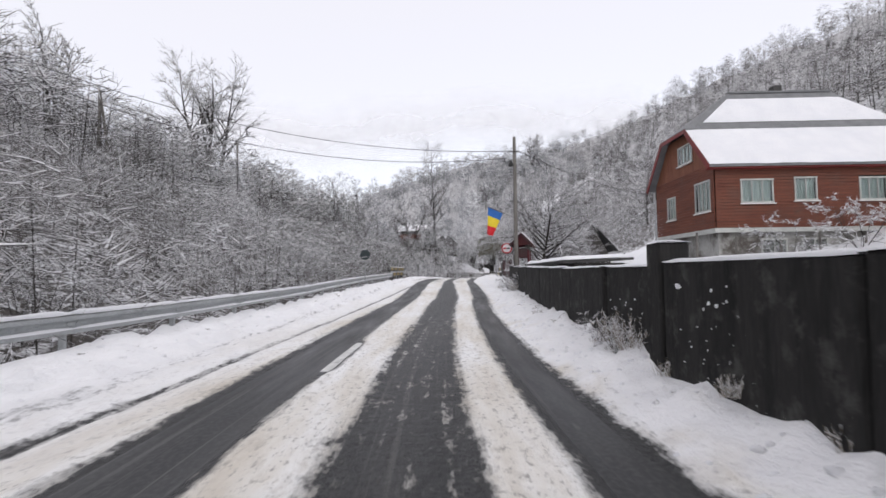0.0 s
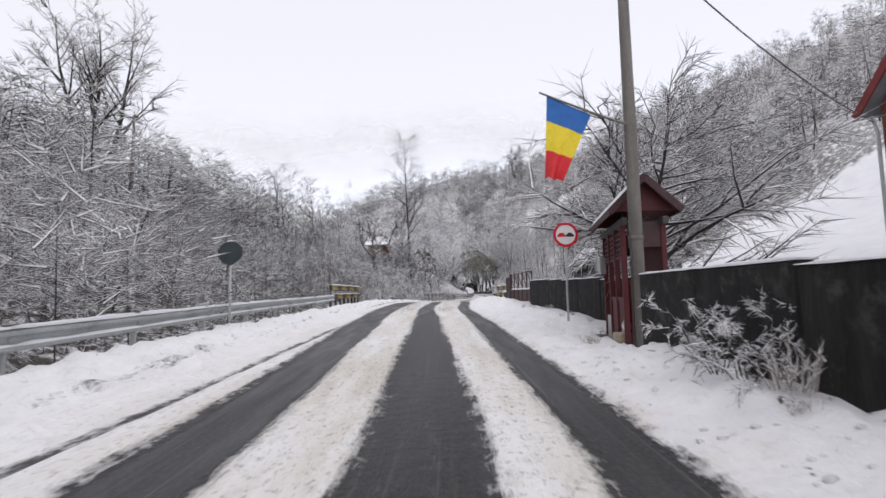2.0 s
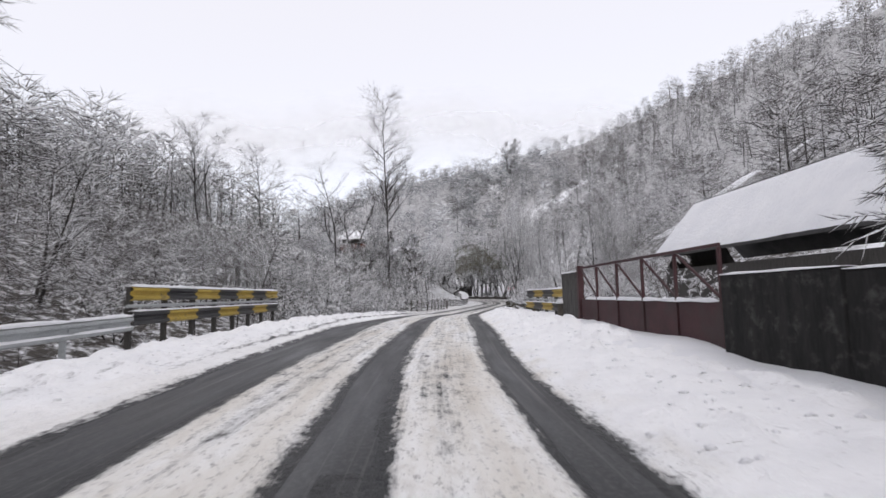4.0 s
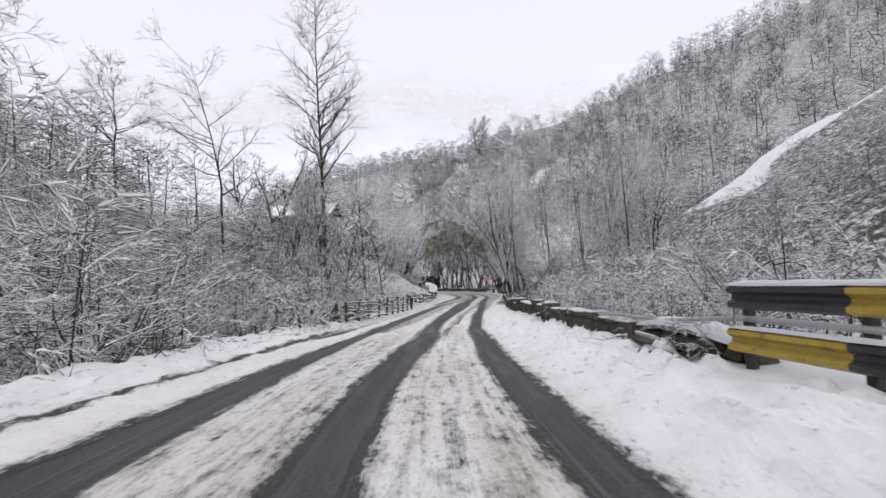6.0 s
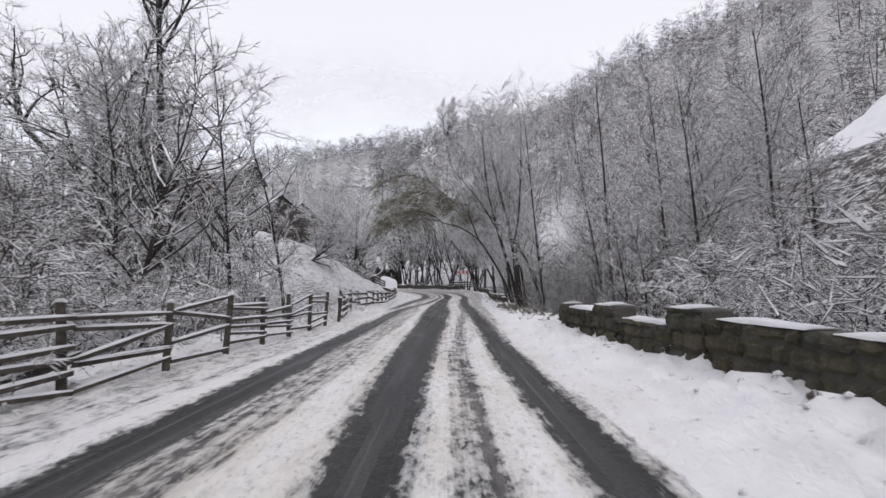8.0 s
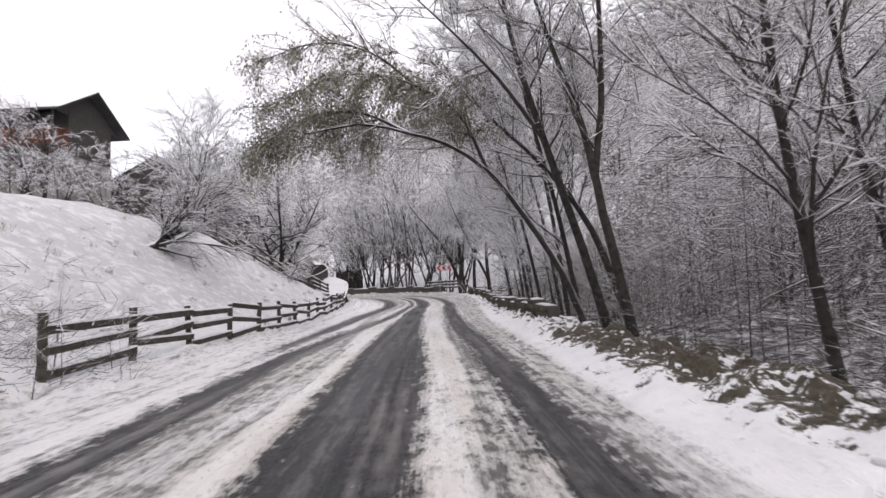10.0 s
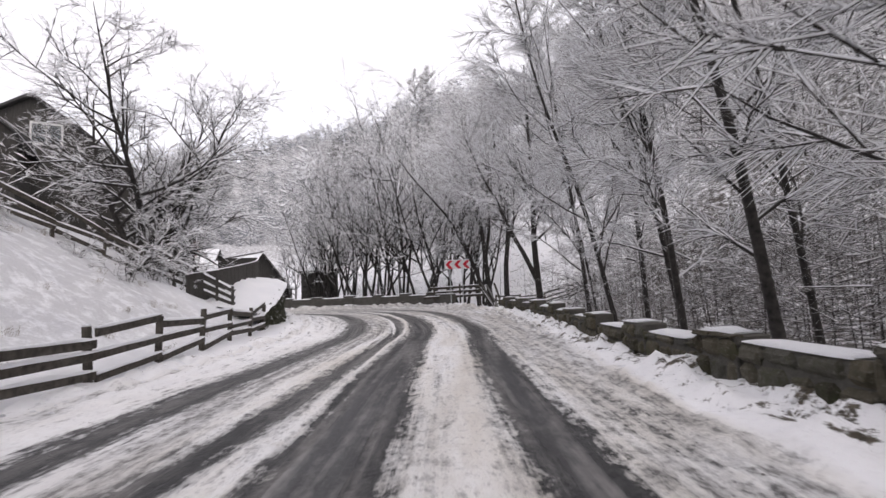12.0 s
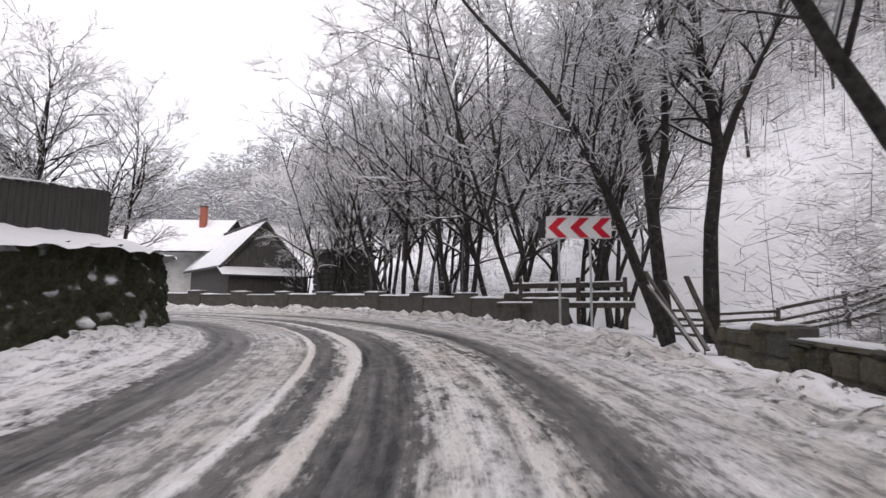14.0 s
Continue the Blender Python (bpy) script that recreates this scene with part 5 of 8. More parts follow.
# ---------------------------------------------------------------- guardrails
def rail_profile(geo, path, z0, snow_side=1):
    """A folded steel rail along a line; it faces the right of the line."""
    prof = ((0.0, 0.0), (0.075, 0.035), (0.08, 0.085), (0.01, 0.13), (0.01, 0.18), (0.08, 0.225), (0.075, 0.275), (0.0, 0.31), (-0.006, 0.305), (0.065, 0.265), (0.07, 0.23), (0.0, 0.185), (0.0, 0.125), (0.07, 0.08), (0.065, 0.045), (-0.006, 0.005))
    rows = []
    for i, q in enumerate(path):
        d = (path[min(i + 1, len(path) - 1)] - path[max(i - 1, 0)]).normalized()
        x = d.cross(Vector((0, 0, 1))).normalized() * snow_side
        rows += [q + x * u + Vector((0, 0, z0 + v)) for u, v in prof]
    m = len(prof)
    return geo.add(rows, [(i * m + k, i * m + (k + 1) % m, (i + 1) * m + (k + 1) % m, (i + 1) * m + k) for i in range(len(path) - 1) for k in range(m)] + [tuple(range(m)), tuple((len(path) - 1) * m + k for k in range(m))[::-1]])


def rail_spot(y):
    x = float(np.interp(y, (-20, 6, 22, 32, 46), (-4.3, -4.4, -4.42, -4.6, -4.75)))
    return Vector((x, y, float(np.interp(y, LINE[:300, 1], LINE[:300, 2]))))


guard = thing("guardrail", "galvanised steel guardrail with snow along its top edge", "guardrail")
y, k = -14.54, 0
while y < 45:
    q = rail_spot(y)
    g = Geo().box(q + Vector((-0.09, 0, 0.02)), (0.10, 0.06, 1.3), None, 0.008)
    part("post", g, M["galvanised"], guard)
    y1 = min(y + 2.8, 46.0)
    part("rail", rail_profile(Geo(), [rail_spot(y + (y1 - y) * i / 3) for i in range(4)], 0.44), M["galvanised"], guard)
    part("rail_snow", Geo().cap_of_snow([rail_spot(y + (y1 - y) * i / 3) + Vector((0.0, 0, 0.755)) for i in range(4)], 0.12, 0.065, k, 0.2), M["snow"], guard, "thin snow on the rail", smooth=True)
    part("rail_snow", Geo().cap_of_snow([rail_spot(y + (y1 - y) * i / 3) + Vector((0.055, 0, 0.525)) for i in range(4)], 0.07, 0.045, k + 400, 0.25), M["snow"], guard, "thin snow on the rail's lower fold", smooth=True)
    bolt = Geo().box(q + Vector((0.02, 0, 0.60)), (0.03, 0.10, 0.06), None, 0.004)
    part("bolt_plate", bolt, M["galvanised"], guard)
    y, k = y + 2.8, k + 1


def bridge_rail(name, label, x, y0, y1, zg, side, seed):
    ob = thing(name, label, "guardrail")
    n = max(2, round((y1 - y0) / 1.55))
    for j, (zb, off) in enumerate(((0.36, 0.03), (0.90, 0.0))):
        for i in range(n):
            a, b = y0 + (y1 - y0) * i / n, y0 + (y1 - y0) * (i + 1) / n
            path = [Vector((x + off * side, a, zg)), Vector((x + off * side, (a + b) / 2, zg)), Vector((x + off * side, b, zg))]
            part("rail_section", rail_profile(Geo(), path, zb, side), M["yellow" if (i + j) % 2 else "black"], ob, "yellow painted steel" if (i + j) % 2 else "black painted steel")
        part("rail_snow", Geo().cap_of_snow([Vector((x + off * side, y0 + (y1 - y0) * i / 8, zg + zb + 0.31)) for i in range(9)], 0.14, 0.07 if j else 0.04, seed + j, 0.2), M["snow"], ob, "snow on the rail", smooth=True)
    for i in range(n + 1):
        yy = y0 + 0.15 + (y1 - y0 - 0.3) * i / n
        part("post", Geo().box((x - 0.10 * side, yy, zg + 0.45), (0.11, 0.11, 1.5), None, 0.01), M["dark_plank"], ob)
    part("pipe", Geo().tube([(x - 0.05 * side, y0, zg + 0.78), (x - 0.05 * side, y1, zg + 0.78)], [0.04, 0.04], 8), M["galvanised"], ob)
    return ob


bridge_rail("bridge_rail", "yellow and black striped bridge guardrail capped with snow", 6.62, 52.9, 59.3, 0.42, -1, 20)
bridge_rail("bridge_rail", "striped yellow and black bridge rail before the brushwood", -4.9, 46.2, 56.3, 0.52, 1, 30)
bol = thing("bollard", "round concrete bollard with a snow cap at the bridge rail", "bollard", (6.35, 52.55, 0.3))
part("shaft", Geo().tube([(0, 0, -0.2), (0, 0, 0.75), (0, 0, 0.80)], [0.16, 0.15, 0.12], 14), M["old_concrete"], bol, smooth=False)
part("snow_cap", Geo().tube([(0, 0, 0.79), (0, 0, 0.86), (0, 0, 0.93), (0, 0, 0.96)], [0.20, 0.21, 0.15, 0.04], 14), M["snow"], bol, smooth=True)

# ---------------------------------------------------------------- walls along the right side
def block_wall(name, label, pts, top, base, bays, mat, thick=0.24, pier=0.0, seed=0, snow=0.07, category="wall", rough=0.0):
    """A wall in bays between points; top and base are heights at its ends; pier: how far every other bay stands over the rest."""
    ob = tagged(new(name), label, category, kind="structure")
    r = random.Random(seed)
    line = glide([(*p, 0) for p in pts], 0.3)
    ln = np.r_[0, np.cumsum(np.linalg.norm(np.diff(line[:, :2], axis=0), axis=1))]

    def at(u, z):
        return Vector((float(np.interp(u * ln[-1], ln, line[:, 0])), float(np.interp(u * ln[-1], ln, line[:, 1])), z))
    n = max(1, round(ln[-1] / bays))
    for i in range(n):
        a, b = i / n, (i + 1) / n
        zt, zb = (float(np.interp((a + b) / 2, (0, 1), q)) for q in (top, base))
        zt += (pier if i % 2 else 0) + r.uniform(-rough, rough)
        gap = 0.004
        p, q = at(a, 0), at(b, 0)
        d = (q - p).normalized()
        p, q = p + d * gap, q - d * gap
        x = d.cross(Vector((0, 0, 1)))
        wide = thick * (1.18 if pier and i % 2 else 1.0)
        g = Geo().box((p + q) / 2 + Vector((0, 0, (zt + zb) / 2 - 0.2)), (wide, (q - p).length, zt - zb + 0.4), Matrix((x, d, Vector((0, 0, 1)))).transposed(), 0.025, 0.03 if rough > 0.08 else 0.012 if rough else 0.004, r)
        part("wall_block", g, M[mat], ob)
        part("wall_snow", Geo().cap_of_snow([p + Vector((0, 0, zt)), p.lerp(q, 0.5) + Vector((0, 0, zt)), q + Vector((0, 0, zt))], wide * 1.15, snow * r.uniform(0.7, 1.3), seed * 50 + i, 0.2), M["snow"], ob, "snow lying on the wall", smooth=True)
    return ob


block_wall("wall_yard", "tall dark weathered concrete yard wall with snow on top", ((4.5, -9), (4.05, 0), (3.95, 5.95)), (1.36, 1.30), (-0.1, -0.1), 2.6, "black_wall", 0.22, seed=1, snow=0.035, rough=0.02)
block_wall("wall_yard", "dark weathered concrete yard wall in lower bays", ((4.02, 6.35), (4.05, 8.8), (4.15, 14), (4.35, 20), (4.62, 25.8)), (1.24, 1.45), (-0.1, 0.0), 1.75, "black_wall", 0.20, seed=2, snow=0.035, rough=0.02)
block_wall("wall_yard", "dark board-marked wall behind the road sign", ((5.98, 29.35), (6.05, 34), (6.2, 39), (6.3, 43.2)), (1.46, 1.74), (0.1, 0.25), 2.4, "black_wall", 0.18, seed=3, snow=0.035, rough=0.02)
g = Geo().box((3.98, 6.15, 0.65), (0.34, 0.34, 1.75), None, 0.02)
gp = thing("gate_post", "dark concrete gate post topped with snow", "post")
part("shaft", g, M["black_wall"], gp)
part("snow_cap", Geo().cap_of_snow([(3.98, 5.96, 1.52), (3.98, 6.34, 1.52)], 0.36, 0.06, 4, 0.1), M["snow"], gp, smooth=True)


gp = thing("gate_post", "dark wall post between two bays", "post")
part("shaft", Geo().box((4.0, 8.35, 0.52), (0.24, 0.2, 1.52), None, 0.02), M["black_wall"], gp)


def weed_tuft(seed, tall, wide, stalks, snow):
    """A fan of dry stalks with snow clinging along them."""
    r = random.Random(seed)
    g = Geo()
    for _ in range(stalks):
        a, lean = r.uniform(0, 6.28), abs(r.gauss(0, 0.30))
        p = Vector((math.cos(a), math.sin(a), 0)) * r.uniform(0, wide * 0.5)
        way = Vector((math.cos(a) * lean, math.sin(a) * lean, 1)).normalized()
        ln = tall * r.uniform(0.4, 1.0)
        mid = p + way * ln * 0.6
        g.sliver(p, way, ln * 0.75, 0.005, 0.005 * snow * r.uniform(0.3, 1.6))
        for _ in range(5):
            w2 = (way + Vector((r.gauss(0, 0.45), r.gauss(0, 0.45), r.gauss(0, 0.25)))).normalized()
            g.sliver(p + way * ln * r.uniform(0.3, 0.75), w2, ln * r.uniform(0.1, 0.25), 0.005, 0.006 * snow * r.uniform(0.3, 2.2))
    return g


tufts = []
for i, (tall, wide, stalks, snow) in enumerate(((0.95, 0.6, 120, 4.0), (0.6, 0.4, 30, 1.2), (0.4, 0.5, 26, 0.9), (0.7, 0.45, 50, 1.6))):
    tufts.append((weed_tuft(700 + i, tall, wide, stalks, snow).mesh("stalks", (M["weed"], M["twig_snow"])), ("tall snow-plastered dry weeds against the dark wall", "small tuft of dry weeds in the snow")[i in (1, 2)]))


def weeds(kind, x, y, z, size, turn):
    me, label = tufts[kind]
    ob = thing("dry_weeds", label, "weeds", (x, y, z), "weeds at the wall foot", turn=turn)
    ob.matrix_basis = ob.matrix_basis @ Matrix.Diagonal((size, size, size, 1))
    part("stalks", me, None, ob)


r = random.Random(77)
for k, x, y, z, size in ((3, 4.1, 22.1, 0.35, 0.8), (3, 3.82, 6.9, 0.2, 0.8), (3, 3.85, 7.6, 0.2, 0.8), (3, 3.75, 4.6, 0.2, 0.35)):
    weeds(k, x, y, z, size, r.uniform(0, 6))
for x, y, k in ((4.0, 22.5, 0.36), (4.05, 23.0, 0.3), (3.72, 7.2, 0.2), (3.74, 7.9, 0.22)):
    plant(laden, x, y, k, r=r, z=0.42 if y > 20 else 0.25)
for i in range(44):
    s = r.uniform(1, 27) if i < 30 else r.uniform(28, 42)
    q = spot(s, r.uniform(2.35, 2.7) if i < 30 else r.uniform(3.4, 4.3))
    weeds(r.choice((1, 2, 2)), q.x, q.y, q.z + 0.20, r.uniform(0.25, 0.55), r.uniform(0, 6))
for i in range(26):
    q = spot(r.uniform(62, 83), r.uniform(3.0, 3.7))
    weeds(r.choice((1, 2)), q.x, q.y, q.z + 0.10, r.uniform(0.4, 0.8), r.uniform(0, 6))


for i in range(120):
    s, u = r.uniform(97, 121), r.uniform(5.8, 13)
    q = spot(s, -u)
    weeds(2, q.x, q.y, ground_at(q.x, q.y) - 0.04, r.uniform(0.35, 0.95), r.uniform(0, 6))


def snow_flecks(y0, y1, z0, z1, count, size, seed):
    """Small flat dabs of snow clinging to the wall's face."""
    r, g = random.Random(seed), Geo()
    for _ in range(count):
        y, z = r.uniform(y0, y1), r.uniform(z0, z1)
        x = float(np.interp(y, (-9, 0, 5.95, 6.35, 14, 20, 25.8), (4.5, 4.05, 3.95, 4.02, 4.15, 4.35, 4.62))) - 0.115
        a, b = size * r.uniform(0.4, 1.5), size * r.uniform(0.3, 0.8)
        tilt = r.uniform(-0.5, 0.5)
        ring = [Vector((x, y + math.cos(k * 0.9) * a * r.uniform(0.6, 1.1) + math.sin(k * 0.9) * tilt * b, z + math.sin(k * 0.9) * b * r.uniform(0.6, 1.1))) for k in range(7)]
        g.add(ring + [Vector((x - 0.012, y, z))], [(k, (k + 1) % 7, 7) for k in range(7)])
    return g


solid("clinging_snow", snow_flecks(1.5, 5.6, 0.15, 0.75, 70, 0.022, 81), M["snow"], "flecks of snow clinging to the wall's face", "snow", "snow flecks", smooth=True)
solid("clinging_snow", snow_flecks(4.6, 5.7, 0.8, 1.1, 9, 0.06, 82), M["snow"], "flecks of snow clinging to the wall's face", "snow", "snow flecks", smooth=True)
solid("clinging_snow", snow_flecks(6.6, 8.6, 0.2, 0.9, 26, 0.022, 83), M["snow"], "flecks of snow clinging to the wall's face", "snow", "snow flecks", smooth=True)

def roof_snow(poly, seed, inset=0.0, thick=0.14, cells=26, ragged=0.25):
    """A lumpy sheet of snow on a four-cornered roof plane, with an uneven lower edge."""
    r = random.Random(seed)
    a, b, c, d = (Vector(q) for q in poly)
    g, pts, m = Geo(), [], 10
    for i in range(cells + 1):
        u = inset + (1 - 2 * inset) * i / cells
        low = r.uniform(-0.5, 0.5) * ragged * 0.15
        for j in range(m + 1):
            v = j / m
            q = a.lerp(b, u).lerp(d.lerp(c, u), v * (1 - 0.02) + low * (1 - v) * 0.4)
            edge = min(1, j * 3, (m - j) * 3, i * 3, (cells - i) * 3)
            pts.append(q + Vector((0, 0, 0.02 + edge * thick * (0.85 + 0.3 * noise.noise(q * 1.3)))))
    k = m + 1
    g.add(pts, [(i * k + j, (i + 1) * k + j, (i + 1) * k + j + 1, i * k + j + 1) for i in range(cells) for j in range(m)])
    return g


# low sheds behind the wall
def lean_to(x0, x1, y0, y1, z0, z1, label, seed):
    ob = thing("lean_to_shed", label, "shed")
    part("board_wall", Geo().box(((x0 + x1) / 2, y0 + 0.1, z0 / 2), (x1 - x0 - 0.3, 0.06, z0), None, 0.01), M["dark_plank"], ob)
    part("board_wall", Geo().box((x0 + 0.15, (y0 + y1) / 2, z0 / 2), (0.06, y1 - y0 - 0.2, z0), None, 0.01), M["dark_plank"], ob)
    part("roof_deck", Geo().prism([(x0 - 0.2, y0 - 0.2, z0), (x1, y0 - 0.2, z1), (x1, y0 - 0.2, z1 + 0.07), (x0 - 0.2, y0 - 0.2, z0 + 0.07)], (0, y1 - y0 + 0.4, 0)), M["roof_dark"], ob)
    g = roof_snow([Vector((x0 - 0.22, y0 - 0.22, z0 + 0.07)), Vector((x0 - 0.22, y1 + 0.22, z0 + 0.07)), Vector((x1, y1 + 0.22, z1 + 0.07)), Vector((x1, y0 - 0.22, z1 + 0.07))], seed, thick=0.13)
    part("roof_snow", g, M["snow"], ob, "thick snow on the roof", smooth=True)
    return ob


lean_to(4.75, 6.5, 14.2, 21.4, 1.42, 1.50, "low dark board shed with a snow-covered roof", 300)

# ---------------------------------------------------------------- the red timber house
GX, FY, BY, FX = 14.6, 24.8, 31.6, 26.0


def window(parent, c, w, h, facing, bars=2, curtain=True):
    """A framed window with panes and curtains; facing: 'x' looks to -x, 'y' to -y."""
    ob = new("window")
    ob.parent = parent
    ob.matrix_basis = Matrix.Translation(c) @ (Matrix.Rotation(radians(-90), 4, "Z") if facing == "x" else Matrix.Identity(4))
    fr = Geo()
    for z in (-h / 2, h / 2):
        fr.box((0, 0, z), (w + 0.12, 0.09, 0.09), None, 0.01)
    for i in range(bars + 2):
        fr.box((-w / 2 + w * i / (bars + 1), 0.002, 0), (0.07 if i in (0, bars + 1) else 0.05, 0.085, h - 0.094), None, 0.01)
    part("window_frame", fr, M["window_paint"], ob, "pale painted frame")
    part("sill", Geo().box((0, -0.05, -h / 2 - 0.075), (w + 0.2, 0.16, 0.05), None, 0.01), M["white_paint"], ob)
    for i in range(bars + 1):
        part("pane", Geo().box((-w / 2 + w * (i + 0.5) / (bars + 1), 0.01, 0), (w / (bars + 1) - 0.05, 0.008, h - 0.09)), M["glass"], ob)
    g = Geo()
    k = 18
    pts = [Vector((-w / 2 + w * i / k, 0.14 + 0.03 * math.sin(i * 2.1), z)) for i in range(k + 1) for z in (-h / 2, h / 2)]
    g.add(pts, [(2 * i, 2 * i + 2, 2 * i + 3, 2 * i + 1) for i in range(k)])
    part("curtain", g, M["curtain"], ob, "pale green drawn curtain")
    return ob


house = thing("timber_house", "large red-brown timber house with a snow-covered mansard roof", "house")
zg, zb, ze, zk = 0.2, 3.05, 6.55, 8.8
part("ground_storey", Geo().prism([(GX + 0.25, FY + 0.25, zg), (FX, FY + 0.25, zg), (FX, BY - 0.2, zg), (GX + 0.25, BY - 0.2, zg)], (0, 0, zb - zg)), M["plinth"], house, "grey rendered ground storey")
part("band", Geo().prism([(GX - 0.03, FY - 0.03, zb), (FX, FY - 0.03, zb), (FX, BY + 0.03, zb), (GX - 0.03, BY + 0.03, zb)], (0, 0, 0.22)), M["window_paint"], house, "pale board band")
part("core", Geo().prism([(GX + 0.30, FY + 0.30, zb + 0.22), (FX, FY + 0.30, zb + 0.22), (FX, BY - 0.05, zb + 0.22), (GX + 0.30, BY - 0.05, zb + 0.22)], (0, 0, ze - zb - 0.22)), M["dark_plank"], house)


def boards(parent, a, b, z0, z1, holes, mat, normal, pitch=0.16):
    """Horizontal boards from a to b in plan, cut where windows stand; each board is a piece."""
    a, b = Vector((*a, 0)), Vector((*b, 0))
    ln = (b - a).length
    d = (b - a) / ln
    nrm = Vector((*normal, 0))
    z = z0
    while z < z1 - 0.02:
        h = min(pitch, z1 - z)
        cuts = sorted((u0, u1) for u0, u1, w0, w1 in holes if w0 < z + h / 2 < w1)
        runs, u = [], 0.0
        for u0, u1 in cuts:
            runs.append((u, u0))
            u = u1
        runs.append((u, ln))
        for u0, u1 in runs:
            if u1 - u0 > 0.05:
                p, q = a + d * u0, a + d * u1
                g = Geo().box((p + q) / 2 + Vector((0, 0, z + h / 2)) + nrm * 0.02, (0.05, u1 - u0, h - 0.012), Matrix((nrm, d, Vector((0, 0, 1)))).transposed(), 0.008)
                part("board", g, M[mat], parent)
        z += h


wall_g = new("gable_wall")
wall_g.parent = house
gable_windows = [(25.9, 5.0, 1.5, 1.55, 3), (29.5, 4.85, 1.05, 1.3, 2)]
boards(wall_g, (GX, BY), (GX, FY), zb + 0.22, ze, [(BY - y - w / 2 - 0.05, BY - y + w / 2 + 0.05, z - h / 2 - 0.05, z + h / 2 + 0.05) for y, z, w, h, _ in gable_windows], "siding", (-1, 0))
wall_f = new("front_wall")
wall_f.parent = house
front_windows = [(16.7, 5.12, 1.55, 1.15, 2), (19.1, 5.2, 1.05, 1.12, 1), (22.4, 5.17, 1.3, 1.1, 2)]
boards(wall_f, (GX + 0.04, FY), (FX, FY), zb + 0.22, ze, [(x - w / 2 - 0.05 - GX - 0.04, x + w / 2 + 0.05 - GX - 0.04, z - h / 2 - 0.05, z + h / 2 + 0.05) for x, z, w, h, _ in front_windows], "siding", (0, -1))
for yy, z, w, h, n in gable_windows:
    window(house, (GX - 0.02, yy, z), w, h, "x", n)
for x, z, w, h, n in front_windows:
    window(house, (x, FY - 0.02, z), w, h, "y", n)
for x in (17.6, 19.6, 22.2):
    window(house, (x, FY + 0.22, 2.2), 1.2, 1.0, "y", 1)
# attic gable of upright boards
out = [(24.75, ze), (26.75, zk), (29.65, zk), (31.55, ze)]
att = new("attic_gable")
att.parent = house
yy = 24.75
while yy < 31.5:
    y2 = min(yy + 0.21, 31.55)
    zt0, zt1 = (float(np.interp(v, [q[0] for q in out], [q[1] for q in out])) for v in (yy, y2))
    lo = ze
    for w0, w1, wz0, wz1 in ((26.75, 28.45, 7.15, 8.25),):
        if w0 < (yy + y2) / 2 < w1:
            part("board", Geo().prism([(GX - 0.045, yy, wz1), (GX - 0.045, y2 - 0.012, wz1), (GX - 0.045, y2 - 0.012, zt1), (GX - 0.045, yy, zt0)], (0.05, 0, 0)), M["siding_attic"], att)
            zt0 = zt1 = wz0
    if max(zt0, zt1) - lo > 0.03:
        part("board", Geo().prism([(GX - 0.045, yy, lo), (GX - 0.045, y2 - 0.012, lo), (GX - 0.045, y2 - 0.012, max(zt1, lo + 0.01)), (GX - 0.045, yy, max(zt0, lo + 0.01))], (0.05, 0, 0)), M["siding_attic"], att)
    yy = y2
part("attic_core", Geo().prism([(GX + 0.28, y0, z0) for y0, z0 in out], (0.1, 0, 0)), M["dark_plank"], house)
window(house, (GX - 0.05, 27.6, 7.7), 1.6, 1.0, "x", 3)
# roof: steep lower planes, a flatter hipped top
RZ, RY = 11.3, 28.2


def slab(parent, name, poly, mat, up, label=""):
    return part(name, Geo().prism(poly, up), M[mat], parent, label)


ov = 0.45
lower_f = [(GX - ov, FY - 0.45, ze - 0.25), (FX, FY - 0.45, ze - 0.25), (FX, 26.75, zk), (GX - ov, 26.75, zk)]
lower_b = [(GX - ov, 29.65, zk), (FX, 29.65, zk), (FX, BY + 0.45, ze - 0.25), (GX - ov, BY + 0.45, ze - 0.25)]
slab(house, "roof_plane", lower_f, "roof", (0, -0.02, 0.12))
slab(house, "roof_plane", lower_b, "roof", (0, 0.02, 0.12))
top_f = [(GX - ov - 0.05, 26.6, zk + 0.02), (FX, 26.6, zk + 0.02), (FX - 2.8, RY, RZ), (17.4, RY, RZ)]
top_b = [(17.4, RY, RZ), (FX - 2.8, RY, RZ), (FX, 29.8, zk + 0.02), (GX - ov - 0.05, 29.8, zk + 0.02)]
hip = [(GX - ov - 0.05, 29.8, zk + 0.02), (GX - ov - 0.05, 26.6, zk + 0.02), (17.4, RY, RZ)]
slab(house, "roof_plane", top_f, "roof", (0, 0, 0.1))
slab(house, "roof_plane", top_b, "roof", (0, 0, 0.1))
slab(house, "roof_plane", hip, "roof", (0, 0, 0.1))
part("ridge_cap", Geo().beam((17.4, RY, RZ + 0.12), (FX - 2.8, RY, RZ + 0.12), 0.22, 0.1), M["roof"], house)
part("chimney", Geo().box((20.3, RY + 0.25, RZ + 0.25), (0.5, 0.4, 0.6), None, 0.02), M["roof_dark"], house)


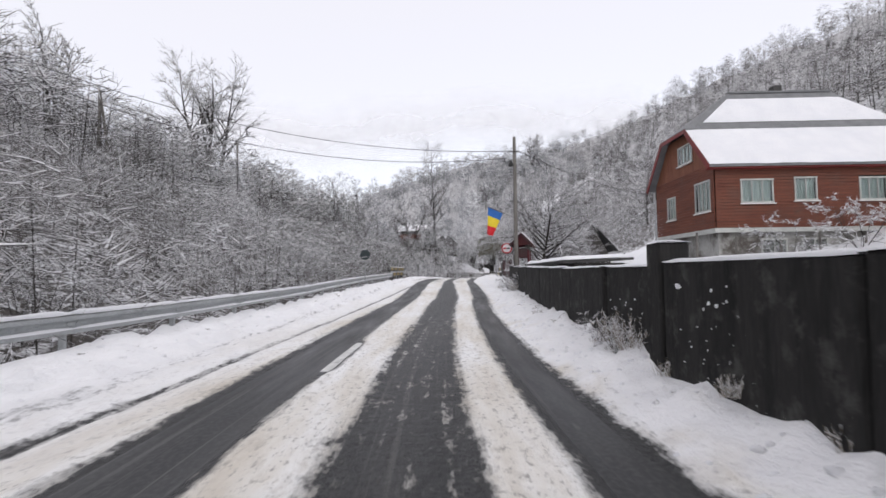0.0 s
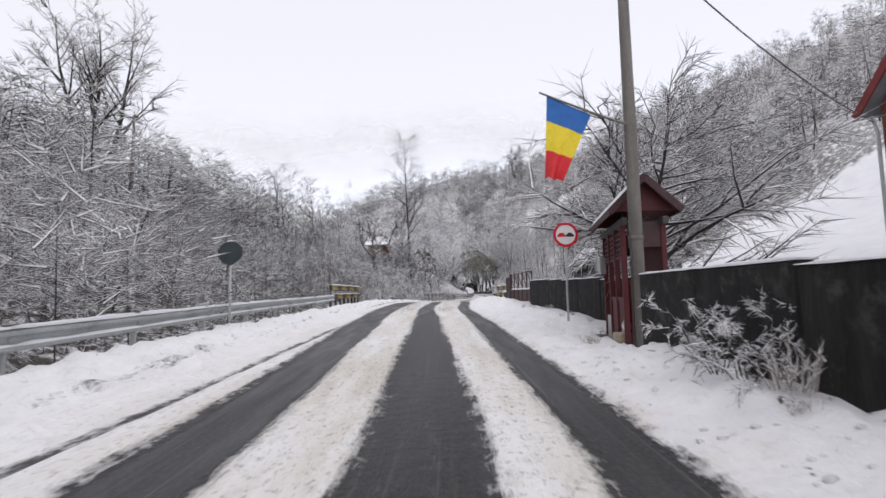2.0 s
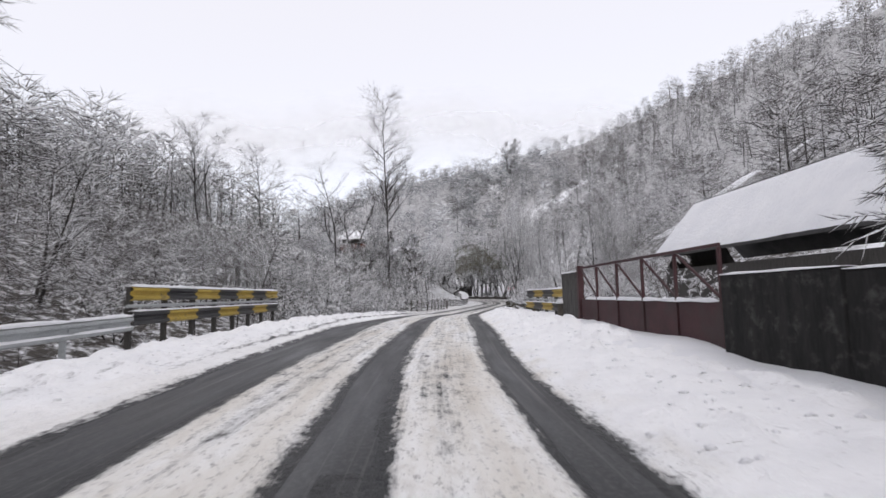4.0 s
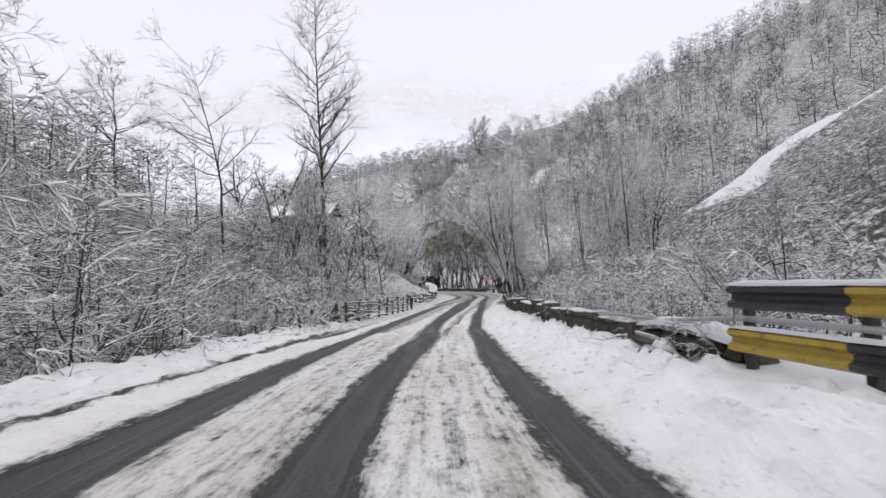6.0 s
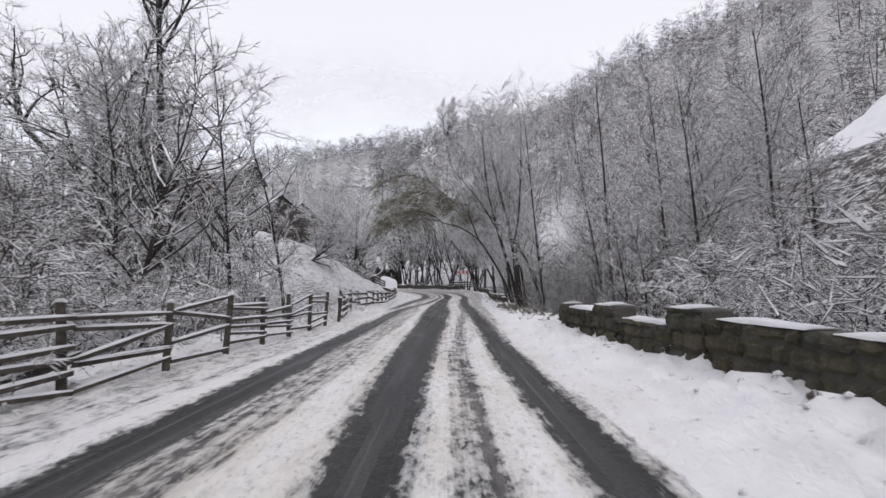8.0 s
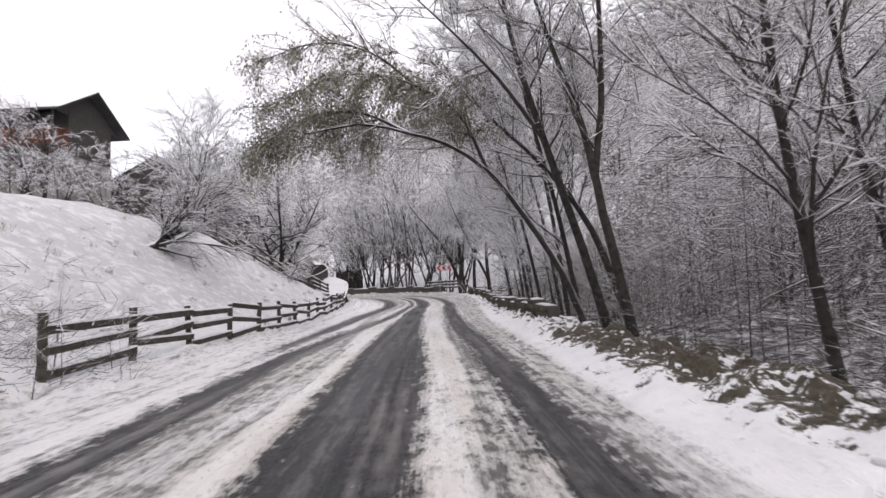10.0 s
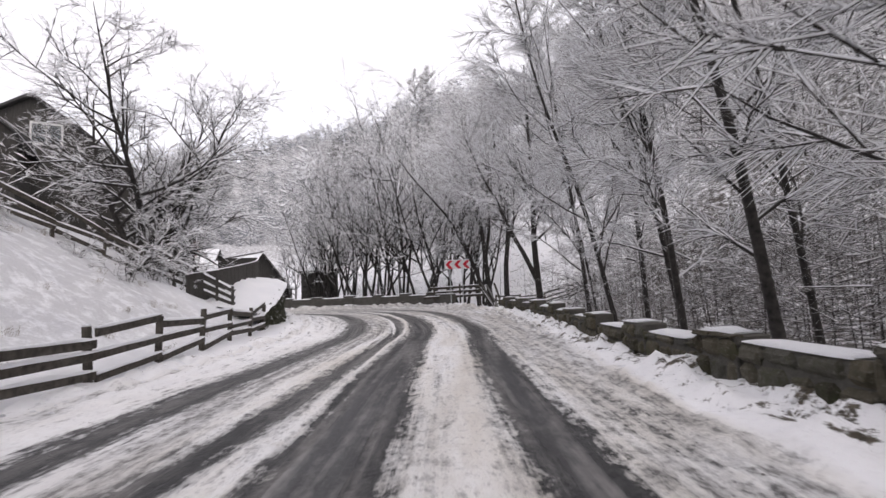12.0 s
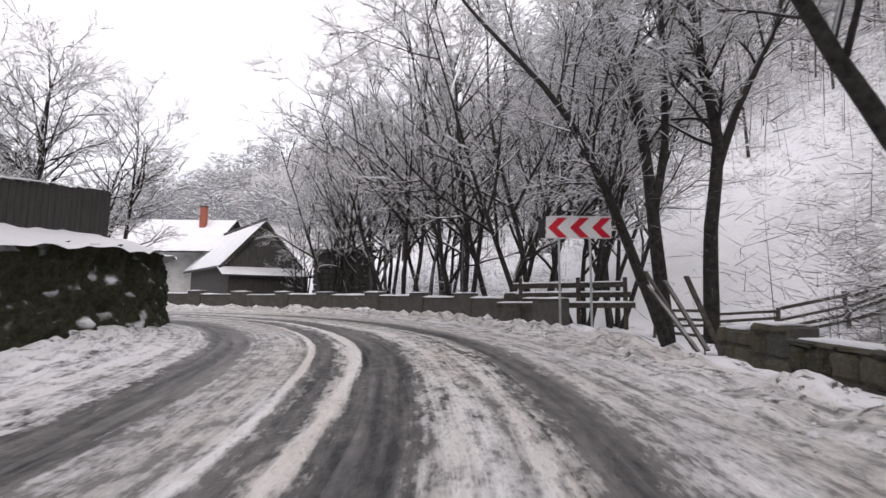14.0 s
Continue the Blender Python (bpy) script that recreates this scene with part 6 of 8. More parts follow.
up = Vector((0, 0, 0.12))
part("roof_snow", roof_snow([Vector(q) + up - Vector((0, 0.06, 0.02)) for q in lower_f], 5), M["snow"], house, "thick snow with a ragged edge", smooth=True)
part("roof_snow", roof_snow([Vector((15.2, 26.8, zk + 0.46)), Vector((FX - 0.3, 26.8, zk + 0.46)), Vector((FX - 2.6, 27.9, RZ - 0.33)), Vector((17.2, 27.9, RZ - 0.33))], 6), M["snow"], house, "snow slipped below the bare ridge", smooth=True)
for sgn, poly in ((1, [(24.35, ze - 0.28), (26.7, zk - 0.05)]), (-1, [(32.0, ze - 0.28), (29.7, zk - 0.05)])):
    part("bargeboard", Geo().beam((GX - ov - 0.03, poly[0][0], poly[0][1]), (GX - ov - 0.03, poly[1][0], poly[1][1]), 0.05, 0.26), M["red_fascia"], house, "dark red bargeboard")
part("bargeboard", Geo().beam((GX - ov - 0.03, 26.6, zk - 0.02), (GX - ov - 0.03, 29.8, zk - 0.02), 0.05, 0.22), M["red_fascia"], house, "dark red bargeboard")
part("soffit", Geo().prism([(GX - ov, FY - 0.4, ze - 0.32), (FX, FY - 0.4, ze - 0.32), (FX, FY, ze - 0.32), (GX - ov, FY, ze - 0.32)], (0, 0, 0.05)), M["red_fascia"], house)
part("downpipe", Geo().tube([(GX - 0.1, BY + 0.25, ze - 0.3), (GX - 0.1, BY + 0.1, ze - 0.8), (GX - 0.1, BY + 0.1, 0.5)], [0.05] * 3, 8), M["galvanised"], house)
for i in range(6):
    solid("yard_post", Geo().tube([(12.6 + i * 1.9, 22.8 + 0.2 * (i % 2), 0.3), (12.65 + i * 1.9, 22.8 + 0.2 * (i % 2), 2.9 - 0.2 * (i % 3))], [0.07, 0.05], 7), M["pole"], "grey wooden yard post in front of the house", "post", "yard posts")

# a second roof behind the gate
ROOF_E, ROOF_R = (12.49, 3.04), (14.73, 5.66)
h2 = thing("small_house", "low house with a thick snow-covered roof behind the gate", "house")
part("wall", Geo().prism([(12.9, 46.9, 0.1), (16.4, 46.9, 0.1), (16.4, 57.6, 0.1), (12.9, 57.6, 0.1)], (0, 0, 2.4)), M["dark_plank"], h2)
f2 = [(ROOF_E[0], 58.0, ROOF_E[1]), (ROOF_E[0], 46.5, ROOF_E[1]), (ROOF_R[0], 46.5, ROOF_R[1]), (ROOF_R[0], 58.0, ROOF_R[1])]
b2 = [(ROOF_R[0], 58.0, ROOF_R[1]), (ROOF_R[0], 46.5, ROOF_R[1]), (17.0, 46.5, ROOF_E[1]), (17.0, 58.0, ROOF_E[1])]
for q in (f2, b2):
    part("roof_plane", Geo().prism(q, (0, 0, 0.1)), M["roof_dark"], h2)
    part("roof_snow", roof_snow([Vector(v) + Vector((0, 0, 0.1)) for v in q], 9, thick=0.16), M["snow"], h2, smooth=True)
for y in (46.9, 57.5):
    part("gable_wall", Geo().prism([(12.9, y, 2.5), (16.4, y, 2.5), (ROOF_R[0], y, ROOF_R[1] - 0.15)], (0, 0.1, 0)), M["dark_plank"], h2)

# ---------------------------------------------------------------- pole, wires, flag
def hang(a, b, sag, n=18):
    a, b = Vector(a), Vector(b)
    return [a.lerp(b, i / n) - Vector((0, 0, 4 * sag * (i / n) * (1 - i / n))) for i in range(n + 1)]


pole = thing("utility_pole", "grey wooden utility pole with a flag beside the wall", "pole", (4.78, 26.45, 0))
part("shaft", Geo().tube([(0, 0, -0.3), (0, 0, 3), (0, 0, 8.58)], [0.125, 0.115, 0.085], 14), M["pole"], pole, smooth=True)
part("crossarm", Geo().beam((-0.32, -0.1, 7.76), (0.25, -0.1, 7.76), 0.06, 0.06), M["dark_plank"], pole)
part("bracket", Geo().tube([(-0.1, 0, 7.5), (-0.34, 0, 7.5), (-0.42, 0, 7.42), (-0.34, 0, 7.34), (-0.12, 0, 7.34)], [0.025] * 5, 6), M["galvanised"], pole)
part("lamp_bell", Geo().tube([(-0.2, 0, 7.28), (-0.2, 0, 7.16), (-0.2, 0, 7.02), (-0.2, 0, 6.98)], [0.05, 0.09, 0.17, 0.18], 12), M["wire"], pole, "dark bell-shaped lamp", smooth=True)
part("steel_band", Geo().tube([(0, 0, 2.05), (0, 0, 2.13)], [0.128, 0.128], 14), M["pole"], pole, smooth=True)
part("cable_pipe", Geo().tube([(-0.13, -0.03, 0.1), (-0.125, -0.03, 2.2)], [0.014, 0.014], 8), M["dark_plank"], pole, smooth=True)
lan = thing("grave_lantern", "small white lantern standing on the tan block", "lantern", (4.85, 27.35, 0.36))
part("base", Geo().tube([(0, 0, 0), (0, 0, 0.03), (0, 0, 0.05)], [0.05, 0.05, 0.035], 10), M["window_paint"], lan, smooth=True)
part("body", Geo().tube([(0, 0, 0.05), (0, 0, 0.09), (0, 0, 0.15), (0, 0, 0.17)], [0.035, 0.048, 0.045, 0.03], 10), M["white_paint"], lan, smooth=True)
part("cap", Geo().tube([(0, 0, 0.17), (0, 0, 0.2), (0, 0, 0.23)], [0.05, 0.03, 0.006], 10), M["window_paint"], lan, smooth=True)
footing = Geo().box((4.85, 27.35, 0.10), (0.36, 0.42, 0.52), None, 0.03, 0.008)
solid("concrete_footing", footing, M["pale_block"], "small tan concrete block before the shrine", "block")
fl = thing("national_flag", "blue, yellow and red cloth flag hanging from its staff", "flag", (4.80, 26.35, 0))
A, B, A2, B2 = Vector((-1.50, 0.15, 4.73)), Vector((-0.70, 0.15, 4.37)), Vector((-1.57, 0.15, 3.20)), Vector((-1.28, 0.15, 3.16))


def cloth(v0, v1, seed):
    g, n, m = Geo(), 14, 10
    pts = []
    for side in (0, 1):
        for j in range(m + 1):
            v = v0 + (v1 - v0) * j / m
            for i in range(n + 1):
                u = i / n
                q = A.lerp(B, u).lerp(A2.lerp(B2, u), v)
                q.y += 0.07 * v * math.sin(u * 9 + v * 2) + side * 0.006
                q.z += 0.03 * v * math.sin(u * 11)
                pts.append(q)
    k, h = n + 1, (n + 1) * (m + 1)
    fcs = []
    for j in range(m):
        for i in range(n):
            fcs += [(j * k + i, j * k + i + 1, (j + 1) * k + i + 1, (j + 1) * k + i), (h + j * k + i, h + (j + 1) * k + i, h + (j + 1) * k + i + 1, h + j * k + i + 1)]
    return g.add(pts, fcs)


for nm, a, b in (("blue", 0, 0.30), ("yellow", 0.30, 0.66), ("red", 0.66, 1.0)):
    part(nm + "_stripe", cloth(a, b, 1), M["flag_" + nm], fl, nm + " cloth stripe", smooth=True)
part("staff", Geo().tube([(-1.64, 0.15, 4.80), (-0.7, 0.12, 4.40), (-0.1, 0.02, 4.13)], [0.018, 0.022, 0.024], 8), M["pole"], fl, "thin grey wooden staff")


def hill_pole(x, y, top, tall, label, frame_legs=False):
    ob = thing("utility_pole", label, "pole", (x, y, top - tall), "poles on the hill")
    part("shaft", Geo().tube([(0, 0, -0.6), (0, 0, tall)], [0.15, 0.11], 8), M["pole"], ob, smooth=True)
    if frame_legs:
        part("brace_leg", Geo().tube([(0.9, 0.2, -0.6), (0.05, 0, tall - 0.5)], [0.13, 0.10], 8), M["pole"], ob)
    part("crossarm", Geo().beam((-0.5, 0, tall - 0.25), (0.5, 0, tall - 0.25), 0.08, 0.1), M["dark_plank"], ob)
    return ob


hill_pole(-30.5, 41.5, 18.0, 6.0, "wooden A-frame utility pole on the slope", True)
hill_pole(-29.1, 18.5, 16.4, 6.0, "wooden utility pole on the near slope")
hill_pole(-29.4, 65.6, 19.8, 7.0, "wooden utility pole rising out of the woods")
hill_pole(-30.0, 109.5, 20.5, 8.0, "distant wooden utility pole on the ridge")
for i, (a, b, sag) in enumerate((((4.48, 26.35, 7.78), (-29.0, 18.8, 16.3), 2.75), ((4.34, 26.45, 7.42), (-29.2, 18.2, 16.3), 3.45), ((4.98, 26.35, 7.78), (14.3, 31.6, 6.0), 0.35), ((-30.5, 41.5, 17.8), (-29.4, 65.6, 19.6), 1.2), ((-29.4, 65.6, 19.6), (-30, 109.5, 20.3), 1.5), ((-30.7, 41.5, 17.8), (-44, 12, 17.5), 1.2))):
    solid("overhead_wire", Geo().tube(hang(a, b, sag), [0.016] * 19, 5), M["wire"], "black overhead wire between the poles", "wire", "overhead wires")

# ---------------------------------------------------------------- road signs
def car_shape(geo, c, s, facing):
    pts = [(-0.5, -0.25), (0.5, -0.25), (0.5, 0.0), (0.34, 0.03), (0.24, 0.24), (-0.24, 0.24), (-0.34, 0.03), (-0.5, 0.0)]
    return geo.prism([Vector(c) + Vector((u * s, 0, v * s)) for u, v in pts], (0, -0.004, 0))


sg = thing("road_sign", "round red-rimmed no-overtaking sign on a grey post", "road sign", (4.70, 30.64, 0))
part("post", Geo().tube([(0, 0.03, -0.2), (0, 0.03, 2.95)], [0.03, 0.03], 10), M["galvanised"], sg, smooth=True)
part("plate", Geo().disc((0, -0.012, 2.66), (0, -1, 0), 0.32, 0.012), M["sign_white"], sg)
part("rim", Geo().disc((0, -0.025, 2.66), (0, -1, 0), 0.33, 0.006, hole=0.262), M["sign_red"], sg, "red ring")
part("car_symbol", car_shape(Geo(), (-0.115, -0.026, 2.66), 0.22, 0), M["sign_red"], sg, "red car symbol")
part("car_symbol", car_shape(Geo(), (0.115, -0.026, 2.66), 0.22, 0), M["sign_black"], sg, "black car symbol")
part("snow_cap", Geo().cap_of_snow([(-0.1, 0, 2.985), (0.1, 0, 2.985)], 0.05, 0.03, 2, 0.05), M["snow"], sg, smooth=True)
sb = thing("road_sign", "round road sign seen from its dark back, behind the guardrail", "road sign", (-4.45, 31.3, 0))
part("post", Geo().tube([(0, 0.045, -0.5), (0, 0.045, 2.72)], [0.03, 0.03], 10), M["galvanised"], sb, smooth=True)
part("plate", Geo().disc((0, 0.0, 2.37), (0, 1, 0), 0.335, 0.014), M["sign_back"], sb, "dark unpainted back")
part("snow_cap", Geo().cap_of_snow([(-0.1, 0, 2.70), (0.1, 0, 2.70)], 0.05, 0.03, 3, 0.05), M["snow"], sb, smooth=True)

cv = thing("bend_sign", "long red and white chevron board on two posts", "road sign", (19.37, 132.62, 0.2), turn=radians(-3))
part("board", Geo().box((0, 0, 2.48), (1.57, 0.03, 0.52), None, 0.006), M["sign_white"], cv, "white board")
part("end_plate", Geo().box((-0.88, 0.04, 2.46), (0.16, 0.03, 0.46), None, 0.006), M["sign_black"], cv, "dark side plate")
for i in range(3):
    x = -0.56 + i * 0.53
    part("chevron", Geo().prism([(x - 0.18, -0.016, 2.48), (x + 0.06, -0.016, 2.72), (x + 0.28, -0.016, 2.72), (x + 0.04, -0.016, 2.48), (x + 0.28, -0.016, 2.24), (x + 0.06, -0.016, 2.24)], (0, -0.004, 0)), M["sign_red"], cv, "red arrow pointing to the bend")
for x in (-0.47, 0.28):
    part("post", Geo().tube([(x, 0.05, -0.3), (x, 0.05, 2.7)], [0.028, 0.028], 10), M["galvanised"], cv, smooth=True)
part("snow_cap", Geo().cap_of_snow([(-0.78, 0, 2.745), (0.78, 0, 2.745)], 0.06, 0.03, 5, 0.1), M["snow"], cv, smooth=True)

# ---------------------------------------------------------------- wayside shrine
sh = thing("wayside_shrine", "dark red roofed wooden wayside shrine open towards the road", "shrine", (5.38, 28.12, 0.02), turn=radians(-101.5))
W, D = 1.12, 0.36
part("plinth", Geo().box((0, 0, -0.02), (2 * W + 0.14, 2 * D + 0.1, 0.3), None, 0.02), M["render_wall"], sh, "pale rendered plinth")
part("back_wall", Geo().box((0, D - 0.03, 1.3), (2 * W, 0.05, 2.34), None, 0.01), M["shrine_red"], sh)
for x in (-W, W):
    part("side_wall", Geo().box((x, 0.02, 0.75), (0.045, 2 * D - 0.12, 1.24), None, 0.01), M["shrine_red"], sh)
    part("side_rail", Geo().box((x, 0.02, 2.2), (0.05, 2 * D - 0.12, 0.5), None, 0.01), M["maroon"], sh)
for x, y in ((-W, -D), (-W / 3, -D), (W / 3, -D), (W, -D), (-W, D), (W, D)):
    part("corner_post", Geo().box((x, y, 1.3), (0.10, 0.10, 2.4), None, 0.012), M["shrine_red"], sh)
part("front_parapet", Geo().box((-W * 2 / 3, -D + 0.005, 0.34), (W * 2 / 3 - 0.105, 0.05, 0.5), None, 0.01), M["render_wall"], sh, "pinkish faded panel")
for x in (0, W * 2 / 3):
    part("door_leaf", Geo().box((x, -D + 0.01, 0.55), (W * 2 / 3 - 0.105, 0.045, 0.92), None, 0.01), M["shrine_red"], sh, "dark red low door")
    part("door_rail", Geo().box((x, -D - 0.02, 0.98), (W * 2 / 3 - 0.12, 0.03, 0.07), None, 0.008), M["maroon"], sh)
part("icon_board", Geo().box((-W * 2 / 3, D - 0.09, 1.25), (0.5, 0.03, 0.7), None, 0.01), M["maroon"], sh)
for x in (-W * 2 / 3, 0, W * 2 / 3):
    lat = Geo()
    for k in range(6):
        lat.box((x - 0.28 + 0.112 * k, -D, 2.06), (0.03, 0.03, 0.5), None, 0.004)
    for k in range(5):
        lat.box((x, -D - 0.012, 1.86 + 0.1 * k), (W * 2 / 3 - 0.11, 0.02, 0.026), None, 0.004)
    part("lattice", lat, M["maroon"], sh, "carved lattice above the opening")
    part("arch_rail", Geo().box((x, -D, 1.79), (W * 2 / 3 - 0.105, 0.06, 0.06), None, 0.01), M["shrine_red"], sh)
for y in (-D - 0.01, D):
    part("lintel", Geo().box((0, y, 2.44), (2 * W + 0.5, 0.11, 0.13), None, 0.012), M["plank"], sh, "weathered bare timber beam")
EY, EZ, AZ, RX2 = 0.62, 2.62, 3.26, 1.44
for x in (-W - 0.12, W + 0.12):
    part("gable", Geo().prism([(x - 0.02, -EY + 0.08, EZ + 0.02), (x - 0.02, EY - 0.08, EZ + 0.02), (x - 0.02, 0, AZ - 0.03)], (0.04, 0, 0)), M["shrine_red"], sh)
for sg_ in (-1, 1):
    q = [(-RX2, sg_ * EY, EZ), (RX2, sg_ * EY, EZ), (RX2, 0, AZ), (-RX2, 0, AZ)]
    part("roof_plane", Geo().prism(q if sg_ < 0 else q[::-1], (0, 0, 0.05)), M["shrine_red"], sh, "red boarded roof underside")
    part("roof_snow", roof_snow([Vector(v) + Vector((0, 0, 0.06)) for v in q], 30 + sg_, thick=0.07, cells=14), M["snow"], sh, "snow on the roof", smooth=True)
    part("eave_board", Geo().beam((-RX2, sg_ * EY, EZ), (RX2, sg_ * EY, EZ), 0.03, 0.12), M["maroon"], sh)
    for x in (-RX2 - 0.01, RX2 + 0.01):
        part("fascia", Geo().beam((x, sg_ * (EY + 0.01), EZ - 0.02), (x, 0, AZ - 0.02), 0.03, 0.13), M["maroon"], sh)
box_ = thing("meter_box", "small grey box fixed to the shrine's post", "box", (5.16, 29.3, 1.75))
part("case", Geo().box((0, 0, 0), (0.14, 0.2, 0.4), None, 0.015), M["galvanised"], box_)
part("lid", Geo().box((-0.078, 0, 0.02), (0.016, 0.16, 0.3), None, 0.006), M["window_paint"], box_)

# ---------------------------------------------------------------- gate and plank fence before the bridge
gt = thing("yard_gate", "maroon sheet-metal double gate with an open upper frame", "gate")
for i in range(5):
    y0 = 43.48 + i * 1.42
    part("gate_panel", Geo().box((6.42, y0 + 0.7, 0.80), (0.03, 1.36, 0.95), None, 0.006), M["maroon"], gt)
    part("upright", Geo().box((6.40, y0, 1.15), (0.06, 0.06, 2.1), None, 0.006), M["maroon"], gt)
    part("top_bar", Geo().box((6.41, y0 + 0.7, 2.24), (0.05, 1.42, 0.06), None, 0.006), M["maroon"], gt)
    part("brace", Geo().beam((6.41, y0 + 0.05, 1.35), (6.41, y0 + 1.35, 2.18), 0.04, 0.05), M["maroon"], gt)
part("gate_post", Geo().box((6.42, 50.66, 1.25), (0.17, 0.17, 2.15), None, 0.01), M["maroon"], gt)
part("panel_snow", Geo().cap_of_snow([(6.42, 43.6 + i * 0.5, 1.275) for i in range(14)], 0.1, 0.08, 61, 0.2), M["snow"], gt, smooth=True)
pf = thing("plank_fence", "grey weathered upright plank fence with snow on top", "fence")
yy, r = 50.78, random.Random(12)
while yy < 52.4:
    w = r.uniform(0.13, 0.19)
    h = 1.79 + r.uniform(-0.03, 0.03)
    part("plank", Geo().box((6.36 + r.uniform(-0.01, 0.01), yy + w / 2, 0.35 + h / 2), (0.03, w - 0.01, h), None, 0.006), M["plank"], pf)
    yy += w
for z in (0.7, 1.6):
    part("cross_rail", Geo().beam((6.42, 50.76, z), (6.42, 52.45, z), 0.05, 0.09), M["dark_plank"], pf)
part("top_snow", Geo().cap_of_snow([(6.37, 50.8 + i * 0.4, 2.145) for i in range(5)], 0.13, 0.05, 62, 0.2), M["snow"], pf, smooth=True)

# ---------------------------------------------------------------- parapets beside the wood


def stone_wall(name, label, pts, top, base, seed, thick=0.38, stones=True, stone=0.30, uneven=0.03):
    """A wall of rubble stones, each one a piece, with higher piers every few metres."""
    ob = tagged(new(name), label, "wall", kind="structure")
    r = random.Random(seed)
    line = glide([(*p, 0) for p in pts], 0.3)
    ln = np.r_[0, np.cumsum(np.linalg.norm(np.diff(line[:, :2], axis=0), axis=1))]

    def at(u):
        return Vector((float(np.interp(u, ln, line[:, 0])), float(np.interp(u, ln, line[:, 1])), 0))
    u, i = 0.0, 0
    while u < ln[-1] - 0.3:
        pier = i % 2
        w = min((0.85 if pier else 1.75) * r.uniform(0.9, 1.1), ln[-1] - u)
        zt = float(np.interp(u, np.linspace(0, ln[-1], len(top)), top)) + (0.14 if pier else 0) + r.uniform(-uneven, uneven)
        zb = float(np.interp(u, np.linspace(0, ln[-1], len(base)), base))
        p, q = at(u + 0.005), at(u + w - 0.005)
        d = (q - p).normalized()
        x = d.cross(Vector((0, 0, 1)))
        t = Matrix((x, d, Vector((0, 0, 1)))).transposed()
        tk = thick * (1.2 if pier else 1)
        part("wall_core", Geo().box((p + q) / 2 + Vector((0, 0, (zt + zb) / 2 - 0.2)), (tk - 0.05, (q - p).length, zt - zb + 0.38), t, 0.02, 0.006, r), M["mortar"], ob)
        if stones:
            z = zb - 0.1
            while z < zt - 0.05:
                h = min(stone * r.uniform(0.7, 1.1), zt - z)
                v = 0.0
                while v < w - 0.06:
                    sw = min(stone * r.uniform(0.8, 1.8), w - v)
                    c = p + d * (v + sw / 2) + Vector((0, 0, z + h / 2))
                    for s in ((-1,) if ln[-1] > 3 else (-1, 1)):
                        part("stone", Geo().box(c + x * (s * (tk / 2 - 0.05 + r.uniform(-0.01, 0.035))), (0.14, sw - 0.02, h - 0.02), t, 0.06, 0.018, r), M["stone"], ob)
                    v += sw
                z += h
        c0, c1 = (r.uniform(0.0, 0.22), r.uniform(0.78, 1.0)) if stones else (0.0, 1.0)
        part("wall_snow", Geo().cap_of_snow([p.lerp(q, v) + Vector((0, 0, zt)) for v in (c0, (c0 + c1) / 2, c1)], tk * r.uniform(0.7, 1.1) if stones else tk * 1.15, 0.06 * r.uniform(0.7, 1.3), seed * 60 + i, 0.2), M["snow"], ob, "snow lying on the wall", smooth=True)
        u, i = u + w, i + 1
    return ob


stone_wall("wall_parapet", "old mossy rubble parapet in uneven bays with snow caps", ((6.95, 62.4), (7.25, 65), (7.75, 68.6), (8.35, 72.6), (9.0, 76.8), (9.72, 81.8), (9.95, 83.2)), (0.86, 0.82, 0.70, 0.64), (0.2, 0.1, -0.05, -0.1), 5, thick=0.40, stone=0.27, uneven=0.10)
stone_wall("wall_roadside", "low rubble stone wall with snow-capped piers", ((14.2, 100.6), (15.15, 104.6), (17.25, 113.2), (18.35, 117), (19.55, 121.2), (20.45, 126), (20.85, 129.4)), (0.36, 0.24, 0.17, 0.24, 0.42, 0.56), (-0.3, -0.42, -0.45, -0.4, -0.2, 0.1), 7)
stone_wall("wall_bend", "low stone wall round the outside of the bend", ((19.6, 134.6), (17.6, 138.2), (14.5, 141.6), (10.9, 143.9), (5.5, 146.2), (-1, 147.8)), (0.98, 1.12), (0.25, 0.35), 9, stones=False)

bp = thing("broken_parapet", "broken end of the stone parapet with snow-covered slabs", "wall")
r = random.Random(51)
for k in range(9):
    for j in range(3):
        part("stone", Geo().box((6.98 + r.uniform(-0.03, 0.03), 59.35 + 0.3 * k, 0.18 + 0.26 * j), (0.36, 0.29, 0.25), Matrix.Rotation(r.uniform(-0.1, 0.1), 3, "X"), 0.06, 0.025, r), M["stone"], bp)
part("top_snow", Geo().cap_of_snow([(6.98, 59.2, 0.80), (6.97, 59.8, 0.88), (6.97, 60.6, 1.00), (6.98, 61.3, 0.98), (6.98, 62.0, 0.90)], 0.5, 0.13, 52, 0.3), M["snow"], bp, "thick snow on the broken wall", smooth=True)
part("stump", Geo().box((6.68, 62.05, 0.50), (0.24, 0.26, 0.9), Matrix.Rotation(0.05, 3, "Y"), 0.04, 0.015, r), M["old_concrete"], bp, "leaning concrete stump")
part("stump_snow", Geo().cap_of_snow([(6.68, 61.9, 0.95), (6.68, 62.2, 0.95)], 0.26, 0.07, 53, 0.2), M["snow"], bp, smooth=True)
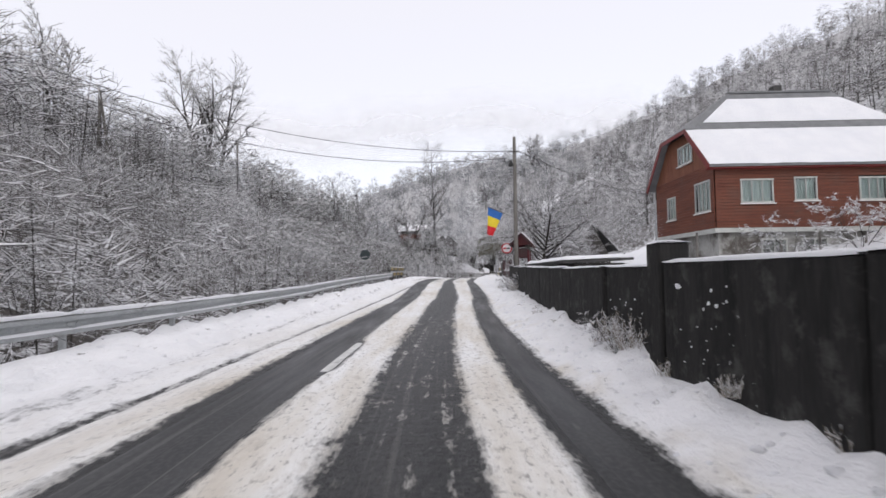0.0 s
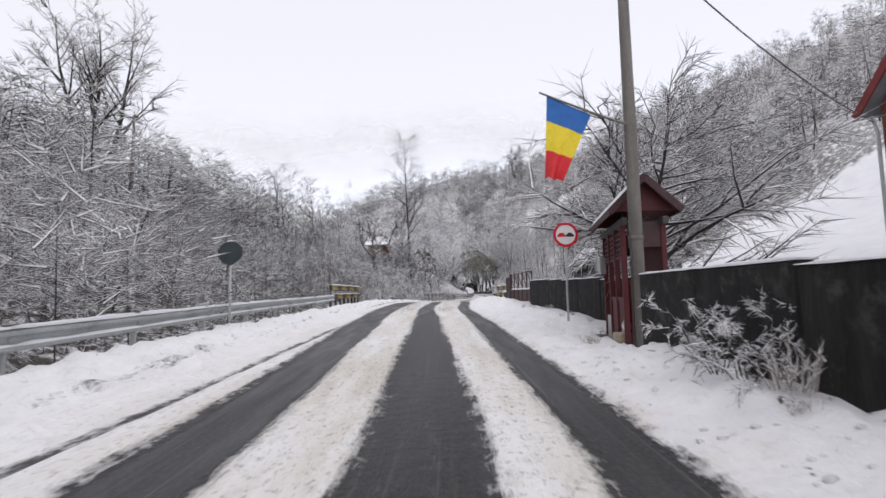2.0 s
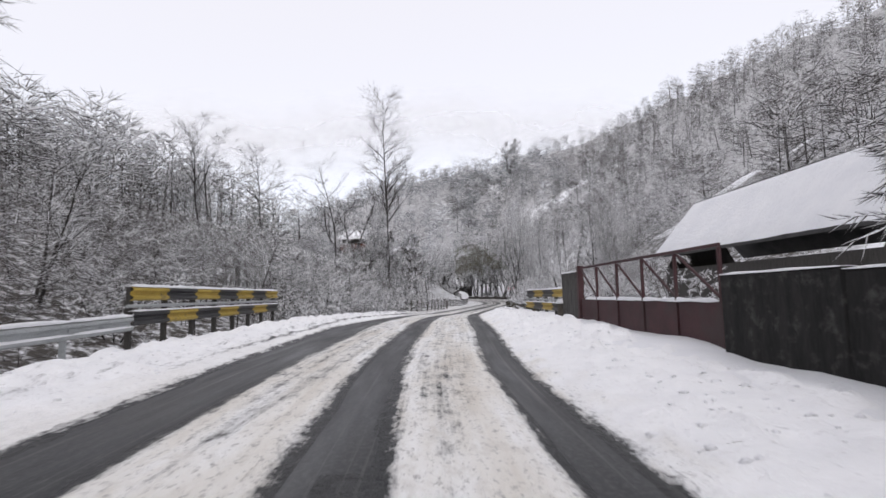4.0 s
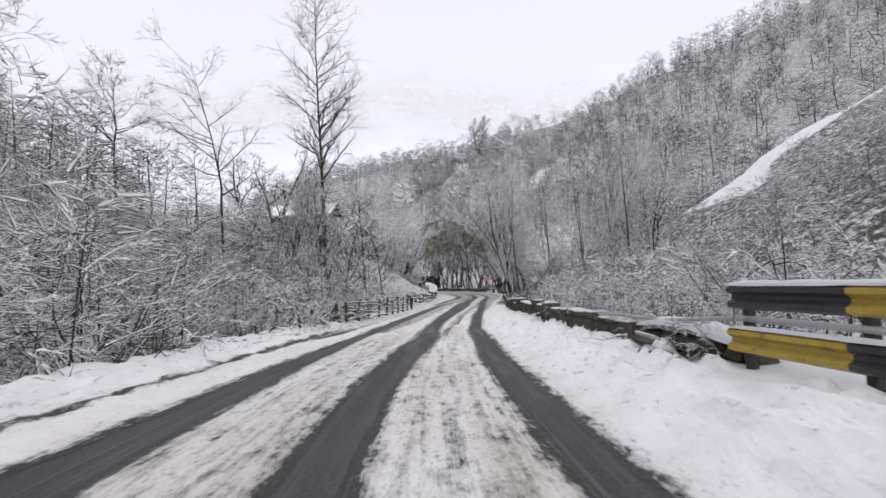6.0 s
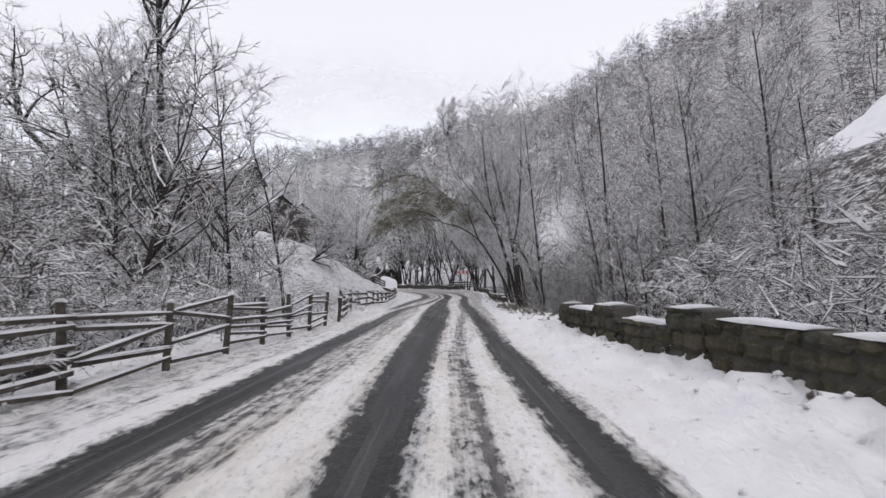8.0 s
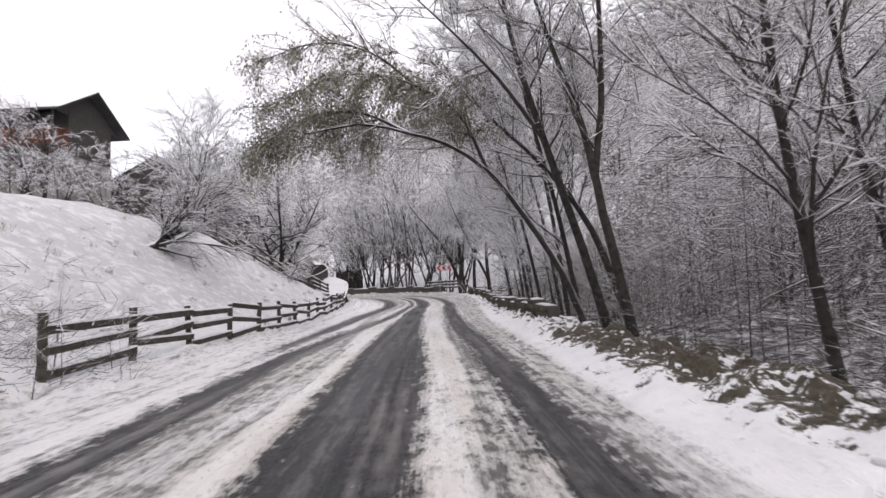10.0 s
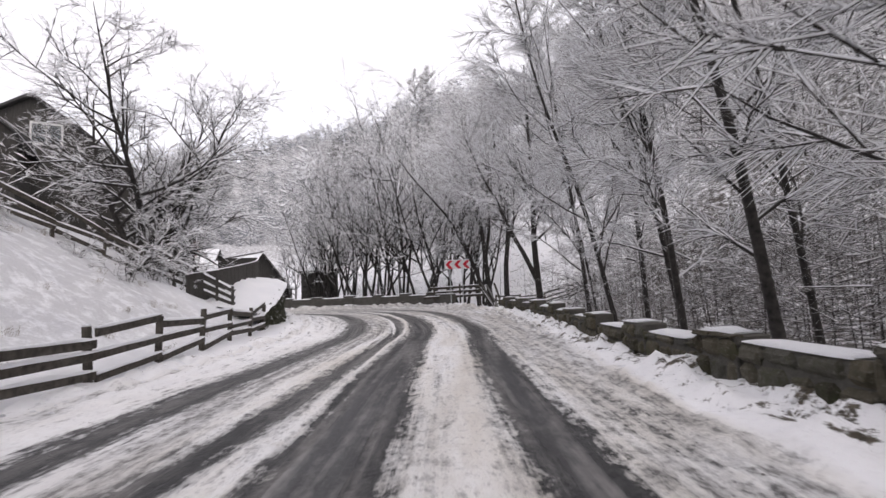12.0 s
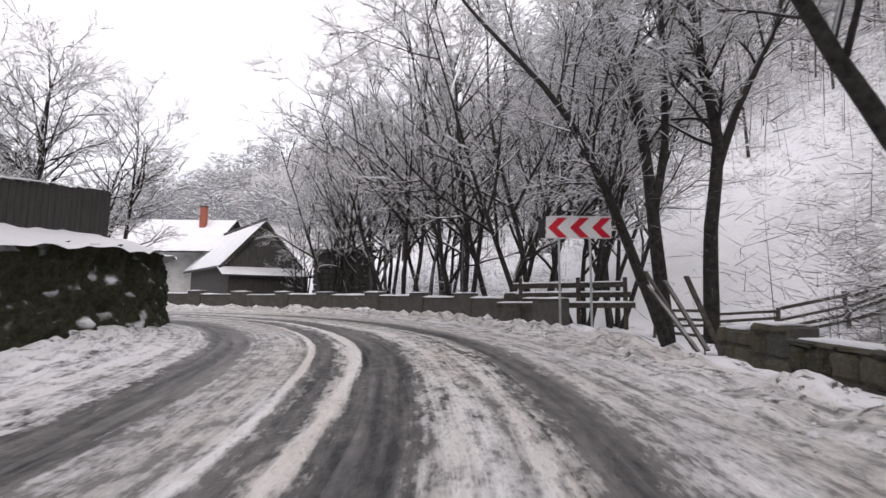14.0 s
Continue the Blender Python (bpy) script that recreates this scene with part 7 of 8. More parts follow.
for k, (x, y, z, w, l, tip) in enumerate(((6.62, 61.3, 0.62, 0.42, 0.55, 0.5), (6.5, 60.75, 0.42, 0.5, 0.75, 0.55), (6.72, 60.2, 0.36, 0.4, 0.6, -0.3))):
    t = Matrix.Rotation(tip, 3, "Y") @ Matrix.Rotation(0.3 - 0.25 * k, 3, "Z")
    part("slab", Geo().box((x, y, z), (w, l, 0.12), t, 0.03, 0.015, r), M["old_concrete"], bp, "fallen concrete slab")
    part("slab_snow", Geo().box(Vector((x, y, z)) + t @ Vector((0, 0, 0.10)), (w * 0.95, l * 0.96, 0.09), t, 0.04, 0.012, r), M["snow"], bp, smooth=True)
part("bent_pipe", Geo().tube([(6.6, 59.3, 1.2), (6.75, 60.2, 1.12), (6.8, 61.2, 1.02), (6.75, 62.4, 1.05), (6.8, 63.6, 1.0)], [0.035] * 5, 8), M["galvanised"], bp, "bent grey steel pipe", smooth=True)

# ---------------------------------------------------------------- timber rail fences on the left
def rail_fence(name, label, pts, tall, rails, gap, seed, size=0.09, broken=0.0, round_=False, snow=(0.07, 0.06)):
    ob = thing(name, label, "fence")
    r = random.Random(seed)
    line = glide([(*p, 0) for p in pts], 0.3)
    ln = np.r_[0, np.cumsum(np.linalg.norm(np.diff(line[:, :2], axis=0), axis=1))]
    n = max(1, round(ln[-1] / gap))
    posts = []
    for i in range(n + 1):
        u = ln[-1] * i / n
        x, y = float(np.interp(u, ln, line[:, 0])), float(np.interp(u, ln, line[:, 1]))
        posts.append(Vector((x, y, ground_at(x, y) - 0.05)))
    for i, q in enumerate(posts):
        h = tall * r.uniform(1.0, 1.12)
        tip = q + Vector((r.gauss(0, 0.06), r.gauss(0, 0.06), h))
        g = Geo().tube([q - Vector((0, 0, 0.3)), tip], [0.06, 0.05], 8) if round_ else Geo().beam(q - Vector((0, 0, 0.3)), tip, 0.10, 0.10)
        part("post", g, M["wood"], ob)
        part("post_snow", Geo().cap_of_snow([tip - Vector((0, 0.05, 0)), tip + Vector((0, 0.05, 0))], 0.11, 0.05, seed + i, 0.05), M["snow"], ob, smooth=True)
    for a, b in zip(posts[:-1], posts[1:]):
        for k in range(rails):
            if r.random() < broken:
                continue
            z = tall * (0.22 + 0.68 * k / max(1, rails - 1))
            p, q = a + Vector((0.075, 0, z + r.gauss(0, 0.06))), b + Vector((0.075, 0, z + r.gauss(0, 0.06)))
            part("rail", Geo().beam(p, q, 0.05, size * r.uniform(0.85, 1.2), 0.008), M["wood"], ob)
            part("rail_snow", Geo().cap_of_snow([p + Vector((0, 0, size / 2)), q + Vector((0, 0, size / 2))], *snow, seed * 30 + k, 0.25), M["snow"], ob, smooth=True)
    return ob


rail_fence("rail_fence", "weathered wooden rail fence with snow on each rail", ((0.4, 74.6), (1.0, 77.0), (2.2, 81.8), (3.6, 88.3)), 1.1, 6, 1.7, 21, 0.055, broken=0.08, round_=True, snow=(0.055, 0.03))
rail_fence("rail_fence", "sagging wooden rail fence along the slope", ((4.0, 97.0), (5.25, 101.6), (7.0, 108.6), (8.05, 114), (8.85, 118.6), (9.3, 122.2), (9.45, 124.0)), 0.95, 3, 2.0, 22, 0.13)
rail_fence("rail_fence", "short snowy rail fence further along", ((4.0, 90.2), (4.3, 94.2)), 0.9, 3, 1.6, 23, 0.09)
heap_ob = thing("broken_fence", "collapsed dark fence boards lying against the bank", "fence")
r = random.Random(5)
for i in range(22):
    y0 = r.uniform(71.8, 76.6)
    x0 = -2.0 + (y0 - 68) * 0.30 + r.uniform(-0.45, 0.35)
    a = Vector((x0, y0, ground_at(x0, y0) + r.uniform(0.0, 0.25)))
    b = a + Vector((r.uniform(0.3, 0.8), r.uniform(1.6, 2.6), r.uniform(0.25, 0.7)))
    part("board", Geo().beam(a, b, 0.05, r.uniform(0.08, 0.14)), M["dark_plank"], heap_ob)
    if i % 3 == 0:
        part("board_snow", Geo().cap_of_snow([a + Vector((0, 0, 0.06)), b + Vector((0, 0, 0.06))], 0.06, 0.03, 500 + i, 0.3), M["snow"], heap_ob, smooth=True)
for i in range(6):
    x0, y0 = -1.0 + i * 0.36, 71.8 + i * 1.0
    z0 = ground_at(x0, y0)
    part("post", Geo().beam((x0, y0, z0 - 0.3), (x0 - 0.15, y0 + 0.1, z0 + r.uniform(0.6, 1.0)), 0.1, 0.1), M["dark_plank"], heap_ob)

# ---------------------------------------------------------------- the stretch before the bend, left side
mw = thing("retaining_wall", "mossy dark rubble retaining wall thick with snow on top", "wall")
line = glide([(9.3, 123.6, 0), (9.7, 126.5, 0), (9.62, 129.5, 0), (9.2, 133.0, 0), (7.8, 135.4, 0), (4.0, 136.8, 0), (-2, 137.8, 0)], 0.25)
g = Geo()
fine_line = glide([tuple(q) for q in line[::3]], 0.08)
cols, rows_ = len(fine_line), 30
pts = []
for i in range(cols):
    a, b = Vector(fine_line[max(i - 1, 0)]), Vector(fine_line[min(i + 1, cols - 1)])
    x = (b - a).normalized().cross(Vector((0, 0, 1)))
    top = float(np.interp(i * (len(line) - 1) / (cols - 1), (0, 6, 12, 18, 30), (0.5, 0.9, 1.4, 1.7, 1.95)))
    for k in range(rows_ + 1):
        q = Vector(fine_line[i]) + Vector((0, 0, -0.4 + (top + 0.45) * k / rows_))
        out = 0.14 - 0.10 * q.z + 0.16 * noise.noise(q * 2.3) + 0.10 * noise.noise(q * 6.1) + 0.05 * noise.noise(q * 15.0)
        pts.append(q + x * out + Vector((0, 0, 0.05 * noise.noise(q * 5.0 + Vector((9, 0, 0))))))
g.add(pts, [(i * (rows_ + 1) + k, (i + 1) * (rows_ + 1) + k, (i + 1) * (rows_ + 1) + k + 1, i * (rows_ + 1) + k + 1) for i in range(cols - 1) for k in range(rows_)])
part("rubble", g, M["moss"], mw, "mossy dark stones with clinging snow", smooth=True)
shelf = Geo()
k = len(line)
pts = []
for j in range(7):
    for i in range(k):
        a, b = Vector(line[max(i - 1, 0)]), Vector(line[min(i + 1, k - 1)])
        x = (b - a).normalized().cross(Vector((0, 0, 1)))
        z = float(np.interp(i, (0, 6, 12, 18, 30), (0.5, 0.9, 1.4, 1.7, 1.95)))
        q = Vector(line[i]) + x * (0.27 - 0.45 * j)
        pts.append(q + Vector((0, 0, z + (-0.01, 0.14, 0.24, 0.32, 0.42, 0.52, 0.3)[j] + 0.13 * noise.noise(q * 2.2) + 0.05 * noise.noise(q * 6.0))))
shelf.add(pts, [(j * k + i, j * k + i + 1, (j + 1) * k + i + 1, (j + 1) * k + i) for j in range(6) for i in range(k - 1)])
part("snow_shelf", shelf, M["snow"], mw, "thick snow on the wall", smooth=True)

tf = thing("tall_plank_fence", "tall dark plank fence above the mossy wall", "fence")
r = random.Random(14)
fl_line = glide([(7.0, 123.6, 0), (7.6, 125.2, 0), (8.15, 127.4, 0), (8.45, 129.6, 0), (8.2, 132.7, 0)], 0.16)
tops = [float(np.interp(i, (0, 12, len(fl_line) - 1), (2.05, 2.32, 3.42))) for i in range(len(fl_line))]
for i in range(len(fl_line) - 1):
    a, b = Vector(fl_line[i]), Vector(fl_line[i + 1])
    d = (b - a).normalized()
    x = d.cross(Vector((0, 0, 1)))
    zt = (tops[i] + tops[i + 1]) / 2 + r.uniform(-0.02, 0.02)
    part("plank", Geo().box((a + b) / 2 + Vector((0, 0, (zt + 0.9) / 2)) + x * r.uniform(-0.01, 0.01), (0.03, (b - a).length - 0.008, zt - 0.9), Matrix((x, d, Vector((0, 0, 1)))).transposed(), 0.006), M["dark_plank"], tf)
part("top_snow", Geo().cap_of_snow([Vector((*q[:2], z + 0.02)) for q, z in zip(fl_line, tops)][::3], 0.09, 0.03, 70, 0.2), M["snow"], tf, smooth=True)
back = [(8.2, 132.7, 3.42), (6.0, 133.4, 3.5)]
for k in range(14):
    a, b = Vector(back[0]).lerp(Vector(back[1]), k / 14), Vector(back[0]).lerp(Vector(back[1]), (k + 0.94) / 14)
    part("plank", Geo().prism([(a.x, a.y, 1.2), (b.x, b.y, 1.2), (b.x, b.y, b.z), (a.x, a.y, a.z)], (0.015, 0.027, 0)), M["dark_plank"], tf)
st = thing("sloping_handrail", "thick snowy handrails beside steps in the bank", "handrail")
for z0, z1 in ((0.0, 0.0), (-0.42, -0.42), (-0.84, -0.80)):
    a, b = Vector((5.4, 124.9, 3.25 + z0)), Vector((8.45, 124.3, 1.42 + z1 * 0.6))
    part("rail", Geo().beam(a, b, 0.07, 0.15), M["dark_plank"], st)
    part("rail_snow", Geo().cap_of_snow([a + Vector((0, 0, 0.07)), a.lerp(b, 0.5) + Vector((0, 0, 0.07)), b + Vector((0, 0, 0.07))], 0.10, 0.08, 71, 0.2), M["snow"], st, smooth=True)
for u in (0.02, 0.3, 0.55, 0.8, 0.98):
    q = Vector((5.4, 124.86, 3.3)).lerp(Vector((8.45, 124.26, 1.5)), u)
    part("baluster", Geo().beam(q - Vector((0, 0, 1.5)), q + Vector((0, 0, 0.08)), 0.09, 0.09), M["dark_plank"], st)
rail_fence("rail_fence", "dark rail fence along the top of the slope", ((5.3, 124.7), (4.0, 122.6), (2.4, 120.6), (0.9, 118.6)), 0.95, 3, 1.5, 27, 0.13)

# cottage, stone shed and barns round the bend
ct = thing("cottage", "low dark cottage with a shingled gable and snow-covered roof", "cottage", (6.26, 149.0, 0), turn=math.atan2(0.6, 0.8))
HW, HL, EV, RG = 2.15, 9.0, 2.75, 5.2
part("wall", Geo().prism([(-HW + 0.2, 0.05, 0.2), (HW - 0.2, 0.05, 0.2), (HW - 0.2, HL, 0.2), (-HW + 0.2, HL, 0.2)], (0, 0, 2.5)), M["dark_plank"], ct)
part("gable_wall", Geo().prism([(-HW + 0.2, 0.05, 2.7), (HW - 0.2, 0.05, 2.7), (0, 0.05, RG - 0.12)], (0, 0.12, 0)), M["dark_plank"], ct)
r = random.Random(18)
for row in range(14):
    z = 2.5 + 0.19 * row
    w = (HW - 0.12) * (RG - z) / (RG - 2.5)
    n = max(1, round(2 * w / 0.24))
    for i in range(n):
        x = -w + 2 * w * (i + 0.5) / n
        part("shingle", Geo().box((x, 0.01 - 0.012 * (i % 2), z + 0.09), (2 * w / n - 0.012, 0.03, 0.24 + r.uniform(-0.02, 0.02)), Matrix.Rotation(r.uniform(0.02, 0.07), 3, "X"), 0.006), M["plank"], ct)
for sx in (-1, 1):
    q = [(sx * (HW + 0.25), -0.3, EV - 0.28), (sx * (HW + 0.25), HL + 0.3, EV - 0.28), (0, HL + 0.3, RG), (0, -0.3, RG)]
    q = q if sx > 0 else q[::-1]
    part("roof_plane", Geo().prism(q, (0, 0, 0.08)), M["roof_dark"], ct)
    part("roof_snow", roof_snow([Vector(v) + Vector((0, 0, 0.09)) for v in q], 41 + sx, thick=0.13), M["snow"], ct, "thick snow on the roof", smooth=True)
    part("barge_board", Geo().beam((sx * (HW + 0.25), -0.32, EV - 0.28), (0, -0.32, RG), 0.04, 0.16), M["dark_plank"], ct)
part("ridge_board", Geo().beam((0, -0.3, RG + 0.2), (0, HL, RG + 0.2), 0.16, 0.08), M["plank"], ct, "bare dark ridge boards")
part("lean_to_wall", Geo().prism([(-HW + 0.1, -0.9, 0.1), (HW + 0.2, -0.9, 0.1), (HW + 0.2, 0.0, 0.1), (-HW + 0.1, 0.0, 0.1)], (0, 0, 1.95)), M["dark_plank"], ct)
for k in range(18):
    part("board", Geo().box((-HW + 0.24 + 0.245 * k, -0.92, 1.1), (0.23, 0.03, 1.9), None, 0.006), M["dark_plank"], ct)
lq = [(-HW - 0.3, -1.2, 2.02), (HW + 0.5, -1.2, 2.02), (HW + 0.5, 0.0, 2.48), (-HW - 0.3, 0.0, 2.48)]
part("lean_to_roof", Geo().prism(lq, (0, 0, 0.06)), M["roof_dark"], ct)
part("lean_to_snow", roof_snow([Vector(v) + Vector((0, 0, 0.07)) for v in lq], 43, thick=0.10), M["snow"], ct, smooth=True)
oh = thing("house", "farther house with a red brick chimney and snowy roof", "house", (-1.9, 155.6, 0))
part("wall", Geo().prism([(-3.2, 0, 0.5), (2.6, 0, 0.5), (2.6, 5.0, 0.5), (-3.2, 5.0, 0.5)], (0, 0, 4.3)), M["render_wall"], oh)
for q in ([(-3.7, -1.9, 3.85), (3.0, -1.9, 3.85), (3.0, 2.5, 6.7), (-3.7, 2.5, 6.7)], [(-3.7, 2.5, 6.7), (3.0, 2.5, 6.7), (3.0, 5.6, 4.7), (-3.7, 5.6, 4.7)]):
    part("roof_plane", Geo().prism(q, (0, 0, 0.09)), M["roof_dark"], oh)
    part("roof_snow", roof_snow([Vector(v) + Vector((0, 0, 0.10)) for v in q], 45, thick=0.14, cells=18), M["snow"], oh, "thick snow on the roof", smooth=True)
part("gable_wall", Geo().prism([(2.5, 0, 4.7), (2.5, 5.0, 4.7), (2.5, 2.5, 6.6)], (0.08, 0, 0)), M["dark_plank"], oh)
part("chimney", Geo().box((1.0, 1.2, 6.4), (0.42, 0.42, 2.3), None, 0.02), M["brick"], oh, "red brick chimney")
part("chimney_cap", Geo().box((1.0, 1.2, 7.56), (0.52, 0.52, 0.1), None, 0.02), M["roof_dark"], oh)
ss = thing("stone_shed", "small square shed of grey stones near the bend", "shed")
r = random.Random(19)
for z in range(11):
    for i in range(9):
        for (cx, cy, sx, sy) in ((9.9 + i * 0.31 + 0.15, 147.0, 0.30, 0.3), (9.8, 147.1 + i * 0.31, 0.3, 0.30)):
            part("stone", Geo().box((cx + r.uniform(-0.02, 0.02), cy + r.uniform(-0.02, 0.02), 0.35 + z * 0.28), (sx, sy, 0.26), None, 0.04, 0.02, r), M["plank"], ss)
part("core", Geo().box((11.25, 148.4, 1.7), (2.75, 2.75, 3.3), None, 0.02), M["mortar"], ss)
part("roof", Geo().prism([(9.5, 146.7, 3.38), (13.0, 146.7, 3.38), (13.0, 150, 3.6), (9.5, 150, 3.6)], (0, 0, 0.1)), M["roof_dark"], ss)
part("roof_snow", roof_snow([Vector((9.5, 146.7, 3.49)), Vector((13.0, 146.7, 3.49)), Vector((13.0, 150, 3.71)), Vector((9.5, 150, 3.71))], 44, thick=0.06, cells=10), M["snow"], ss, smooth=True)


def barn(x, y, w, dp, eave_z, ridge_z, turn, label, lit=False):
    """A board barn whose front gable stands at x, y; heights are of the world."""
    cx, cy = x - math.sin(turn) * dp / 2, y + math.cos(turn) * dp / 2
    z = ground_at(cx, cy) - 0.8
    eave, ridge_h = eave_z - z, ridge_z - z
    ob = thing("barn", label, "barn", (cx, cy, z), "barns on the slope", turn=turn)
    bw = new("board_wall")
    bw.parent = ob
    n = int(w / 0.28)
    for i in range(n):
        u0, u1 = -w / 2 + w * i / n, -w / 2 + w * (i + 0.96) / n
        h0, h1 = (eave + (ridge_h - eave) * (1 - abs(u) * 2 / w) for u in (u0, u1))
        part("board", Geo().prism([(u0, -dp / 2, 0), (u1, -dp / 2, 0), (u1, -dp / 2, h1), (u0, -dp / 2, h0)], (0, 0.05, 0)), M["dark_plank"], bw)
    for s in (-1, 1):
        part("side_wall", Geo().box((s * (w / 2 - 0.05), 0.1, eave / 2), (0.08, dp - 0.3, eave), None, 0.01), M["dark_plank"], ob)
    part("back_gable", Geo().prism([(-w / 2, dp / 2, 0), (w / 2, dp / 2, 0), (w / 2, dp / 2, eave), (0, dp / 2, ridge_h), (-w / 2, dp / 2, eave)], (0, -0.06, 0)), M["dark_plank"], ob)
    for s in (-1, 1):
        drop = (ridge_h - eave) * 0.8 / w
        q = [(s * (w / 2 + 0.4), -dp / 2 - 0.35, eave - drop), (s * (w / 2 + 0.4), dp / 2 + 0.35, eave - drop), (0, dp / 2 + 0.35, ridge_h + 0.04), (0, -dp / 2 - 0.35, ridge_h + 0.04)]
        part("roof_plane", Geo().prism(q if s < 0 else q[::-1], (0, 0, 0.12)), M["roof_dark"], ob)
        part("roof_snow", roof_snow([Vector(v) + Vector((0, 0.04, 0.13)) for v in q], 50 + s, thick=0.12, cells=12), M["snow"], ob, smooth=True)
    if lit:
        wd = new("window")
        wd.parent = ob
        wd.matrix_basis = Matrix.Translation((0.55, -dp / 2 - 0.03, ridge_h - 1.65))
        fr = Geo()
        for zz in (-0.5, 0.5):
            fr.box((0, 0, zz), (1.2, 0.06, 0.09), None, 0.01)
        for xx in (-0.56, 0.0, 0.56):
            fr.box((xx, 0.002, 0), (0.08 if xx else 0.05, 0.056, 0.9), None, 0.01)
        part("window_frame", fr, M["white_paint"], wd, "white painted frame")
        for xx in (-0.28, 0.28):
            part("pane", Geo().box((xx, 0.005, 0), (0.46, 0.01, 0.9)), M["glass"], wd)
    return ob


barn(-1.1, 130.0, 8.0, 6.5, 7.75, 10.8, radians(22), "dark weathered wooden barn with a gable window", True)
hh = thing("hillside_house", "small brown timber house with a balcony and snowy roof", "house", (-5.2, 118.2, 8.6), turn=radians(-14))
part("plinth", Geo().box((-4.2, 1.9, -0.9), (8.0, 3.4, 3.2), None, 0.02), M["plinth"], hh, "patched whitewashed stone base")
core = Geo().box((-4.2, 1.9, 1.95), (7.9, 3.3, 2.4), None, 0.01)
part("wall_core", core, M["dark_plank"], hh)
for k in range(14):
    part("board", Geo().box((-4.2, 0.23, 0.82 + 0.165 * k), (7.95, 0.035, 0.155), None, 0.008), M["siding" if k < 9 else "dark_plank"], hh)
for k in range(20):
    part("board", Geo().box((-0.23, 0.32 + 0.165 * k, 1.95), (0.035, 0.155, 2.4), None, 0.008), M["dark_plank"], hh)
part("gable", Geo().prism([(-0.3, -0.9, 2.9), (-0.3, 4.2, 2.9), (-0.3, 1.7, 4.6)], (0.06, 0, 0)), M["dark_plank"], hh)
for k in range(5):
    part("balcony_post", Geo().box((-0.35 - 1.8 * k, -0.75, 1.9), (0.1, 0.1, 2.2), None, 0.01), M["dark_plank"], hh)
part("balcony_floor", Geo().box((-4.2, -0.3, 0.92), (8.0, 1.05, 0.1), None, 0.01), M["dark_plank"], hh)
part("balcony_rail", Geo().box((-4.2, -0.78, 1.9), (8.0, 0.06, 0.1), None, 0.01), M["siding"], hh)
for k in range(30):
    part("baluster", Geo().box((-0.5 - 0.26 * k, -0.78, 1.4), (0.17, 0.025, 0.95), None, 0.005), M["siding"], hh)
for q in ([(-8.8, -1.15, 2.75), (0.35, -1.15, 2.75), (0.35, 1.7, 4.69), (-8.8, 1.7, 4.69)], [(-8.8, 1.7, 4.69), (0.35, 1.7, 4.69), (0.35, 4.5, 2.75), (-8.8, 4.5, 2.75)]):
    part("roof_plane", Geo().prism(q, (0, 0, 0.09)), M["roof_dark"], hh)
    part("roof_snow", roof_snow([Vector(v) + Vector((0, 0, 0.10)) for v in q], 57, thick=0.14, cells=18), M["snow"], hh, "thick snow on the roof", smooth=True)
barn(-2.55, 123.4, 8.0, 4.2, 7.35, 10.5, radians(22), "dark wooden barn with a steep snowy roof above the slope")

# behind the bend sign: rails, leaning planks
rb = thing("log_rack", "stacked horizontal boards behind the bend sign", "fence")
for i, (z, y) in enumerate(((0.75, 134.6), (1.05, 134.9), (1.35, 135.2))):
    a, b = Vector((17.9 + 0.3 * i, y + 1.4, z)), Vector((21.6, y, z + 0.05))
    part("board", Geo().beam(a, b, 0.06, 0.16), M["wood"], rb)
    part("board_snow", Geo().cap_of_snow([a + Vector((0, 0, 0.08)), b + Vector((0, 0, 0.08))], 0.08, 0.05, 90 + i, 0.3), M["snow"], rb, smooth=True)
for x, y in ((18.6, 135.9), (20.2, 135.3), (21.4, 134.8)):
    part("post", Geo().box((x, y, 0.85), (0.1, 0.1, 1.5), None, 0.01), M["wood"], rb)
lp = thing("leaning_planks", "old planks leaning together against the tree trunk", "planks")
for i, (x, lean) in enumerate(((20.35, 0.25), (20.6, 0.1), (20.9, -0.1), (20.5, 0.3))):
    a, b = Vector((x + 0.25, 129.9 + 0.12 * i, 0.05)), Vector((x - lean, 130.7 + 0.1 * i, 1.25 + 0.1 * i))
    part("plank", Geo().beam(a, b, 0.12, 0.04), M["wood"], lp)
rail_fence("yard_fence", "old wooden rail fence behind the trees", ((23.0, 136.5), (26, 135.2), (29, 133.5)), 1.0, 4, 1.6, 25, 0.1)

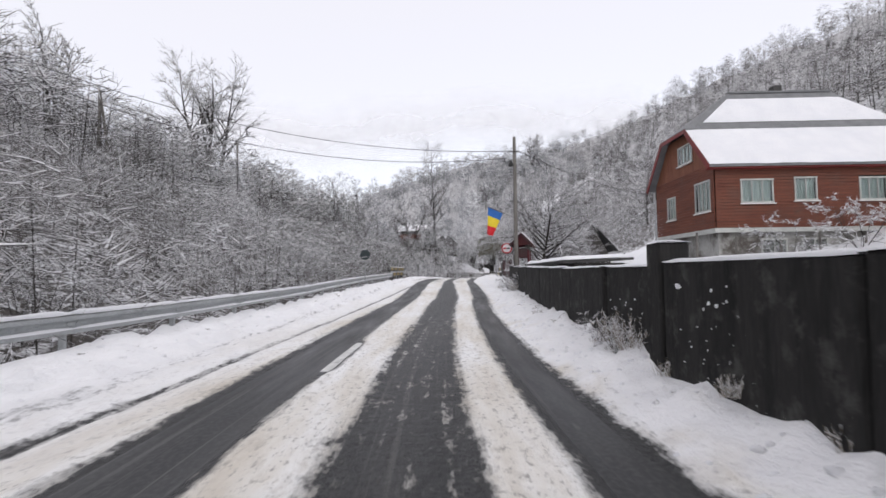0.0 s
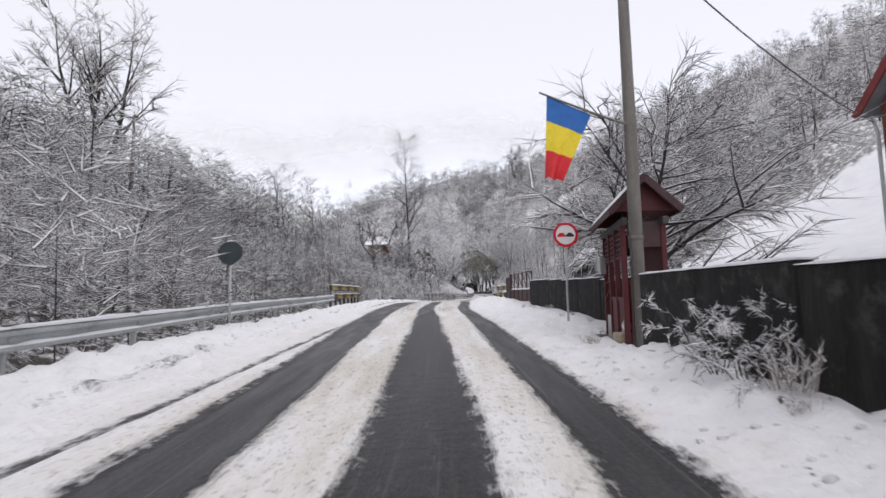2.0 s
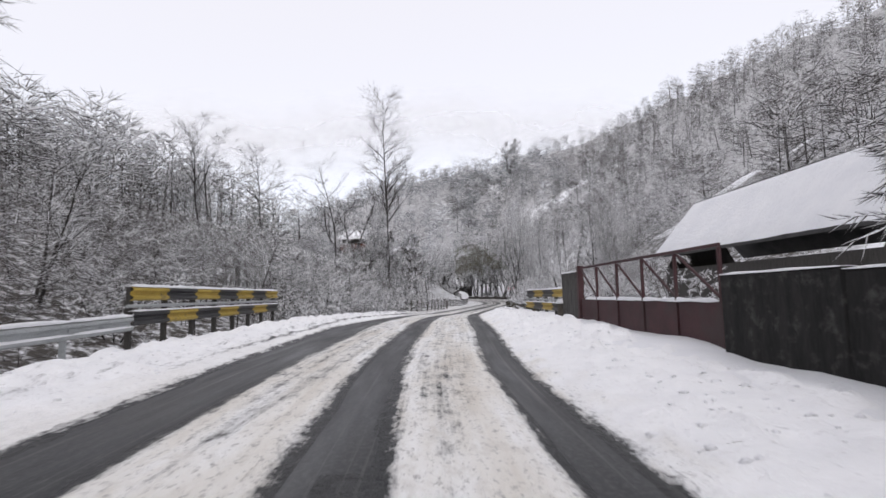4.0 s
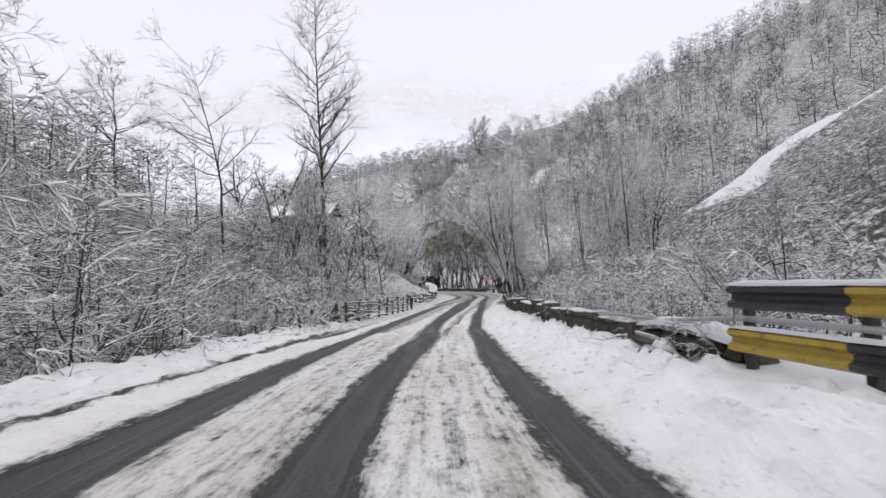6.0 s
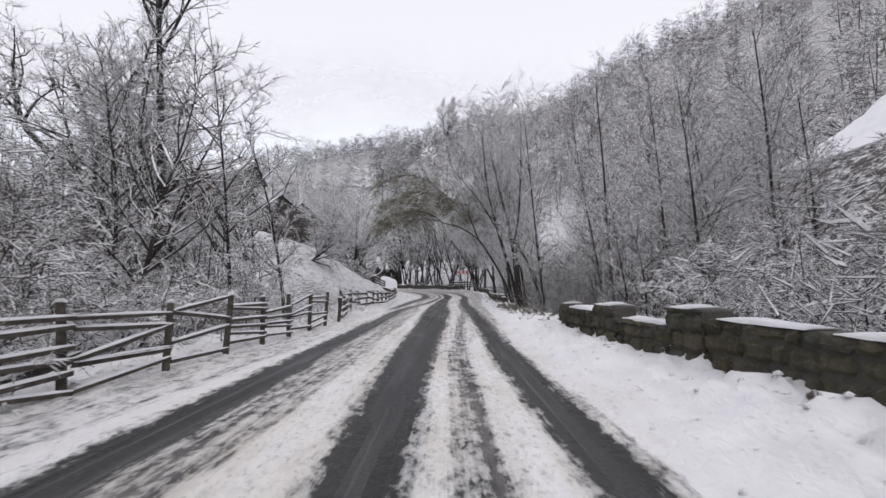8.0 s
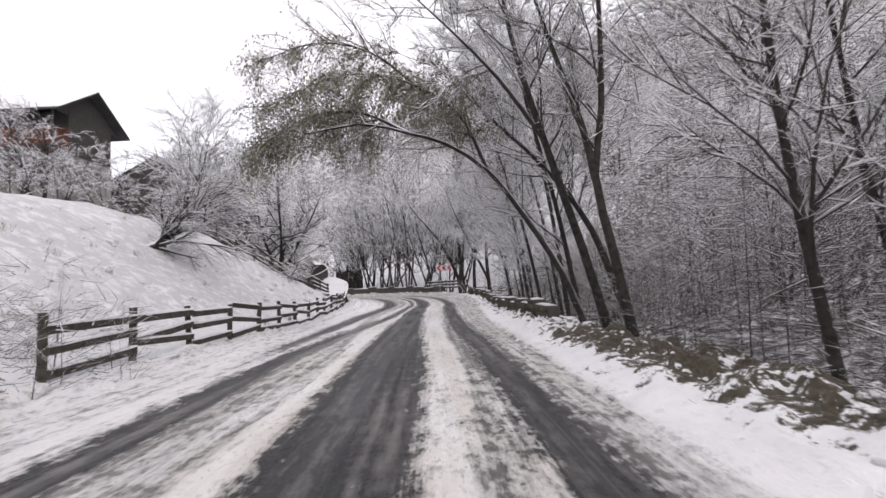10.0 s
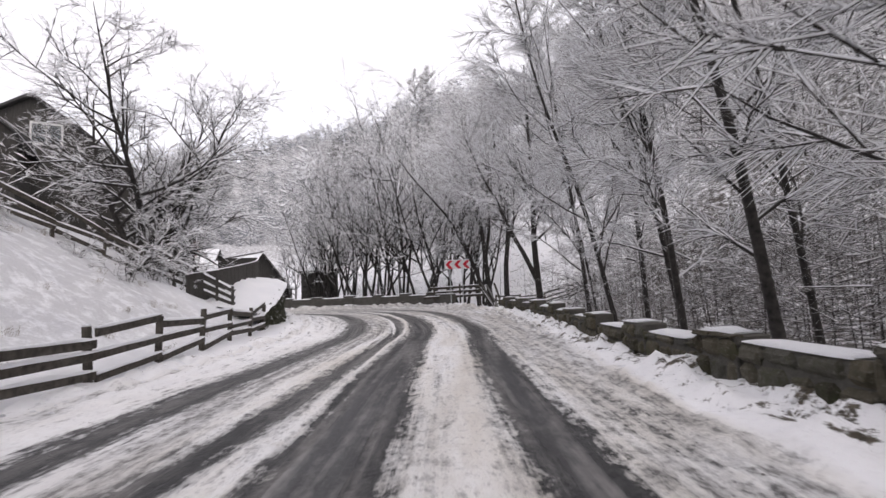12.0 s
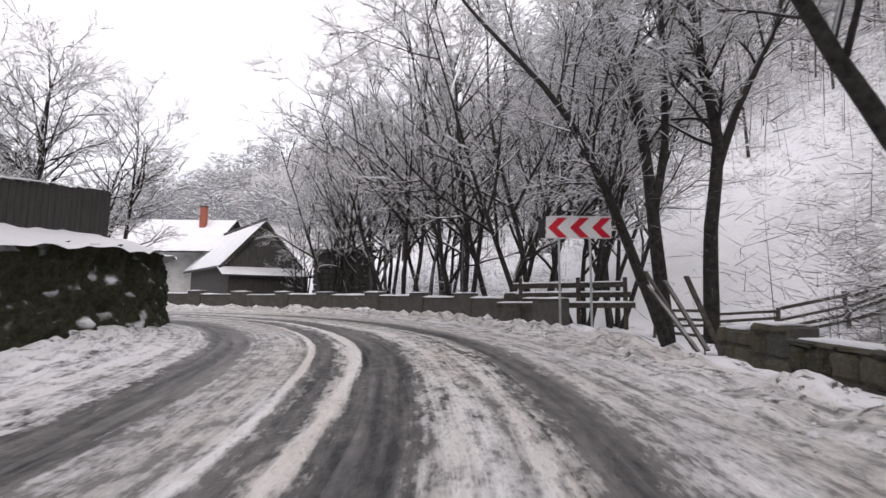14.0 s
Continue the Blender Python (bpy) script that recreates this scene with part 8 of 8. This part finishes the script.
# ---------------------------------------------------------------- trees of the bend and of the wood
def arched_trunk(name, label, pts, r0, seed, limbs, mat, reach=2.2, droop=0.05, twig_r=0.012, minor=6, twigs=5, from_u=0.35, twig_len=0.26, pads=0.7, snow=1.0, spray=0):
    """A leaning tree whose trunk follows the given line."""
    r = random.Random(seed)
    base_at = Vector(pts[0])
    ob = thing(name, label, "tree", base_at, "trees over the road")
    line = [Vector(q) - base_at for q in glide(pts, 0.7)]
    wood, crown = Geo(), Geo()
    n = len(line)
    wood.tube(line, [r0 * (1 - 0.85 * (i / n)) for i in range(n)], 8, 0, False)
    for j in range(limbs):
        u = from_u + (1 - from_u) * (j + r.random()) / limbs
        q, d = along(line, min(u, 0.999))
        ln = reach * r.uniform(0.5, 1.2)
        rb = max(0.014, r0 * (1 - u) * 0.5)
        lp2 = stem(wood if rb > 0.035 else crown, q, fork(d, r.uniform(0.5, 1.1), r), ln, rb, rb * 0.25, 4, 4, r, 0.12, 0.04 - droop)
        for i in range(minor):
            q2, d2 = along(lp2, r.uniform(0.2, 1.0))
            mp = stem(crown, q2, fork(d2, r.uniform(0.4, 0.9), r), ln * 0.45 * r.uniform(0.5, 1.1), max(0.009, rb * 0.4), 0.005, 2, 3, r, 0.16, 0.03 - droop)
            if r.random() < pads:
                crown.pad(mp[0] + Vector((0, 0, 0.012)), (mp[1] - mp[0]).normalized(), (mp[1] - mp[0]).length, r.uniform(0.012, 0.03), r.uniform(0.015, 0.04))
            for _ in range(twigs):
                q3, d3 = along(mp, r.uniform(0.1, 1.0))
                w3 = (fork(d3, r.uniform(0.4, 0.9), r) - Vector((0, 0, droop * 4))).normalized()
                size = (ln * twig_len * r.uniform(0.5, 1.3), twig_r * r.uniform(0.7, 1.2), twig_r * snow * r.uniform(0.4, 3.4))
                if spray:
                    crown.twig(q3, w3, *size, r, spray)
                else:
                    crown.sliver(q3, w3, *size)
    part("trunk", wood, M["bark"], ob, smooth=True)
    part("crown", crown, (M[mat], M["twig_snow"]), ob)
    return ob


def leafy_arch(pts, boughs, r0, seed, leaves):
    """A leaning tree whose boughs reach over the road and still carry withered leaves."""
    r = random.Random(seed)
    foot = Vector(pts[0])
    ob = thing("arching_tree", "leaning tree arching over the road with withered leaves", "tree", foot, "trees over the road")
    wood, crown, foliage = Geo(), Geo(), Geo()
    lines = [[Vector(q) - foot for q in glide(p, 0.5)] for p in (pts, *boughs)]
    for k, line in enumerate(lines):
        n = len(line)
        ra = r0 if k == 0 else r0 * 0.5
        wood.tube(line, [ra * (1 - 0.85 * i / n) for i in range(n)], 8, 0, False)
        for j in range(26):
            u = r.uniform(0.3 if k == 0 else 0.05, 1.0)
            q, d = along(line, min(u, 0.999))
            lp = stem(crown, q, fork(d, r.uniform(0.4, 1.0), r), r.uniform(0.8, 1.9), 0.016, 0.006, 4, 4, r, 0.14, -0.05)
            for _ in range(7):
                q2, d2 = along(lp, r.uniform(0.15, 1.0))
                crown.twig(q2, fork(d2, r.uniform(0.4, 0.9), r), r.uniform(0.3, 0.7), 0.0045, 0.006, r, 3)
    count = 0
    while count < leaves:
        line = lines[r.choice((1, 1, 2, 2, 3))]
        q, d = along(line, r.uniform(0.15, 0.999))
        hang_ = stem(crown, q, (fork(d, r.uniform(0.5, 1.2), r) + Vector((0, 0, -0.25))).normalized(), r.uniform(0.8, 1.9), 0.009, 0.004, 5, 3, r, 0.16, -0.26)
        for _ in range(85):
            p, w = along(hang_, r.uniform(0.05, 1.0))
            p = p + Vector((r.gauss(0, 0.10), r.gauss(0, 0.10), r.gauss(0, 0.10)))
            way = Vector((r.gauss(0, 0.5), r.gauss(0, 0.5), -1)).normalized()
            side = way.cross(Vector((r.gauss(0, 1), r.gauss(0, 1), 0.2))).normalized() * r.uniform(0.014, 0.028)
            ln = r.uniform(0.05, 0.10)
            fold = way.cross(side).normalized() * 0.012
            foliage.add((p, p + way * ln * 0.45 + side + fold, p + way * ln, p + way * ln * 0.45 - side + fold), ((0, 1, 2), (0, 2, 3)))
            count += 1
    part("trunk", wood, M["bark"], ob, smooth=True)
    part("crown", crown, (M["twig_dark"], M["twig_snow"]), ob)
    part("foliage", foliage, M["withered_leaf"], ob, "withered grey-green leaves with snow")
    return ob


leafy_arch(((14.15, 98.5, -0.7), (13.72, 99.1, 1.2), (13.1, 99.7, 2.7), (12.36, 100.16, 3.97), (11.3, 100.25, 4.7), (10.3, 100.3, 4.98), (9.2, 100.8, 5.35), (7.7, 101.3, 5.2)),
           (((12.36, 100.16, 3.97), (11.7, 100.7, 5.8), (10.3, 101.4, 6.9), (8.6, 102.1, 7.2), (6.4, 102.8, 6.3)),
            ((10.3, 100.3, 4.98), (9.2, 101.2, 5.8), (7.8, 102.0, 5.9), (6.4, 102.6, 5.2)),
            ((11.0, 101.1, 6.4), (9.6, 102.1, 8.0), (8.0, 102.8, 8.5), (6.4, 103.2, 8.0))), 0.105, 81, 26000)
arched_trunk("leaning_tree", "tall dark forked tree leaning over the road", ((14.3, 97.9, -0.9), (13.75, 98.1, 1.6), (13.05, 98.3, 4.26), (12.5, 98.6, 7.0), (12.3, 98.9, 10.5)), 0.115, 82, 26, "twig_dark", 2.4, 0.01, 0.006, 6, 9, spray=2)
arched_trunk("leaning_tree", "bare bough of the forked tree over the road", ((13.05, 98.3, 4.26), (12.3, 98.9, 5.9), (11.4, 99.6, 7.4), (10.6, 100.2, 8.6)), 0.06, 84, 16, "twig_dark", 1.8, 0.01, 0.006, 6, 8, spray=2)
arched_trunk("leaning_tree", "tall dark tree at the wall's end", ((13.62, 96.2, -0.9), (13.5, 96.3, 0.25), (13.48, 96.6, 1.5), (13.46, 97.0, 3.12), (13.85, 97.2, 4.6), (14.2, 97.5, 7.5), (14.4, 97.8, 11.0)), 0.11, 83, 26, "twig_dark", 2.4, 0.01, 0.006, 6, 9, spray=2)
arched_trunk("leaning_tree", "second stem of the tall dark tree at the wall's end", ((13.46, 97.0, 3.05), (13.42, 97.3, 4.28), (13.0, 97.8, 6.6), (12.6, 98.2, 9.0)), 0.085, 85, 16, "twig_dark", 1.8, 0.01, 0.006, 6, 8, spray=2)
wall_trees = [(15.9, 102.0, 12), (16.9, 104.6, 13), (17.3, 107.4, 12.5), (18.8, 108.6, 13), (18.4, 111.2, 12), (20.2, 112.0, 13.5), (19.6, 114.6, 12), (21.0, 116.2, 13), (20.6, 118.6, 12), (22.4, 119.6, 13), (21.9, 122.4, 12), (23.6, 124.6, 13)]
r = random.Random(33)
for i, (x, y, h) in enumerate(wall_trees):
    l1, l2 = r.uniform(0.05, 0.30), r.uniform(-0.05, 0.10)
    arched_trunk("leaning_tree", "slender dark tree leaning towards the road behind the stone wall", ((x, y, ground_at(x, y) - 0.2), (x - 0.25 * h * l1, y + 0.3 * l2 * h, h * 0.28), (x - 0.62 * h * l1, y + 0.6 * l2 * h, h * 0.62), (x - 0.85 * h * l1, y + l2 * h, h)), r.uniform(0.055, 0.10), 200 + i, 24, "twig", 3.0, 0.015, 0.0045, 8, 18, 0.16, 0.26, 0.8, 2.2)
for i, (x, y, h) in enumerate(((13.4, 92.6, 9.0), (15.2, 89.6, 9.5), (16.6, 86.0, 8.5), (18.6, 90.4, 10.5), (20.4, 86.6, 11.0), (17.6, 94.4, 10.5), (23.2, 88.8, 9.5), (21.8, 86.2, 8.5), (25.0, 91.6, 9.5), (26.4, 94.2, 9.0), (22.0, 91.2, 10.0), (24.0, 94.0, 10.0))):
    l1 = r.uniform(0.05, 0.22)
    arched_trunk("leaning_tree", "slender dark bare tree among the roadside brushwood", ((x, y, ground_at(x, y) - 0.2), (x - 0.25 * h * l1, y + 0.2, h * 0.28), (x - 0.62 * h * l1, y + 0.1, h * 0.62), (x - 0.85 * h * l1, y + 0.3, h)), r.uniform(0.06, 0.095), 260 + i, 24, "twig_dark", 2.6, 0.01, 0.0045, 7, 9, 0.16, 0.26, 0.5, 1.3, spray=2)
arched_trunk("leaning_tree", "thick dark branch reaching over the road", ((17.0, 101.0, -0.8), (16.2, 101.6, 2.5), (14.9, 102.0, 4.6), (13.2, 102.4, 6.4), (11.6, 102.8, 8.2)), 0.13, 95, 22, "twig_dark", 2.4, 0.0, 0.009, 6, 11)
alders = kinds("alder_tree", "multi-stemmed bare alder beside the bend", "tree", 4, 500, "alders at the bend", "twig", height=9.5, radius=0.08, stems=4, spread=0.26, limbs=52, start=0.24, reach=0.28, angle=0.85, minor=6, twigs=7, twig_r=0.0046, wob=0.14, up=0.04, snow=3.2, pads=0.5, twig_len=0.42, spray=3)
for x, y, k in ((8.9, 147.9, 0.7), (10.9, 145.6, 1.3), (12.4, 144.6, 1.45), (13.6, 146.2, 1.5), (14.6, 143.4, 1.6), (16.0, 145.2, 1.6), (17.2, 141.2, 1.65), (18.6, 139.4, 1.7), (19.4, 137.4, 1.5), (21.4, 138.6, 1.5), (23.4, 140.6, 1.5), (12.2, 151.5, 1.3), (17, 149, 1.5), (24.5, 144, 1.5)):
    plant(alders, x, y, k, r=r)
for seed, label, r0, n, pts in (
        (701, "strong dark bare tree leaning to the bend sign", 0.15, 26, ((21.2, 132.2, 0.0), (20.93, 132.15, 0.74), (20.55, 132.07, 1.61), (19.83, 131.92, 3.35), (18.84, 131.8, 5.2), (17.92, 131.9, 6.4), (16.9, 132.2, 7.7), (16.1, 132.6, 9.0))),
        (702, "strong dark bare tree rising behind the bend sign", 0.18, 34, ((21.3, 132.3, -0.1), (21.04, 132.2, 2.4), (20.98, 132.3, 3.93), (20.77, 132.4, 5.9), (20.4, 132.7, 8.0), (20.2, 133.0, 12.5))),
        (703, "upright second stem of the bare tree by the sign", 0.11, 26, ((21.0, 132.2, 2.9), (21.3, 132.1, 4.58), (21.3, 132.0, 6.51), (21.4, 132.2, 8.3), (21.6, 132.4, 12.0))),
        (704, "forked dark bare tree beside the leaning planks", 0.18, 34, ((22.15, 132.0, 0.0), (22.19, 131.9, 2.6), (22.4, 131.8, 4.5), (22.2, 131.9, 6.4), (22.1, 132.1, 8.2), (22.0, 132.4, 12.0))),
        (705, "outer stem of the forked bare tree", 0.11, 26, ((22.36, 131.8, 4.0), (22.8, 131.7, 5.3), (23.42, 131.6, 6.6), (24.0, 131.7, 7.8), (24.8, 132.0, 11.0))),
        (706, "upright dark tree standing on the roadside wall", 0.19, 36, ((21.8, 126.5, 0.0), (21.68, 126.45, 0.55), (21.59, 126.4, 1.7), (21.53, 126.4, 3.28), (21.61, 126.4, 5.4), (21.7, 126.6, 7.4), (21.9, 127.0, 12.5))),
        (707, "leaning fork of the dark tree on the wall", 0.13, 28, ((21.6, 126.4, 1.3), (20.95, 126.4, 2.7), (20.4, 126.5, 3.8), (19.8, 126.7, 5.4), (19.3, 127.0, 6.6), (18.6, 127.6, 9.0))),
        (708, "low bough of the dark tree on the wall", 0.07, 14, ((21.6, 126.35, 3.3), (22.66, 126.0, 4.26), (23.4, 125.8, 4.94), (24.1, 125.6, 6.0), (24.9, 125.5, 7.0)))):
    arched_trunk("roadside_tree", label, pts, r0, seed, n, "twig", 2.8, 0.02, 0.0045, 8, 7, 0.34, 0.28, 0.6, 2.6, spray=2)
# left slope before the bend
slope_trees = kinds("snowy_tree", "snow-laden spreading tree on the slope", "tree", 3, 600, "trees on the slope", "twig", height=5.6, radius=0.10, stems=3, spread=0.34, limbs=34, start=0.14, reach=0.40, angle=0.95, minor=6, twigs=7, twig_r=0.0042, wob=0.18, up=0.02, droop=0.03, snow=3.0, pads=1.0, twig_len=0.42, spray=2)
tree("snowy_tree", "tall dense snow-laden tree behind the plank fence", (0.9, 139.8, ground_at(0.9, 139.8)), "twig", "trees on the slope", seed=645, height=11.6, radius=0.13, stems=3, spread=0.10, limbs=60, start=0.2, reach=0.30, angle=0.95, minor=8, twigs=7, twig_r=0.0045, wob=0.16, up=0.03, snow=3.6, pads=1.0, twig_len=0.4, spray=3)
tree("snowy_tree", "tall snow-laden tree above the plank fence", (2.1, 142.0, ground_at(2.1, 142.0)), "twig", "trees on the slope", seed=646, height=12.4, radius=0.13, stems=2, spread=0.10, limbs=52, start=0.24, reach=0.28, angle=0.95, minor=7, twigs=7, twig_r=0.0048, wob=0.16, up=0.03, snow=3.4, pads=0.9, twig_len=0.4, spray=3)
tree("fruit_tree", "large old snow-laden fruit tree on the bank", (5.0, 125.6, ground_at(5.0, 125.6)), "twig", "trees on the slope", seed=640, height=9.4, radius=0.15, stems=4, spread=0.24, limbs=72, start=0.16, reach=0.36, angle=1.0, minor=11, twigs=7, twig_r=0.0045, wob=0.18, up=0.03, droop=0.02, snow=3.6, pads=1.0, pad_size=1.2, twig_len=0.36, spray=3)
for x, y, k in ((5.2, 127.4, 1.3), (3.0, 130.5, 1.3), (1.0, 134.5, 1.5), (-1.0, 138.8, 1.9), (-5.5, 137.0, 1.2), (-3.0, 101.5, 1.1), (-0.5, 97.5, 0.9), (-4.5, 99.0, 1.3), (-6, 117.0, 1.1)):
    plant(slope_trees, x, y, k, r=r)
for x, y, k in ((-2.4, 115.2, 0.95), (-3.6, 114.0, 0.9), (-1.2, 114.6, 0.8), (-5.2, 113.6, 1.0)):
    plant(bushes, x, y, k, r=r)
arched_trunk("crooked_tree", "low crooked snow-covered tree leaning out of the slope", ((5.2, 122.4, 1.7), (5.9, 122.4, 2.2), (6.25, 122.5, 2.6), (6.55, 122.6, 3.2), (7.3, 122.7, 3.5)), 0.09, 611, 16, "twig", 1.3, 0.03, 0.008, 6, 9, 0.2, 0.3, 1.0, 1.5)
arched_trunk("leaning_tree", "old dark tree leaning across the snowy slope", ((1.5, 109.2, ground_at(1.5, 109.2) - 0.2), (2.2, 109.6, ground_at(2.4, 109.7) + 0.9), (2.9, 110.2, ground_at(2.4, 109.7) + 2.3), (3.2, 110.8, ground_at(2.4, 109.7) + 4.2)), 0.18, 612, 60, "twig", 2.7, 0.02, 0.006, 7, 13, 0.06, 0.30, 1.0, 1.6)
for x, y, k in ((6.1, 123.2, 0.45), (4.6, 121.6, 0.4), (3.2, 120.2, 0.4), (6.6, 124.0, 0.5), (2.0, 119.2, 0.45)):
    plant(laden, x, y, k, r=r)
plant(bushes, 8.3, 48.2, 0.7, r=r)
plant(bushes, 7.9, 61.5, 0.5, r=r)
plant(bushes, 8.2, 64.6, 0.55, r=r)
plant(bushes, 8.9, 67.4, 0.5, r=r)
plant(bushes, 6.0, 121.5, 0.45, r=r)
for x, y, k in ((-1.6, 70.6, 0.5), (-0.6, 72.2, 0.4), (-0.9, 73.6, 0.5), (0.0, 75.0, 0.42), (-0.2, 76.2, 0.45), (0.6, 77.4, 0.4)):
    plant(laden, x, y, k, r=r)
# snow-laden bushes hanging over the parapet, and bushes before the house
for x, y, k in ((7.25, 61.2, 0.5), (7.6, 63.0, 0.5), (8.0, 65.8, 0.55), (8.7, 69.5, 0.5), (9.4, 73.6, 0.5), (10.2, 78.5, 0.5), (7.1, 60.0, 0.35), (16.8, 22.6, 0.75), (19.6, 22.3, 0.8), (22.6, 22.4, 0.7)):
    plant(bushes, x, y, k, r=r)
